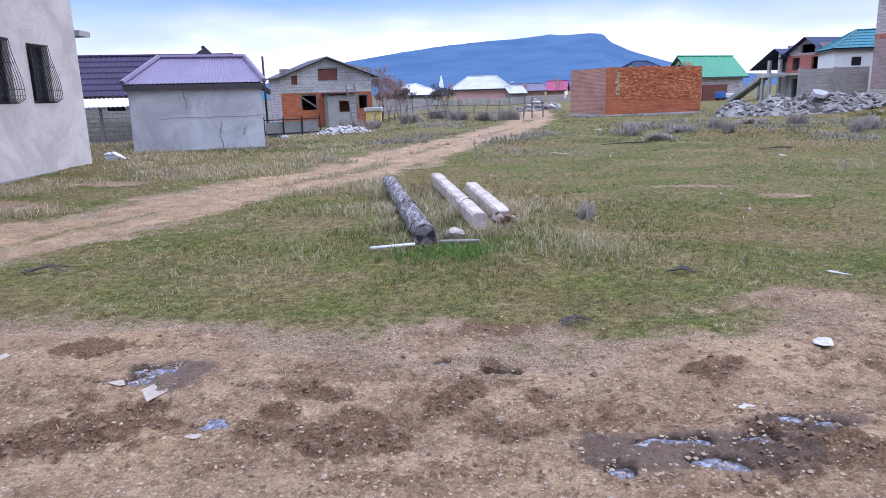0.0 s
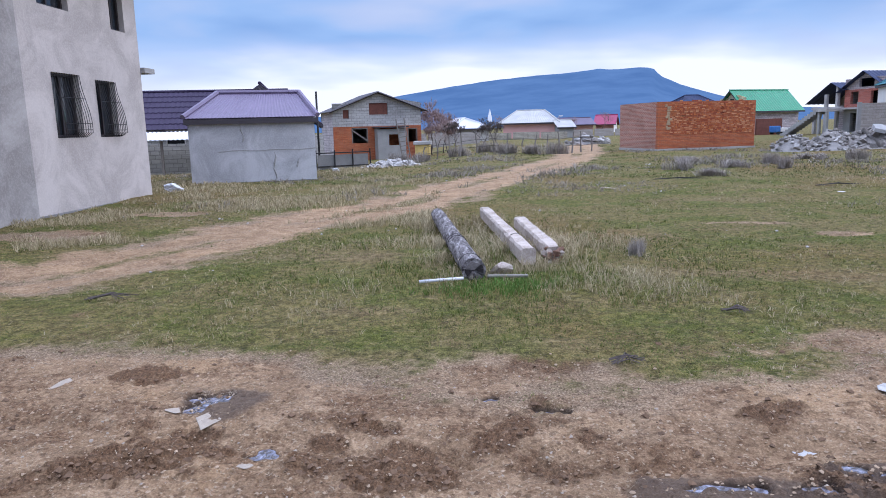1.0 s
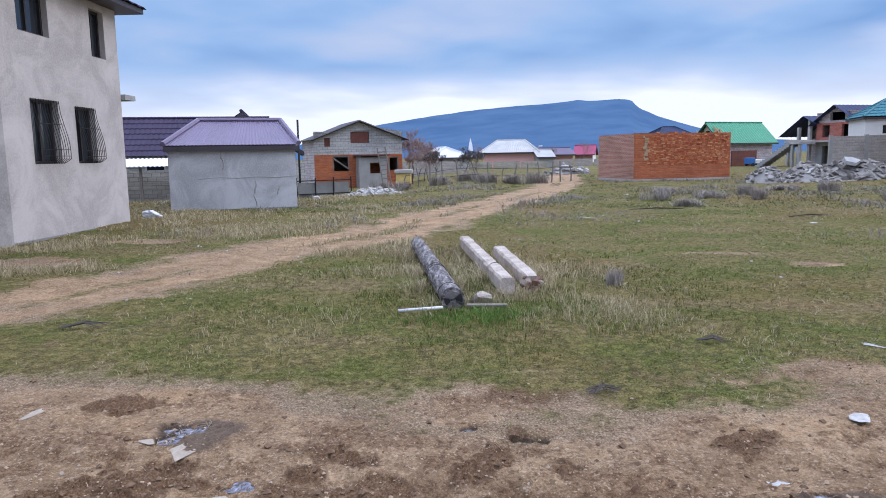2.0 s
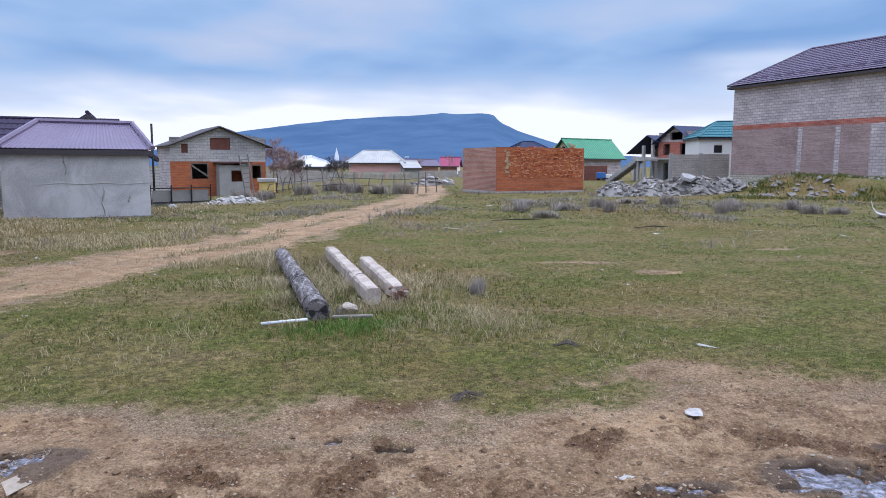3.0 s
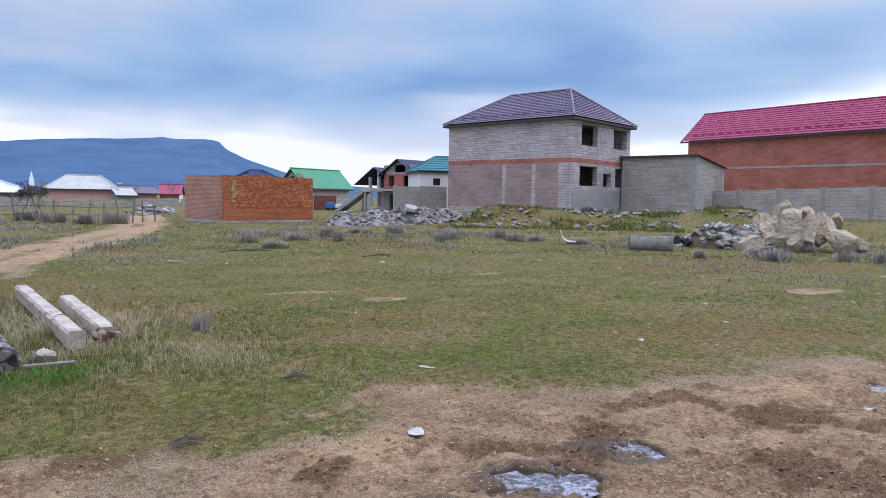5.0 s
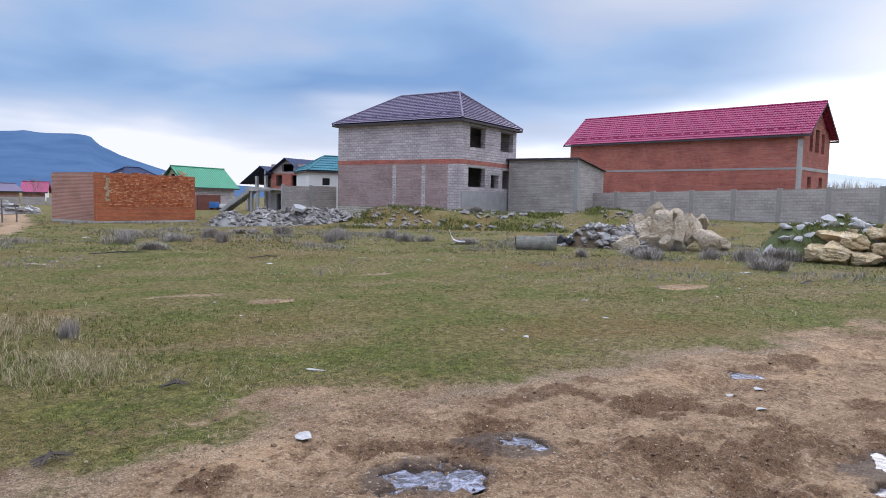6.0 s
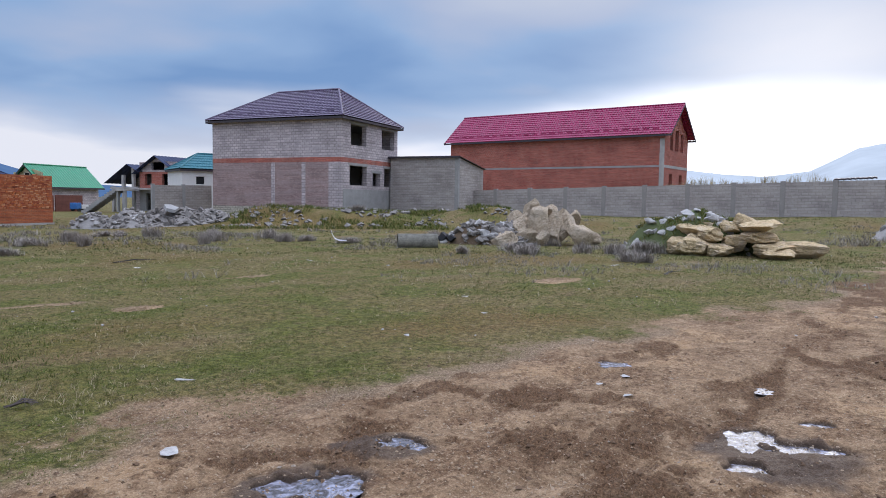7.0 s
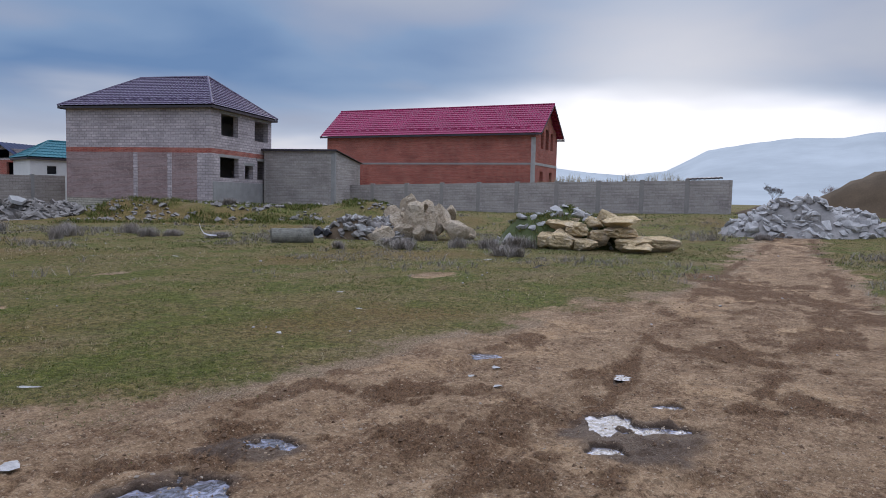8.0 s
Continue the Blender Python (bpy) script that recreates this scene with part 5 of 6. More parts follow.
def slab_mesh(name, seed, mat):
    """A broken piece of concrete slab: flat faces, ragged outline."""
    rnd = random.Random(seed)
    bm = bmesh.new()
    n = rnd.choice((5, 6, 7))
    rim = [(math.cos(2 * math.pi * i / n + rnd.uniform(-0.3, 0.3)) * rnd.uniform(0.7, 1.1), math.sin(2 * math.pi * i / n) * rnd.uniform(0.6, 1.0)) for i in range(n)]
    lo = [bm.verts.new((x, y, -0.16)) for x, y in rim]
    hi = [bm.verts.new((x * rnd.uniform(0.9, 1.0), y * rnd.uniform(0.9, 1.0), 0.16)) for x, y in rim]
    bm.faces.new(lo[::-1])
    bm.faces.new(hi)
    for i in range(n):
        bm.faces.new((lo[i], lo[(i + 1) % n], hi[(i + 1) % n], hi[i]))
    return mesh_from(name, bm, mat)


def boulder_mesh(seed, mat, flat=0.85, cuts=17, strata=0.055):
    rnd = random.Random(seed)
    bm = bmesh.new()
    bmesh.ops.create_icosphere(bm, subdivisions=4, radius=1.0)
    planes = [(Vector((rnd.gauss(0, 1), rnd.gauss(0, 1), rnd.gauss(0, 1))).normalized(), rnd.uniform(0.42, 0.74)) for _ in range(cuts)]
    for v in bm.verts:
        p = v.co.copy()
        for n, d in planes:
            over = p.dot(n) - d
            if over > 0:
                p -= n * over
        p += p.normalized() * (strata * 0.9 * noise.noise(p * 3.0 + Vector((seed, 0, 0))) + 0.04 * noise.noise(p * 8.0) + strata * noise.noise(Vector((p.x * 1.5, p.y * 1.5, p.z * 12 + seed))) + 0.02 * noise.noise(p * 19.0))
        v.co = Vector((p.x, p.y, p.z * flat))
    return mesh_from("boulder", bm, mat)


def boulder_material(name, low, mid, high, pale):
    k = Mat(name, 0.92)
    info = k.node("ShaderNodeObjectInfo")
    a, b, c = k.noise(1.2, 6, 0.65), k.noise(6, 6, 0.7, stretch=(1, 1, 2.6)), k.noise(38, 5, 0.65)
    m = k.ramp(k.math("MULTIPLY_ADD", c, 0.35, k.math("MULTIPLY", b, 0.65)), [(0.36, low), (0.5, mid), (0.62, high)])
    m = k.mix(k.math("MULTIPLY", k.step(a, 0.48, 0.62), 0.8), m, pale)
    crack = k.math("ABSOLUTE", k.math("SUBTRACT", k.noise(2.6, 5, 0.6, distort=1.2, stretch=(1, 1, 1.8)), 0.5))
    m = k.mix(k.math("SUBTRACT", 0.65, k.math("MULTIPLY", k.step(crack, 0.003, 0.014), 0.65)), m, tuple(x * 0.3 for x in low))
    m = k.mix(k.math("MULTIPLY", k.step(k.noise(4, 6, 0.7), 0.58, 0.7), 0.6), m, tuple(x * 0.6 for x in low))
    m = k.mix(k.math("MULTIPLY", info.outputs["Random"], 0.45), m, mid)
    k.colour(m).bump(k.math("MULTIPLY_ADD", c, 0.4, k.math("ADD", b, k.math("MULTIPLY", k.step(crack, 0.0, 0.03), 0.6))), 0.9, 0.07)
    return k.m


M["boulder"] = boulder_material("pinkish_limestone", (0.31, 0.22, 0.14), (0.58, 0.46, 0.33), (0.74, 0.63, 0.49), (0.66, 0.56, 0.44))
M["slab_stone"] = boulder_material("ochre_limestone", (0.34, 0.22, 0.11), (0.64, 0.48, 0.27), (0.80, 0.66, 0.45), (0.72, 0.60, 0.45))
BOULDERS = [boulder_mesh(40 + i, M["boulder"], 0.9, 12, 0.022) for i in range(7)]
FLAT_BOULDERS = [boulder_mesh(60 + i, M["slab_stone"], 0.75, 18) for i in range(4)]


def boulder(label, x, y, z, sx, sy, sz, turn, tip, i, group, flat=False):
    data = (FLAT_BOULDERS if flat else BOULDERS)[i % (4 if flat else 7)]
    ob = new("boulder", data)
    ob.matrix_basis = pose(x, y, z * (0.92 if flat else 0.84), tip, tip * 0.4, turn) @ Matrix.Diagonal((sx * 1.22, sy * 1.22, min(sz, 0.8) * 1.2, 1) if flat else (sx * 0.96, sy * 0.96, min(sz, 0.9) * 1.02, 1))
    return tagged(ob, label, "boulder", group)


def at(az, r):
    a = radians(az)
    return -r * math.sin(a), r * math.cos(a)


def polar_pile(items, group, label, flat=False):
    """Boulders by bearing, range and height of the centre."""
    for i, (az, r, z, sx, sy, sz, turn, tip) in enumerate(items):
        x, y = at(az, r)
        boulder(label, x, y, z, sx, sy, sz, turn, tip, i * 3 + 1, group, flat)


# the upright heap: pale ochre blocks
polar_pile((
    (-55.0, 27.6, 0.25, 0.85, 0.75, 0.55, 35, 3), (-56.2, 28.6, 0.8, 0.75, 0.7, 0.85, 80, 12), (-57.1, 29.0, 1.65, 0.5, 0.45, 0.75, 10, 20), (-57.6, 28.2, 0.9, 0.8, 0.7, 1.0, 120, 25),
    (-58.6, 28.3, 0.75, 0.55, 0.5, 1.0, 60, 15), (-59.8, 28.9, 0.95, 0.75, 0.6, 1.15, 30, -18), (-58.4, 29.6, 1.45, 0.7, 0.6, 0.6, 0, 10), (-60.9, 28.7, 0.5, 0.75, 0.6, 0.6, 140, 5),
    (-61.8, 29.3, 0.3, 0.7, 0.4, 0.35, 100, 3), (-56.7, 28.0, 0.4, 0.5, 0.5, 0.5, 44, 9), (-57.9, 27.6, 0.3, 0.45, 0.4, 0.4, 200, 9), (-55.9, 29.3, 1.0, 0.6, 0.6, 0.6, 250, 12), (-59.2, 29.8, 1.1, 0.7, 0.7, 0.8, 310, 8),
    (-60.3, 29.9, 1.2, 0.5, 0.5, 0.6, 20, 8)), "upright boulder heap", "pale ochre limestone block in a tumbled heap")
# the flat heap: yellow slabs
polar_pile((
    (-68.6, 25.4, 0.3, 0.95, 0.6, 0.55, 10, 8), (-69.7, 25.2, 0.35, 0.9, 0.6, 0.6, 160, -12), (-69.2, 26.2, 0.85, 1.0, 0.6, 0.5, 20, 14), (-70.8, 25.8, 0.75, 0.9, 0.6, 0.5, 190, -10), (-71.2, 25.2, 0.2, 0.7, 0.5, 0.4, 30, 5),
    (-72.4, 25.9, 0.5, 0.6, 0.5, 0.5, 80, 10), (-74.0, 26.0, 1.05, 1.35, 0.7, 0.42, 5, 2), (-74.4, 25.8, 0.7, 1.3, 0.7, 0.4, 175, -3), (-74.9, 25.5, 0.3, 1.25, 0.7, 0.42, 8, 2), (-76.6, 25.8, 0.3, 1.0, 0.6, 0.5, 100, 5),
    (-75.3, 24.9, 0.12, 0.95, 0.55, 0.36, 15, 4), (-71.9, 26.5, 1.0, 0.5, 0.4, 0.45, 45, 20), (-73.0, 26.6, 1.25, 0.55, 0.45, 0.45, 15, 25), (-70.2, 26.6, 1.0, 0.5, 0.4, 0.4, 75, 15)),
    "flat boulder heap", "yellowish flat limestone slab in a low heap", True)

CHIPS = {m: [chip_mesh("stone", s * 7 + 3, M[m], 0.7 if s % 2 else 0.5) for s in range(6)] for m in ("stone_white", "slab_grey", "concrete_pale")}
SLABS = [slab_mesh("concrete_slab_piece", s, M["slab_grey"]) for s in range(6)]


TURFED = []


def heap(name, label, ax, ay, bx, by, wide, high, count, sizes, datas, core_mat, seed, lumps=0.4, piece="stone", turf=0):
    """A heap along a to b: a low core with stones lying all over it."""
    rnd = random.Random(seed)
    h = thing(name, along(ax, ay, bx, by), label, "rubble")
    ln = math.hypot(bx - ax, by - ay)
    turn = Matrix.Rotation(math.atan2(by - ay, bx - ax), 4, "Z")
    base = lambda x, y: land_z(*(Vector((ax, ay, 0)) + turn @ Vector((x, y, 0)))[:2])

    def top(x, y):
        rho = ((x - ln / 2) / (ln / 2)) ** 2 + (y / wide) ** 2
        return max(0.0, 1 - rho) ** 0.8 * high * (1 - lumps + 2 * lumps * noise.noise(Vector((x * 0.7 + seed, y * 0.7, 0))) + 0.0)

    bm = bmesh.new()
    nx, ny = 28, 14
    grid = [[bm.verts.new((ln * (-0.05 + 1.1 * i / nx), wide * (-1.1 + 2.2 * j / ny), base(ln * (-0.05 + 1.1 * i / nx), wide * (-1.1 + 2.2 * j / ny)) - 0.08 + top(ln * (-0.05 + 1.1 * i / nx), wide * (-1.1 + 2.2 * j / ny)) * (0.84 if count > 20 else 1.0))) for j in range(ny + 1)] for i in range(nx + 1)]
    for i in range(nx):
        for j in range(ny):
            bm.faces.new((grid[i][j], grid[i + 1][j], grid[i + 1][j + 1], grid[i][j + 1]))
    part("heap_core", bm, core_mat, h, flat=False)
    for i in range(turf):
        x, y = ln * rnd.random(), wide * rnd.uniform(-1, 1)
        if noise.noise(Vector((x * 1.4, y * 1.4, seed))) > -0.15:
            v = Vector((ax, ay, 0)) + turn @ Vector((x, y, 0))
            TURFED.append((v.x, v.y, base(x, y) - 0.1 + top(x, y) * 0.84))
    for i in range(count):
        x, y = ln * rnd.betavariate(1.4, 1.4), wide * rnd.uniform(-1, 0.6)
        if ((x - ln / 2) / (ln / 2)) ** 2 + (y / wide) ** 2 > 1.05:
            x, y = ln * rnd.uniform(0.15, 0.85), wide * rnd.uniform(-0.75, 0.2)
        s = rnd.uniform(*sizes) * (0.8 + 0.4 * rnd.random())
        ob = part(piece, rnd.choice(datas), None, h)
        ob.matrix_basis = pose(x, y, base(x, y) + top(x, y) * 0.84 + s * 0.05 - 0.04, rnd.gauss(0, 24), rnd.gauss(0, 24), rnd.uniform(0, 360)) @ Matrix.Diagonal((s, s * rnd.uniform(0.6, 1), s * rnd.uniform(0.6, 1.1), 1))
    return h


earth = plain("clay_spoil", (0.105, 0.073, 0.045), 0.95, 0, 0.8, 0.35, 12, 0.5)
M["earth"] = earth
rubble_soil = plain("rubble_dust", (0.27, 0.25, 0.235), 0.95, 0, 1.2, 0.35, 9, 0.6)
heap("concrete_rubble_heap", "heap of small broken grey concrete and block", 15.2, 39.2, 19.6, 37.6, 1.5, 1.35, 230, (0.12, 0.28), CHIPS["slab_grey"] + CHIPS["concrete_pale"][:2], rubble_soil, 3)
heap("concrete_slab_heap", "heap of large broken grey concrete slabs", 18.4, 38.0, 24.6, 39.4, 1.9, 1.15, 210, (0.18, 0.45), SLABS + CHIPS["slab_grey"][:3], rubble_soil, 5, piece="slab_piece")
solo("concrete_slab_piece", slab_mesh("concrete_slab_piece", 3, M["concrete"]), None, pose(20.5, 38.2, 1.1, 14, -16, 60) @ Matrix.Diagonal((0.62, 0.5, 0.55, 1)), "pale broken concrete slab tilted on top of the heap", "slab")
heap("white_stone_heap", "large heap of whitish broken stone beside the track", 36.3, 5.6, 36.9, -1.6, 2.3, 1.95, 298, (0.2, 0.42), CHIPS["stone_white"], rubble_soil, 7, 0.25)
heap("white_stone_heap", "small heap of grey stone beside the boulders", 21.3, 18.1, 24.6, 15.4, 1.3, 1.4, 260, (0.12, 0.28), CHIPS["stone_white"][:3] + CHIPS["slab_grey"], M["earth"], 9, 0.3)
M["weedy"] = plain("weedy_spoil", (0.085, 0.10, 0.04), 0.95, 0, 1.5, 0.4, 10, 0.6)
heap("weedy_stone_heap", "grassy heap with pale stones behind the boulders", 24.0, 11.6, 26.8, 7.2, 1.6, 2.15, 60, (0.14, 0.3), CHIPS["stone_white"], M["weedy"], 11, 0.2, turf=1600)
heap("pale_rubble_row", "low row of pale rubble before the hut", -5.6, 31.2, -3.3, 34.2, 0.7, 0.42, 120, (0.1, 0.24), CHIPS["concrete_pale"] + CHIPS["stone_white"][:2], rubble_soil, 13, 0.3)
heap("timber_heap", "heap of pale planks and broken blocks by the far track", 6.8, 62, 11.0, 64, 1.6, 1.0, 70, (0.2, 0.6), SLABS[:3] + CHIPS["stone_white"][:3], rubble_soil, 15, 0.3)
heap("earth_mound", "brown mound of dug earth beyond the stone heap", 57.0, 3.5, 54.0, -14.0, 5.0, 4.2, 6, (0.1, 0.2), CHIPS["slab_grey"], earth, 17, 0.1)
heap("earth_mound", "low dark bank of earth beyond the wall end", 58, 8.0, 60, -1.0, 2.0, 1.2, 6, (0.1, 0.2), CHIPS["slab_grey"], earth, 19, 0.2)

# ---- in the field ----


def timber_post():
    h = thing("wooden_pole", Matrix(), "weathered grey round timber pole lying in the grass", "pole")
    k = Mat("weathered_round_timber", 0.9)
    a = k.math("MULTIPLY_ADD", k.noise(30, 6, 0.75, stretch=(1, 0.4, 1)), 0.5, k.math("MULTIPLY", k.noise(14, 6, 0.7, stretch=(1, 0.14, 1)), 0.5))
    b = k.noise(2.0, 5, 0.6)
    c = k.ramp(a, [(0.39, (0.022, 0.018, 0.018)), (0.47, (0.105, 0.09, 0.09)), (0.53, (0.20, 0.18, 0.18)), (0.61, (0.46, 0.43, 0.42))])
    k.colour(k.mix(k.math("MULTIPLY", k.step(b, 0.5, 0.7), 0.4), c, (0.12, 0.1, 0.1))).bump(a, 0.8, 0.03)
    p, q = Vector((-0.19, 7.46, 0.14)), Vector((-0.93, 12.4, 0.15))
    bm = bmesh.new()
    n, sides = 40, 22
    rings = []
    for i in range(n + 1):
        s = i / n
        r = 0.128 - 0.01 * s
        c0 = p.lerp(q, s)
        rings.append([])
        for j in range(sides):
            ang = 2 * math.pi * j / sides
            rr = r * (1 + 0.09 * noise.noise(Vector((math.cos(ang) * 2, math.sin(ang) * 2, s * 9))) + (0.05 if i % 7 == 0 else 0) + 0.05 * noise.noise(Vector((ang * 4, s * 22, 3))))
            rings[-1].append(bm.verts.new(c0 + Vector((math.cos(ang) * rr, (0.03 * noise.noise(Vector((ang * 3, 0, 0))) if i in (0, n) else 0), math.sin(ang) * rr))))
    for r0, r1 in zip(rings, rings[1:]):
        for j in range(sides):
            bm.faces.new((r0[j], r0[(j + 1) % sides], r1[(j + 1) % sides], r1[j]))
    bm.faces.new(rings[0])
    bm.faces.new(rings[-1])
    part("trunk", bm, k.m, h)
    # the split near end: wedges of wood parted by checks
    ends = [plain("bleached_end_grain", (0.17, 0.15, 0.145), 0.9, 0, 9, 0.5, 60, 0.5), plain("black_end_grain", (0.03, 0.025, 0.025), 0.9, 0, 9, 0.4, 60, 0.5)]
    rs = random.Random(5)
    cuts = sorted(rs.uniform(0, 2 * math.pi) for _ in range(13))
    for i, (a0, a1) in enumerate(zip(cuts, cuts[1:] + [cuts[0] + 2 * math.pi])):
        bm = bmesh.new()
        inner, outer, deep = rs.uniform(0.01, 0.05), rs.uniform(0.095, 0.122), rs.uniform(0.012, 0.04)
        ring = [(inner, a0 + 0.05), (outer, a0 + 0.04), (outer, (a0 + a1) / 2), (outer * 0.97, a1 - 0.04), (inner, a1 - 0.05)]
        near = [bm.verts.new((p.x + r * math.cos(t), p.y - deep, p.z + r * math.sin(t))) for r, t in ring]
        far = [bm.verts.new((v.co.x, p.y + 0.03, v.co.z)) for v in near]
        bm.faces.new(near)
        for j in range(5):
            bm.faces.new((near[j], near[(j + 1) % 5], far[(j + 1) % 5], far[j]))
        part("end_wedge", bm, ends[i % 3 == 0], h)
    for s in (0.06, 0.33, 0.36):
        c0 = p.lerp(q, s)
        bm = bmesh.new()
        tube(bm, [c0 + Vector((0.136 * math.cos(a), 0, 0.136 * math.sin(a))) for a in np.linspace(-0.4, math.pi + 0.4, 12)], 0.0035, 4)
        part("wire_band", bm, M["iron"], h)
    return h


timber_post()


def concrete_beam(label, p, q, w, hh, mat, seed, broken=False):
    p, q = Vector(p), Vector(q)
    ln = (q - p).length
    h = thing("concrete_beam", look(p, q), label, "beam", "concrete beams")
    bm = bmesh.new()
    n = 24
    rings = []
    for i in range(n + 1):
        y = ln * i / n
        f = 1.0 if not broken or i > 2 else 0.8 + 0.08 * i
        jag = lambda k: 0.018 * noise.noise(Vector((y * 3 + seed, k, 0)))
        pts = ((-w / 2 + 0.02, -hh / 2), (w / 2 - 0.02, -hh / 2), (w / 2, -hh / 2 + 0.03), (w / 2, hh / 2 - 0.03), (w / 2 - 0.025, hh / 2), (-w / 2 + 0.025, hh / 2), (-w / 2, hh / 2 - 0.03), (-w / 2, -hh / 2 + 0.03))
        rings.append([bm.verts.new(((x * f) + jag(k), (z if z < 0 else z * f) + jag(k + 9), -y + (0.05 * noise.noise(Vector((k * 2.1, seed, 0))) if i == 0 else 0))) for k, (x, z) in enumerate(pts)])
    for r0, r1 in zip(rings, rings[1:]):
        for j in range(8):
            bm.faces.new((r0[j], r0[(j + 1) % 8], r1[(j + 1) % 8], r1[j]))
    bm.faces.new(rings[0])
    bm.faces.new(rings[-1])
    part("shaft", bm, mat, h)
    return h


beam_k = Mat("lichened_pale_concrete", 0.92)
blot, speck = beam_k.noise(5, 7, 0.7), beam_k.noise(55, 5, 0.7)
beam_c = beam_k.ramp(beam_k.math("MULTIPLY_ADD", speck, 0.5, beam_k.math("MULTIPLY", blot, 0.5)), [(0.36, (0.19, 0.155, 0.13)), (0.46, (0.38, 0.315, 0.27)), (0.58, (0.54, 0.465, 0.41))])
beam_c = beam_k.mix(beam_k.math("MULTIPLY", beam_k.step(beam_k.noise(9, 6, 0.75), 0.58, 0.68), 0.7), beam_c, (0.15, 0.115, 0.09))
beam_k.colour(beam_c).bump(beam_k.math("MULTIPLY_ADD", speck, 0.5, blot), 0.7, 0.02)
M["beam_white"] = beam_k.m
b1 = concrete_beam("long pale square concrete beam lying in the grass", (0.45, 8.17, 0.15), (-0.08, 12.45, 0.17), 0.185, 0.2, M["beam_white"], 1)
part("wire_tie", tube(bmesh.new(), [(-0.06, 0.105, -1.0), (0.0, 0.12, -1.05), (0.08, 0.105, -1.12)], 0.004, 4), M["iron"], b1)
b2 = concrete_beam("shorter pale concrete beam with a crumbling end", (0.77, 8.45, 0.14), (0.48, 11.1, 0.16), 0.19, 0.19, M["beam_white"], 5, True)
for i in range(5):
    part("rebar", tube(bmesh.new(), [(-0.08 + i * 0.04, -0.05 + 0.03 * (i % 2), 0.1), (-0.1 + i * 0.05, -0.06 + 0.04 * (i % 3), -0.15)], 0.008, 5), M["rust"], b2)
crumble = plain("crumbling_red_aggregate", (0.20, 0.115, 0.08), 0.95, 0, 9, 0.5, 40, 0.6)
rs = random.Random(21)
for i in range(16):
    part("crumbled_end", chip_mesh("crumbled_end", 300 + i, crumble if i % 3 else M["beam_white"], 0.8, 14), None, b2, "crumbling broken concrete" if i == 0 else "",
         m=pose(rs.uniform(-0.09, 0.09), rs.uniform(-0.11, 0.06), rs.uniform(-0.12, 0.08), rs.uniform(0, 90), rs.uniform(0, 90)) @ Matrix.Scale(rs.uniform(0.035, 0.065), 4))
solo("concrete_lump", chip_mesh("concrete_lump", 91, M["beam_white"], 0.7, 16), None, pose(0.1, 7.72, 0.09, 10, 20, 120) @ Matrix.Diagonal((0.26, 0.14, 0.13, 1)), "pale lump of concrete between log and beam", "stone")
solo("white_pipe", tube(bmesh.new(), [(-0.77, 7.22, 0.07), (-0.3, 7.32, 0.08)], 0.017, 8), M["plastic_white"], Matrix(), "short white pipe lying by the log", "pipe", flat=False)
solo("grey_plank", bevelled(boxes((-0.02, -0.03, 0, 0.42, 0.03, 0.028)), 0.006), M["wood_grey"], pose(-0.02, 7.4, 0.07, 0, 0, -2), "short grey plank beside the log", "plank")

pipe = thing("concrete_pipe", along(17.75, 17.1, 18.9, 16.1, 0.2), "grey concrete pipe lying in the grass", "pipe")
bm = bmesh.new()
for r0, r1 in ((0.29, 0.23),):
    ln, sides = 1.42, 24
    rings = [[bm.verts.new((x, r * math.cos(2 * math.pi * j / sides), 0.06 + r * math.sin(2 * math.pi * j / sides))) for j in range(sides)] for x, r in ((0, r0), (ln, r0), (ln, r1), (0, r1))]
    for a, b in zip(rings, rings[1:] + rings[:1]):
        for j in range(sides):
            bm.faces.new((a[j], a[(j + 1) % sides], b[(j + 1) % sides], b[j]))
part("barrel", bm, plain("mossy_pipe_concrete", (0.19, 0.18, 0.15), 0.95, 0, 4, 0.65, 18, 0.6), pipe)
bm = bmesh.new()
pts = [(0.0, 0, 0.52), (0.06, 0, 0.3), (0.16, 0, 0.14), (0.32, 0, 0.07), (0.62, 0, 0.05)]
rows = [[bm.verts.new((x, y * (0.09 + 0.2 * math.sin(math.pi * (i + 0.6) / 5.2)), z + 0.04 * (1 - y * y))) for y in (-1, -0.5, 0, 0.5, 1)] for i, (x, y0, z) in enumerate(pts)]
for r0, r1 in zip(rows, rows[1:]):
    for j in range(4):
        bm.faces.new((r0[j], r0[j + 1], r1[j + 1], r1[j]))
bmesh.ops.solidify(bm, geom=list(bm.faces), thickness=0.02)
solo("plastic_scrap", bm, M["plastic_white"], pose(17.9, 20.9, 0.05, 0, 0, -40), "curved white plastic scrap lying in weeds", "scrap", flat=False)

sack = boulder_mesh(15, M["plastic_white"], 0.9, 9, 0.16)
sack.name = "white_sack"
for x, y, s, m_ in ((-9.3, 20.1, 0.32, "plastic_white"), (-6.2, 28.5, 0.22, "plastic_white")):
    solo("white_sack", sack, None, pose(x, y, land_z(x, y) + s * 0.3, 5, 8, 30) @ Matrix.Diagonal((s, s * 0.7, s * 0.55, 1)), "crumpled white plastic sack on the grass", "sack", "white sacks")
black = chip_mesh("black_bag", 16, M["rubber"], 0.8, 22)
for x, y, s in ((21.3, 18.0, 0.36), (21.1, 17.4, 0.26)):
    solo("black_bag", black, None, pose(x, y, 0.25, 5, 8, 70) @ Matrix.Diagonal((s, s * 0.7, s * 0.9, 1)), "crumpled black rubbish bag beside the rubble", "bag", "black bags")

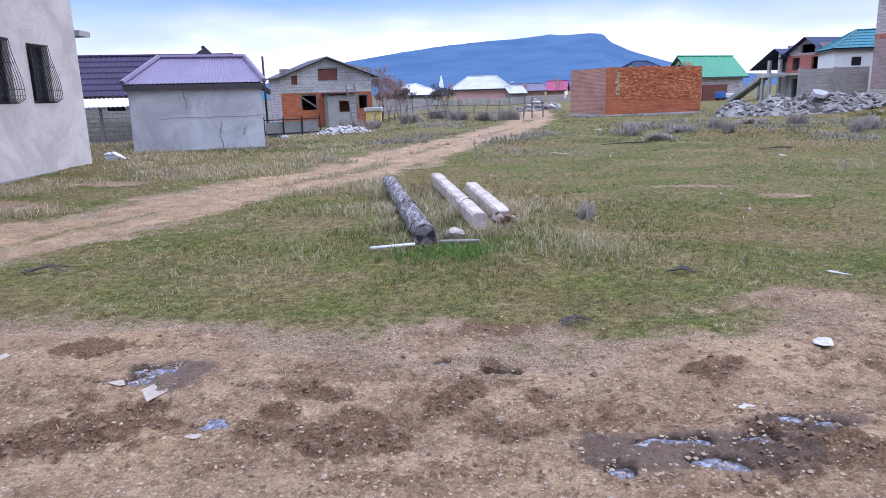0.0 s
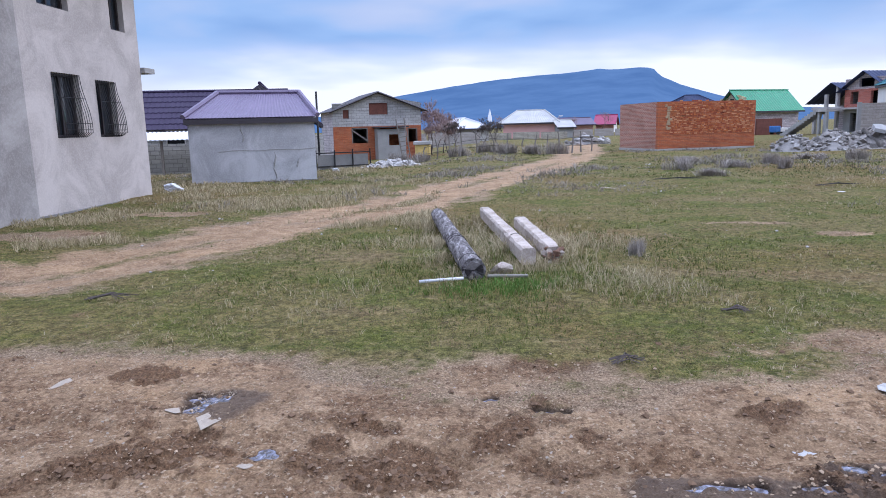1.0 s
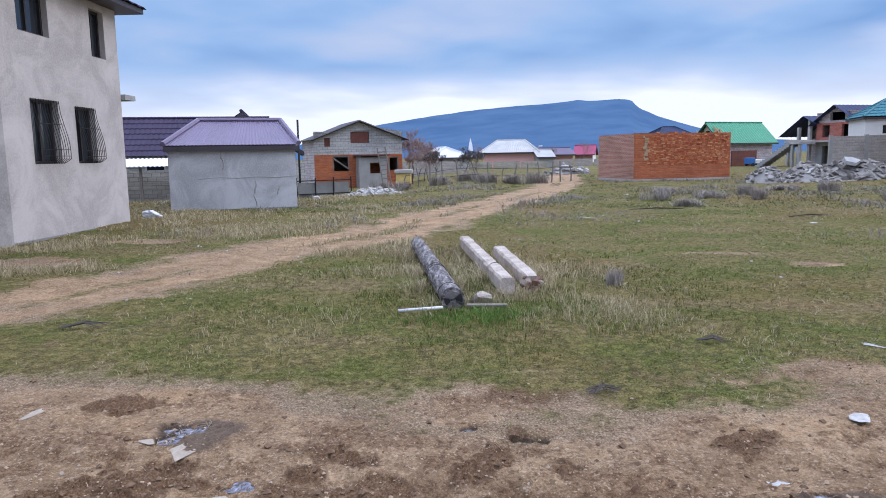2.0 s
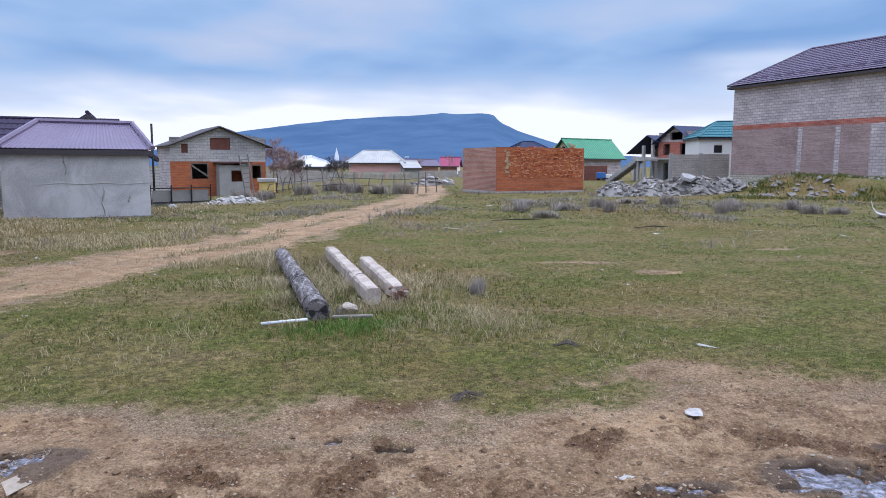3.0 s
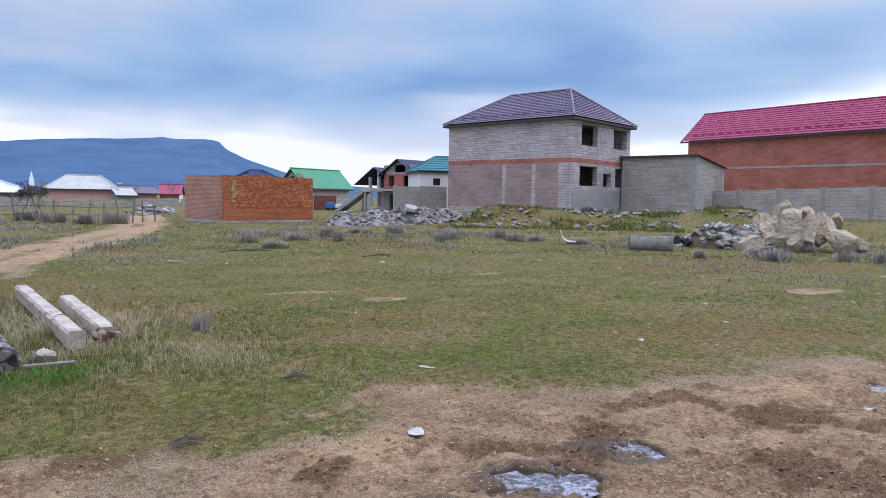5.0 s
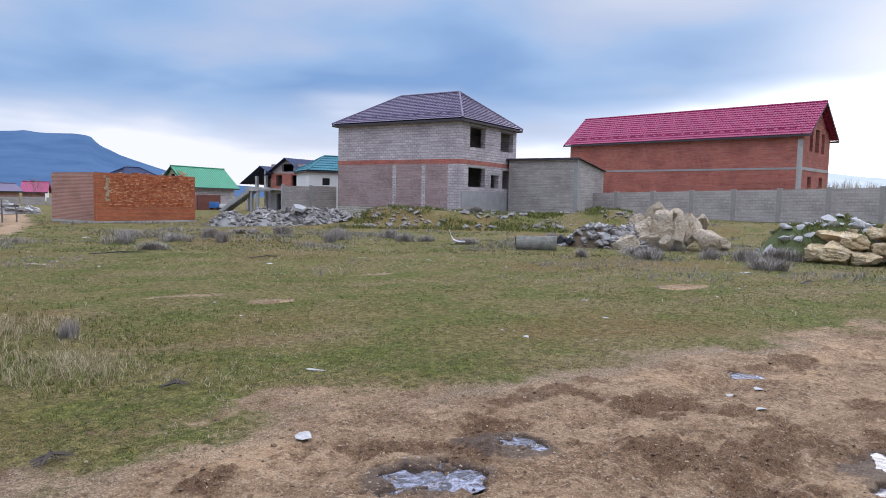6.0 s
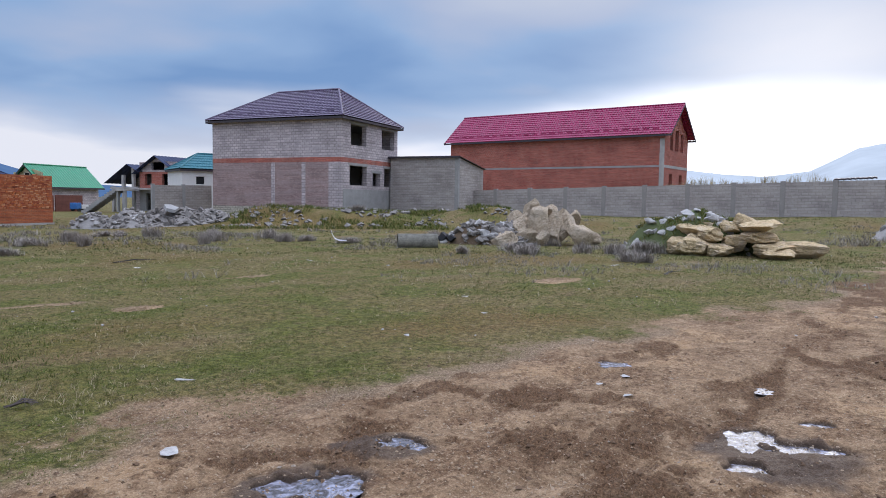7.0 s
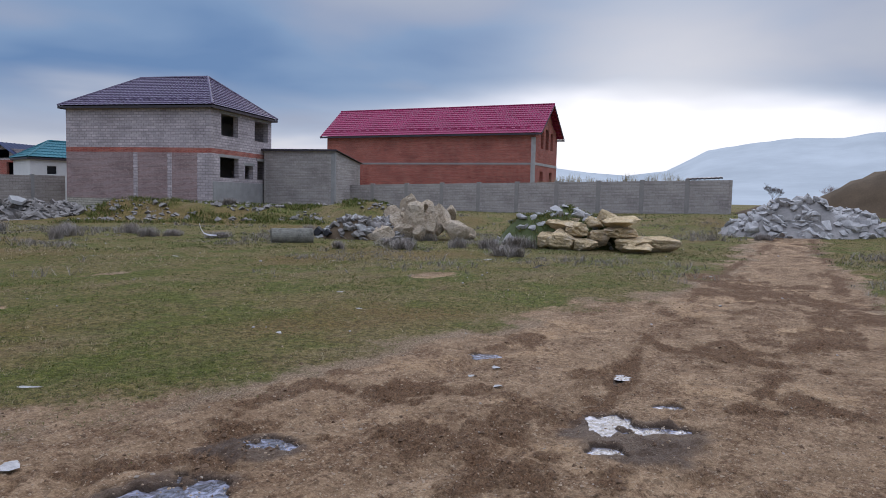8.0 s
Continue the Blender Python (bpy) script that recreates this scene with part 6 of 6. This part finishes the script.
# flat pale stones and scraps: place, half length, half width, material
FLAT_STONES = ((-1.29, 3.22, 0.05, 0.03, "concrete_pale"), (6.16, 3.0, 0.07, 0.05, "stone_white"), (-1.72, 3.82, 0.13, 0.075, "concrete_pale"), (-1.98, 3.93, 0.07, 0.05, "concrete_pale"), (1.62, 3.5, 0.10, 0.05, "stone_white"), (2.44, 4.25, 0.125, 0.075, "stone_white"), (3.44, 5.86, 0.13, 0.04, "stone_white"),
               (6.69, 29.5, 0.22, 0.15, "plastic_white"), (7.9, 16.1, 0.1, 0.08, "plastic_white"), (12.4, 15.3, 0.16, 0.08, "stone_white"), (3.07, 18.2, 0.3, 0.14, "concrete_pale"), (11.0, 16.6, 0.25, 0.06, "stone_white"),
               (6.5, 5.9, 0.1, 0.05, "stone_white"), (9.8, 7.6, 0.1, 0.05, "stone_white"), (17.5, 8.6, 0.24, 0.1, "stone_white"), (20.3, 9.6, 0.5, 0.16, "slab_grey"), (-3.0, 4.4, 0.12, 0.04, "concrete_pale"), (14.2, 11.4, 0.12, 0.06, "stone_white"),
               (5.9, 2.6, 0.07, 0.04, "stone_white"), (6.6, 2.95, 0.1, 0.05, "stone_white"), (8.6, 6.3, 0.1, 0.04, "stone_white"), (-4.6, 24.5, 0.15, 0.1, "stone_white"), (19.5, 26.8, 0.3, 0.08, "stone_white"), (13.2, 21.5, 0.18, 0.1, "stone_white"))
flat_data = {}
for i, (x, y, a, b, m_) in enumerate(FLAT_STONES):
    key = (m_, i % 3)
    if key not in flat_data:
        flat_data[key] = chip_mesh("flat_stone", 200 + i, M["pale_stone" if m_ == "concrete_pale" else m_], 0.5, 13)
    solo("flat_stone", flat_data[key], None, pose(x, y, land_z(x, y) + 0.002, 2, -2, i * 50) @ Matrix.Diagonal((a, b * 1.2, 0.008 + 0.035 * b, 1)), "flat pale stone pressed into the ground", "stone", "flat stones")

for x, y, turn, ln in ((0.93, 4.7, 12, 0.28), (2.13, 6.0, -10, 0.3), (-3.9, 6.7, 8, 0.5), (16.0, 6.4, 5, 0.9), (5.5, 20.5, 0, 1.6), (8.5, 17.5, 10, 1.2)):
    bm = bmesh.new()
    rs = random.Random(int(x * 100))
    for i in range(12):
        tube(bm, [(-ln / 2 + rs.uniform(0, 0.1), rs.uniform(-0.06, 0.06), 0.03), (0, rs.uniform(-0.05, 0.05), 0.05 + rs.uniform(0, 0.03)), (ln / 2 - rs.uniform(0, ln / 2), rs.uniform(-0.1, 0.1), 0.03)], [0.005, 0.004, 0.003], 4)
    solo("dead_branch", bm, M["bark"] if x < 4 else M["iron"], pose(x, y, land_z(x, y), 0, 0, turn), "dark dead twigs lying on the ground", "branch", "dead branches", "stuff")


# ---- water ----
ice = Mat("thin_puddle_ice", 0.25, 0, 0.5)
crust = ice.noise(9, 5, 0.65, distort=1.5)
ice.colour(ice.ramp(crust, [(0.42, (0.06, 0.048, 0.042)), (0.52, (0.17, 0.162, 0.195)), (0.62, (0.34, 0.34, 0.42))])).bump(crust, 0.15, 0.01)
for i, (px, py, a, b, turn) in enumerate(PUDDLES):
    bm = bmesh.new()
    rim = [bm.verts.new((a * 1.5 * math.cos(2 * math.pi * k / 20), b * 1.5 * math.sin(2 * math.pi * k / 20), 0)) for k in range(20)]
    bm.faces.new(rim)
    level = float(land(np.array([px]), np.array([py]), False)[0])
    solo("puddle", bm, ice.m, pose(px, py, level - 0.032, 0, 0, turn), "shallow puddle skinned with whitish ice in mud", "puddle", "puddles", "structure")

# ---- hills ----


def ridge(name, label, profile, near, far, mat, az_step=0.25, rough=0.06):
    """A range of hills: crest heights by bearing, falling to its foot."""
    azs = np.arange(profile[0][0], profile[-1][0] - 0.01, -az_step)
    crest = np.interp(-azs, [-p[0] for p in profile], [p[1] for p in profile])
    bm = bmesh.new()
    rows = []
    steps = 16
    for j in range(steps + 1):
        s = j / steps
        r = near + (far - near) * s
        row = []
        for az, el in zip(azs, crest):
            n = noise.fractal(Vector((az * 0.22, s * 3.5, 0)), 0.8, 2.0, 5)
            z = far * math.tan(radians(el)) * (0.25 * s + 0.75 * s ** 1.9) * (1 + rough * n * (1 - s)) - (8 if j == 0 else 0)
            z *= 1 + (0.008 * noise.noise(Vector((az * 1.3, 0, 0))) if j == steps else 0)
            x, y = at(az, r)
            row.append(bm.verts.new((x, y, z)))
        rows.append(row)
    for r0, r1 in zip(rows, rows[1:]):
        for a in range(len(azs) - 1):
            bm.faces.new((r0[a], r0[a + 1], r1[a + 1], r1[a]))
    return solo(name, bm, mat, Matrix(), label, "mountain", kind="structure", flat=False)


# Distance haze is painted in: the slopes emit its colour themselves.
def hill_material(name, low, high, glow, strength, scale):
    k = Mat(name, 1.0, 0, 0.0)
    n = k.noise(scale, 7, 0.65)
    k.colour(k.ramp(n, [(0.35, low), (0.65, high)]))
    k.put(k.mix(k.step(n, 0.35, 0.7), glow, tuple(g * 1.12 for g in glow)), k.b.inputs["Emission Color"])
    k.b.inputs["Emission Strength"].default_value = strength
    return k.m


# blue emission stands in for the air between, over dark forest
ridge("table_mountain", "distant haze-blue wooded table mountain with a cliff edge",
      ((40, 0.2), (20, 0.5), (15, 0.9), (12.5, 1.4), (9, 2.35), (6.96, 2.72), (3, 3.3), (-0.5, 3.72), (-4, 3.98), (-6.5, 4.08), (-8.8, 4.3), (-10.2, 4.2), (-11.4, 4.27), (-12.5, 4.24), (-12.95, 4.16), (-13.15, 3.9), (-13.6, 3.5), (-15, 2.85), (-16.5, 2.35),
       (-18, 1.88), (-20, 1.45), (-23, 0.9), (-30, 0.5), (-40, 0.2)), 1300, 2900, hill_material("haze_glow_forest", (0.03, 0.045, 0.075), (0.05, 0.07, 0.10), (0.046, 0.108, 0.245), 1.0, 0.006))
# pale emission stands in for the mist on these slopes
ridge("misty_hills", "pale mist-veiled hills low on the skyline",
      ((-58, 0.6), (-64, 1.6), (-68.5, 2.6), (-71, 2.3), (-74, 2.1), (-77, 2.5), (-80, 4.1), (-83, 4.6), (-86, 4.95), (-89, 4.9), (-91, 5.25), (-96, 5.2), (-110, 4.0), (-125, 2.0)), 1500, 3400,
      hill_material("mist_glow_slope", (0.10, 0.12, 0.15), (0.16, 0.18, 0.21), (0.46, 0.52, 0.60), 1.0, 0.003), rough=0.1)

# ---- grass ----


def blades(name, label, pts, heights, widths, lean, per, mat, seed, kind="grass"):
    """Tufts of narrow bent blades, each a tapered strip."""
    rng = np.random.default_rng(seed)
    n = len(pts) * per
    base = np.repeat(pts, per, 0) + np.concatenate([rng.normal(0, 1, (n, 2)) * np.repeat(widths, per)[:, None] * 4.0, np.zeros((n, 1))], 1)
    h = np.repeat(heights, per) * rng.uniform(0.5, 1.15, n)
    w = np.repeat(widths, per) * rng.uniform(0.7, 1.2, n)
    a = rng.uniform(0, 2 * np.pi, n)
    side = np.stack([np.cos(a), np.sin(a), np.zeros(n)], 1) * w[:, None]
    bend = rng.normal(0, lean, (n, 2)) * h[:, None]
    mid = base + np.concatenate([bend * 0.35, (h * 0.6)[:, None]], 1)
    tip = base + np.concatenate([bend, (h * np.clip(1 - np.hypot(*rng.normal(0, lean * 0.3, (2, n))), 0.4, 1))[:, None]], 1)
    v = np.stack([base - side, base + side, mid + side * 0.7, mid - side * 0.7, tip], 1).reshape(-1, 3)
    i = np.arange(n) * 5
    quads = np.stack([i, i + 1, i + 2, i + 3], 1)
    tris = np.stack([i + 3, i + 2, i + 4], 1)
    me = bpy.data.meshes.new(name)
    me.from_pydata(v.tolist(), [], quads.tolist() + tris.tolist())
    me.materials.append(mat)
    ob = new(name, me)
    return tagged(ob, label, kind, kind="stuff")


def blade_material(name, stops):
    k = Mat(name, 0.8, 0, 0.2)
    g = k.node("ShaderNodeNewGeometry")
    patch = k.noise(0.7, 4, 0.6)
    f = k.math("MULTIPLY_ADD", patch, 0.5, k.math("MULTIPLY", g.outputs["Random Per Island"], 0.5))
    k.colour(k.ramp(f, stops))
    k.b.inputs["Subsurface Weight"].default_value = 0.0
    return k.m


def scatter(n, r0, r1, az0, az1, seed, power=1.0):
    rng = np.random.default_rng(seed)
    r = r0 * (r1 / r0) ** (rng.uniform(0, 1, n) ** power)
    a = np.radians(rng.uniform(min(az0, az1), max(az0, az1), n))
    return -r * np.sin(a), r * np.cos(a), r, rng


green_mat = blade_material("green_blades", [(0.25, (0.048, 0.074, 0.011)), (0.45, (0.101, 0.129, 0.025)), (0.6, (0.169, 0.166, 0.045)), (0.78, (0.270, 0.224, 0.090))])
dry_mat = blade_material("dry_straw", [(0.25, (0.24, 0.19, 0.10)), (0.5, (0.39, 0.32, 0.19)), (0.75, (0.54, 0.455, 0.30))])
field_mat = blade_material("field_blades", [(0.25, (0.048, 0.066, 0.017)), (0.45, (0.097, 0.112, 0.033)), (0.6, (0.169, 0.159, 0.062)), (0.78, (0.281, 0.238, 0.117))])
weed_mat = blade_material("grey_dead_weeds", [(0.25, (0.17, 0.145, 0.118)), (0.5, (0.27, 0.235, 0.195)), (0.75, (0.37, 0.325, 0.27))])


def sow(name, label, n, r0, r1, az0, az1, seed, keep, height, width, lean, per, mat, power=1.0):
    x, y, r, rng = scatter(n, r0, r1, az0, az1, seed, power)
    k = rng.uniform(0, 1, len(x)) < np.clip(keep(x, y, r), 0, 1)
    x, y, r = x[k], y[k], r[k]
    z = land(x, y) - 0.01
    hh = height(x, y, r)
    blades(name, label, np.stack([x, y, z], 1), hh, np.maximum(width, r * 0.00042), lean, per, mat, seed + 100)


turf_free = lambda x, y: 1 - mud_at(x, y)
heapness = lambda x, y: np.exp(-(((x - 0.3) / 2.2) ** 2 + ((y - 8.8) / 2.6) ** 2))
sow("short_grass", "short green and olive turf blades", 150000, 4.0, 30, 40, -98, 71, lambda x, y, r: turf_free(x, y) ** 1.5 * (0.25 + 0.9 * smooth(fbm(x * 0.8, y * 0.8, 3, 71), 0.38, 0.6)),
    lambda x, y, r: 0.016 + 0.03 * fbm(x, y, 3, 72), 0.003, 1.1, 3, green_mat, 0.8)
sow("long_grass", "longer green grass round the log and beams", 30000, 5.0, 15, 32, -40, 73, lambda x, y, r: turf_free(x, y) ** 2 * (0.03 + heapness(x, y)) * smooth(fbm(x * 1.1, y * 1.1, 3, 74), 0.3, 0.55),
    lambda x, y, r: 0.045 + 0.13 * fbm(x * 1.5, y * 1.5, 3, 75) * (0.3 + heapness(x, y)), 0.0025, 0.7, 4, green_mat)
sow("dry_grass", "pale straw-coloured dead grass stems", 60000, 4.2, 26, 40, -98, 76, lambda x, y, r: turf_free(x, y) ** 1.2 * smooth(fbm(x * 0.7 + 3, y * 0.7, 4, 77), 0.42, 0.62) * (0.12 + 1.4 * heapness(x, y) + 0.2 * smooth(r, 10, 20)),
    lambda x, y, r: (0.05 + 0.12 * fbm(x * 1.2, y * 1.2, 3, 78)) * (0.45 + 1.5 * heapness(x, y) + 0.25 * smooth(r, 12, 20)), 0.0018, 0.55, 4, dry_mat)
straw_mat = blade_material("trampled_straw", [(0.25, (0.17, 0.128, 0.09)), (0.5, (0.30, 0.235, 0.17)), (0.75, (0.46, 0.375, 0.28))])
sow("mud_straw", "trampled grey-brown straw on the mud", 70000, 2.6, 14, 40, -98, 79, lambda x, y, r: mud_at(x, y) ** 0.6 * (1 - 0.75 * smooth(mud_at(x, y), 0.85, 1.0)) * smooth(fbm(x * 0.9, y * 1.4, 3, 80), 0.38, 0.58) * (1 - 0.8 * churn_at(x, y)),
    lambda x, y, r: 0.010 + 0.016 * fbm(x, y, 2, 81), 0.0016, 3.5, 3, straw_mat)
sow("field_grass", "mixed olive and straw grass of the farther field", 30000, 22, 62, 38, -98, 82, lambda x, y, r: turf_free(x, y) * (0.3 + smooth(fbm(x * 0.25, y * 0.25, 3, 83), 0.4, 0.6)),
    lambda x, y, r: 0.04 + 0.08 * fbm(x * 0.5, y * 0.5, 3, 84), 0.006, 0.8, 3, field_mat)
sow("field_weeds", "greyish dead weed clumps across the field", 30000, 13, 46, 25, -95, 85, lambda x, y, r: turf_free(x, y) * smooth(fbm(x * 0.33, y * 0.33, 4, 86), 0.52, 0.64) * smooth(r, 14, 24),
    lambda x, y, r: 0.08 + 0.2 * smooth(fbm(x * 0.6, y * 0.6, 3, 87), 0.35, 0.7), 0.005, 0.8, 5, weed_mat)
sow("mound_grass", "rank green grass on the low mound", 14000, 40, 50, -30, -60, 88, lambda x, y, r: 0.75 * smooth(fbm(x * 0.5, y * 0.5, 3, 89), 0.38, 0.56), lambda x, y, r: 0.16 + 0.18 * fbm(x, y, 2, 90), 0.012, 0.6, 3, green_mat)
sow("verge_weeds", "tall dry weeds along the path and walls", 16000, 12, 34, 36, 4, 91, lambda x, y, r: turf_free(x, y) * smooth(fbm(x * 0.5, y * 0.5, 3, 92), 0.44, 0.6), lambda x, y, r: 0.07 + 0.15 * fbm(x, y, 2, 93), 0.005, 0.5, 4, dry_mat)



def beside_beams(x, y):
    best = np.full(np.shape(x), 9.0)
    for ax, ay, bx, by in ((-0.19, 7.46, -0.93, 12.4), (0.45, 8.17, -0.08, 12.45), (0.77, 8.45, 0.48, 11.1)):
        ux, uy = bx - ax, by - ay
        s = np.clip(((x - ax) * ux + (y - ay) * uy) / (ux * ux + uy * uy), 0, 1)
        best = np.minimum(best, np.hypot(x - ax - s * ux, y - ay - s * uy))
    return smooth(best, 0.1, 0.16) * np.exp(-(best / 0.3) ** 2)


sow("beam_tufts", "dry tufts grown up round the log and beams", 9000, 7.0, 13, 9, -9, 97, lambda x, y, r: beside_beams(x, y) * smooth(fbm(x * 2.2, y * 2.2, 3, 98), 0.3, 0.6), lambda x, y, r: 0.1 + 0.2 * fbm(x * 2, y * 2, 2, 99), 0.003, 0.45, 4, dry_mat)
sow("bright_tufts", "bright green tufts below the log", 2600, 6.3, 8.4, 12, -6, 101, lambda x, y, r: np.exp(-(((x - 0.1) / 0.55) ** 2 + ((y - 7.1) / 0.35) ** 2)), lambda x, y, r: 0.07 + 0.1 * fbm(x * 2, y * 2, 2, 99), 0.0035, 0.5, 4, blade_material("fresh_blades", [(0.25, (0.05, 0.12, 0.015)), (0.75, (0.14, 0.24, 0.05))]))

# stones littered on the mound and clods on the mud
CORNERS = np.array(((1, 0, 0), (-1, 0, 0), (0, 1, 0), (0, -1, 0), (0, 0, 1), (0, 0, -1), (0.7, 0.7, 0.6), (-0.7, 0.6, -0.6)))
FACES = np.array(((6, 0, 4), (6, 4, 2), (6, 2, 0), (2, 4, 1), (7, 1, 5), (7, 5, 2), (7, 2, 1), (4, 3, 1), (4, 0, 3), (0, 5, 3), (5, 1, 3), (0, 2, 5)))


def litter_object(name, label, x, y, sizes, mat, seed, sink=0.3):
    """Small broken lumps strewn over the ground."""
    rng = np.random.default_rng(seed)
    n = len(x)
    s = rng.uniform(*sizes, n) * rng.choice((0.6, 1, 1, 1.5), n)
    turn, flip = rng.uniform(0, 2 * np.pi, n), rng.choice((-1, 1), (n, 3))
    v = CORNERS[None] * flip[:, None, :] * rng.uniform(0.6, 1.15, (n, 8, 3)) * s[:, None, None]
    c, k = np.cos(turn)[:, None], np.sin(turn)[:, None]
    z = land(x, y) + s * sink
    out = np.stack([x[:, None] + v[..., 0] * c - v[..., 1] * k, y[:, None] + v[..., 0] * k + v[..., 1] * c, z[:, None] + v[..., 2] * 0.65], -1).reshape(-1, 3)
    me = bpy.data.meshes.new(name)
    me.from_pydata(out.tolist(), [], (FACES[None] + (np.arange(n) * 8)[:, None, None]).reshape(-1, 3).tolist())
    me.materials.append(mat)
    return tagged(new(name, me), label, "stones", kind="stuff")


def strewn(n, r0, r1, az0, az1, seed, keep):
    x, y, r, rng = scatter(n, r0, r1, az0, az1, seed)
    k = rng.uniform(0, 1, n) < keep(x, y)
    return x[k], y[k]


litter_object("mound_stones", "pale stones scattered over the grassy mound", *strewn(900, 41, 49, -31, -58, 1, lambda x, y: smooth(fbm(x * 0.5, y * 0.5, 3, 7), 0.4, 0.6)), (0.07, 0.2), M["slab_grey"], 1)
litter_object("mud_pebbles", "pale pebbles pressed into the mud", *strewn(1300, 2.6, 16, 40, -98, 2, lambda x, y: mud_at(x, y) * 0.7), (0.004, 0.013), M["pale_stone"], 2, 0.1)
M["clod"] = plain("damp_clod", (0.16, 0.10, 0.062), 0.95, 0, 6, 0.5, 40, 0.5)
litter_object("mud_clods", "damp brown clods of churned mud", *strewn(52000, 2.5, 24, 40, -98, 3, lambda x, y: mud_at(x, y) * (0.06 + 0.55 * smooth(churn_at(x, y), 0.3, 0.9)) * (1 - smooth(path_distance(x, y), 2.2, 1.2))), (0.004, 0.02), M["clod"], 3, 0.15)
M["crumb"] = plain("dry_crumb", (0.38, 0.28, 0.19), 0.95, 0, 6, 0.35, 40, 0.5)
litter_object("soil_crumbs", "dry tan crumbs of trodden soil", *strewn(22000, 2.5, 14, 40, -98, 5, lambda x, y: mud_at(x, y) * 0.5), (0.003, 0.011), M["crumb"], 5, 0.2)
litter_object("field_stones", "small pale stones scattered in the turf", *strewn(150, 8, 40, 35, -95, 4, lambda x, y: 1.0 + 0 * x), (0.015, 0.04), M["stone_white"], 4, 0.3)
blades("heap_grass", "rank green weeds over the stone heap", np.array(TURFED), np.full(len(TURFED), 0.2), np.full(len(TURFED), 0.012), 0.7, 4, green_mat, 41)


# ---- dead shrubs ----
def shrub_mesh(seed, twigs=560):
    """A low dome of fine dead twigs."""
    rng = np.random.default_rng(seed)
    lumps = rng.uniform(-0.75, 0.75, (7, 2))
    root = lumps[rng.integers(0, 7, twigs)] * rng.uniform(0.2, 1.0, (twigs, 1))
    a, out, tall = rng.uniform(0, 2 * np.pi, twigs), rng.uniform(0.05, 0.5, twigs), rng.uniform(0.45, 1.0, twigs)
    tip = root + np.stack([np.cos(a), np.sin(a)], 1) * out[:, None]
    tall = tall * np.sqrt(np.clip(1.2 - 0.8 * (tip ** 2).sum(1), 0.12, 1))
    mid = root + (tip - root) * 0.4 + rng.normal(0, 0.05, (twigs, 2))
    side = np.stack([-np.sin(a), np.cos(a), np.zeros(twigs)], 1) * 0.007
    low = np.concatenate([root, np.full((twigs, 1), -0.08)], 1)
    half = np.concatenate([mid, (tall * 0.55)[:, None]], 1)
    high = np.concatenate([tip, tall[:, None]], 1)
    v = np.stack([low - side, low + side, half + side, half - side, high], 1).reshape(-1, 3)
    i = np.arange(twigs) * 5
    me = bpy.data.meshes.new("dead_shrub")
    me.from_pydata(v.tolist(), [], np.stack([i, i + 1, i + 2, i + 3], 1).tolist() + np.stack([i + 3, i + 2, i + 4], 1).tolist())
    me.materials.append(shrub_mat)
    return me


shrub_mat = blade_material("grey_dead_twigs", [(0.25, (0.21, 0.18, 0.16)), (0.5, (0.32, 0.28, 0.25)), (0.75, (0.44, 0.395, 0.355))])
SHRUBS = [shrub_mesh(300 + i) for i in range(4)]
SHRUB_SPOTS = ((30.8, 33.4), (17.6, 23.5), (16.1, 26.4), (10.5, 26.7), (22.1, 17.2), (23.6, 14.5), (20.8, 11.4), (21.2, 10.4), (22.8, 10.2), (23.7, 20.7), (6.8, 24.9), (18.7, 20.8), (28.3, 20.4), (15.0, 24.7), (13.4, 29.8), (14.5, 28.7),
               (10.0, 24.3), (18.5, 23.2), (17.9, 24.9), (8.3, 29.4), (6.7, 21.8), (1.9, 8.9), (8.7, 25.4), (33.0, 3.2), (13.9, 23.4), (19.1, 12.4), (20.2, 13.6), (18.6, 8.5), (17.4, 13.9), (-4.2, 44.6), (-1.9, 44.8), (1.2, 44.3), (2.8, 42.8), (4.0, 41.6), (-5.2, 41.0), (0.0, 47.4))
rnd = random.Random(77)
for i, (x, y) in enumerate(SHRUB_SPOTS):
    wide = rnd.uniform(0.6, 1.15) * (1.5 if y > 40 else 0.35 if y < 9 and x < 3 else 1)
    ob = new("dead_shrub", SHRUBS[i % 4])
    ob.matrix_basis = pose(x, y, land_z(x, y), 0, 0, rnd.uniform(0, 360)) @ Matrix.Diagonal((wide, wide * rnd.uniform(0.6, 1), rnd.uniform(0.3, 0.55) * (1.7 if y > 40 else 0.8 if y < 9 and x < 3 else 1), 1))
    tagged(ob, "low grey-brown leafless shrub in the turf", "shrub", "dead shrubs")


# dry reeds and a loose sheet along the top of the yard wall
rng = np.random.default_rng(7)
s = rng.uniform(0.55, 0.97, 260)
reed_at = np.stack([46.4 + 5.1 * s + 0.5, 37.6 - 30.4 * s + 0.1, 2.3 + 0.8 * s], 1)
blades("wall_reeds", "dry reeds standing up behind the yard wall", reed_at, 0.5 + 0.55 * smooth(fbm(s * 30, s * 0, 2, 95), 0.4, 0.7), np.full(260, 0.012), 0.25, 4, dry_mat, 96)
sheet = solo("loose_sheet", sheet_bm(((0, 0, 0), (2.4, 0, 0.12), (2.4, 1.0, 0.2), (0, 1.0, 0.08)), 8, 0.03, 0.1), M["trim_dark"], along(51.0, 10.2, 51.42, 7.7, 3.44), "dark corrugated sheet lying on the wall top", "sheet")
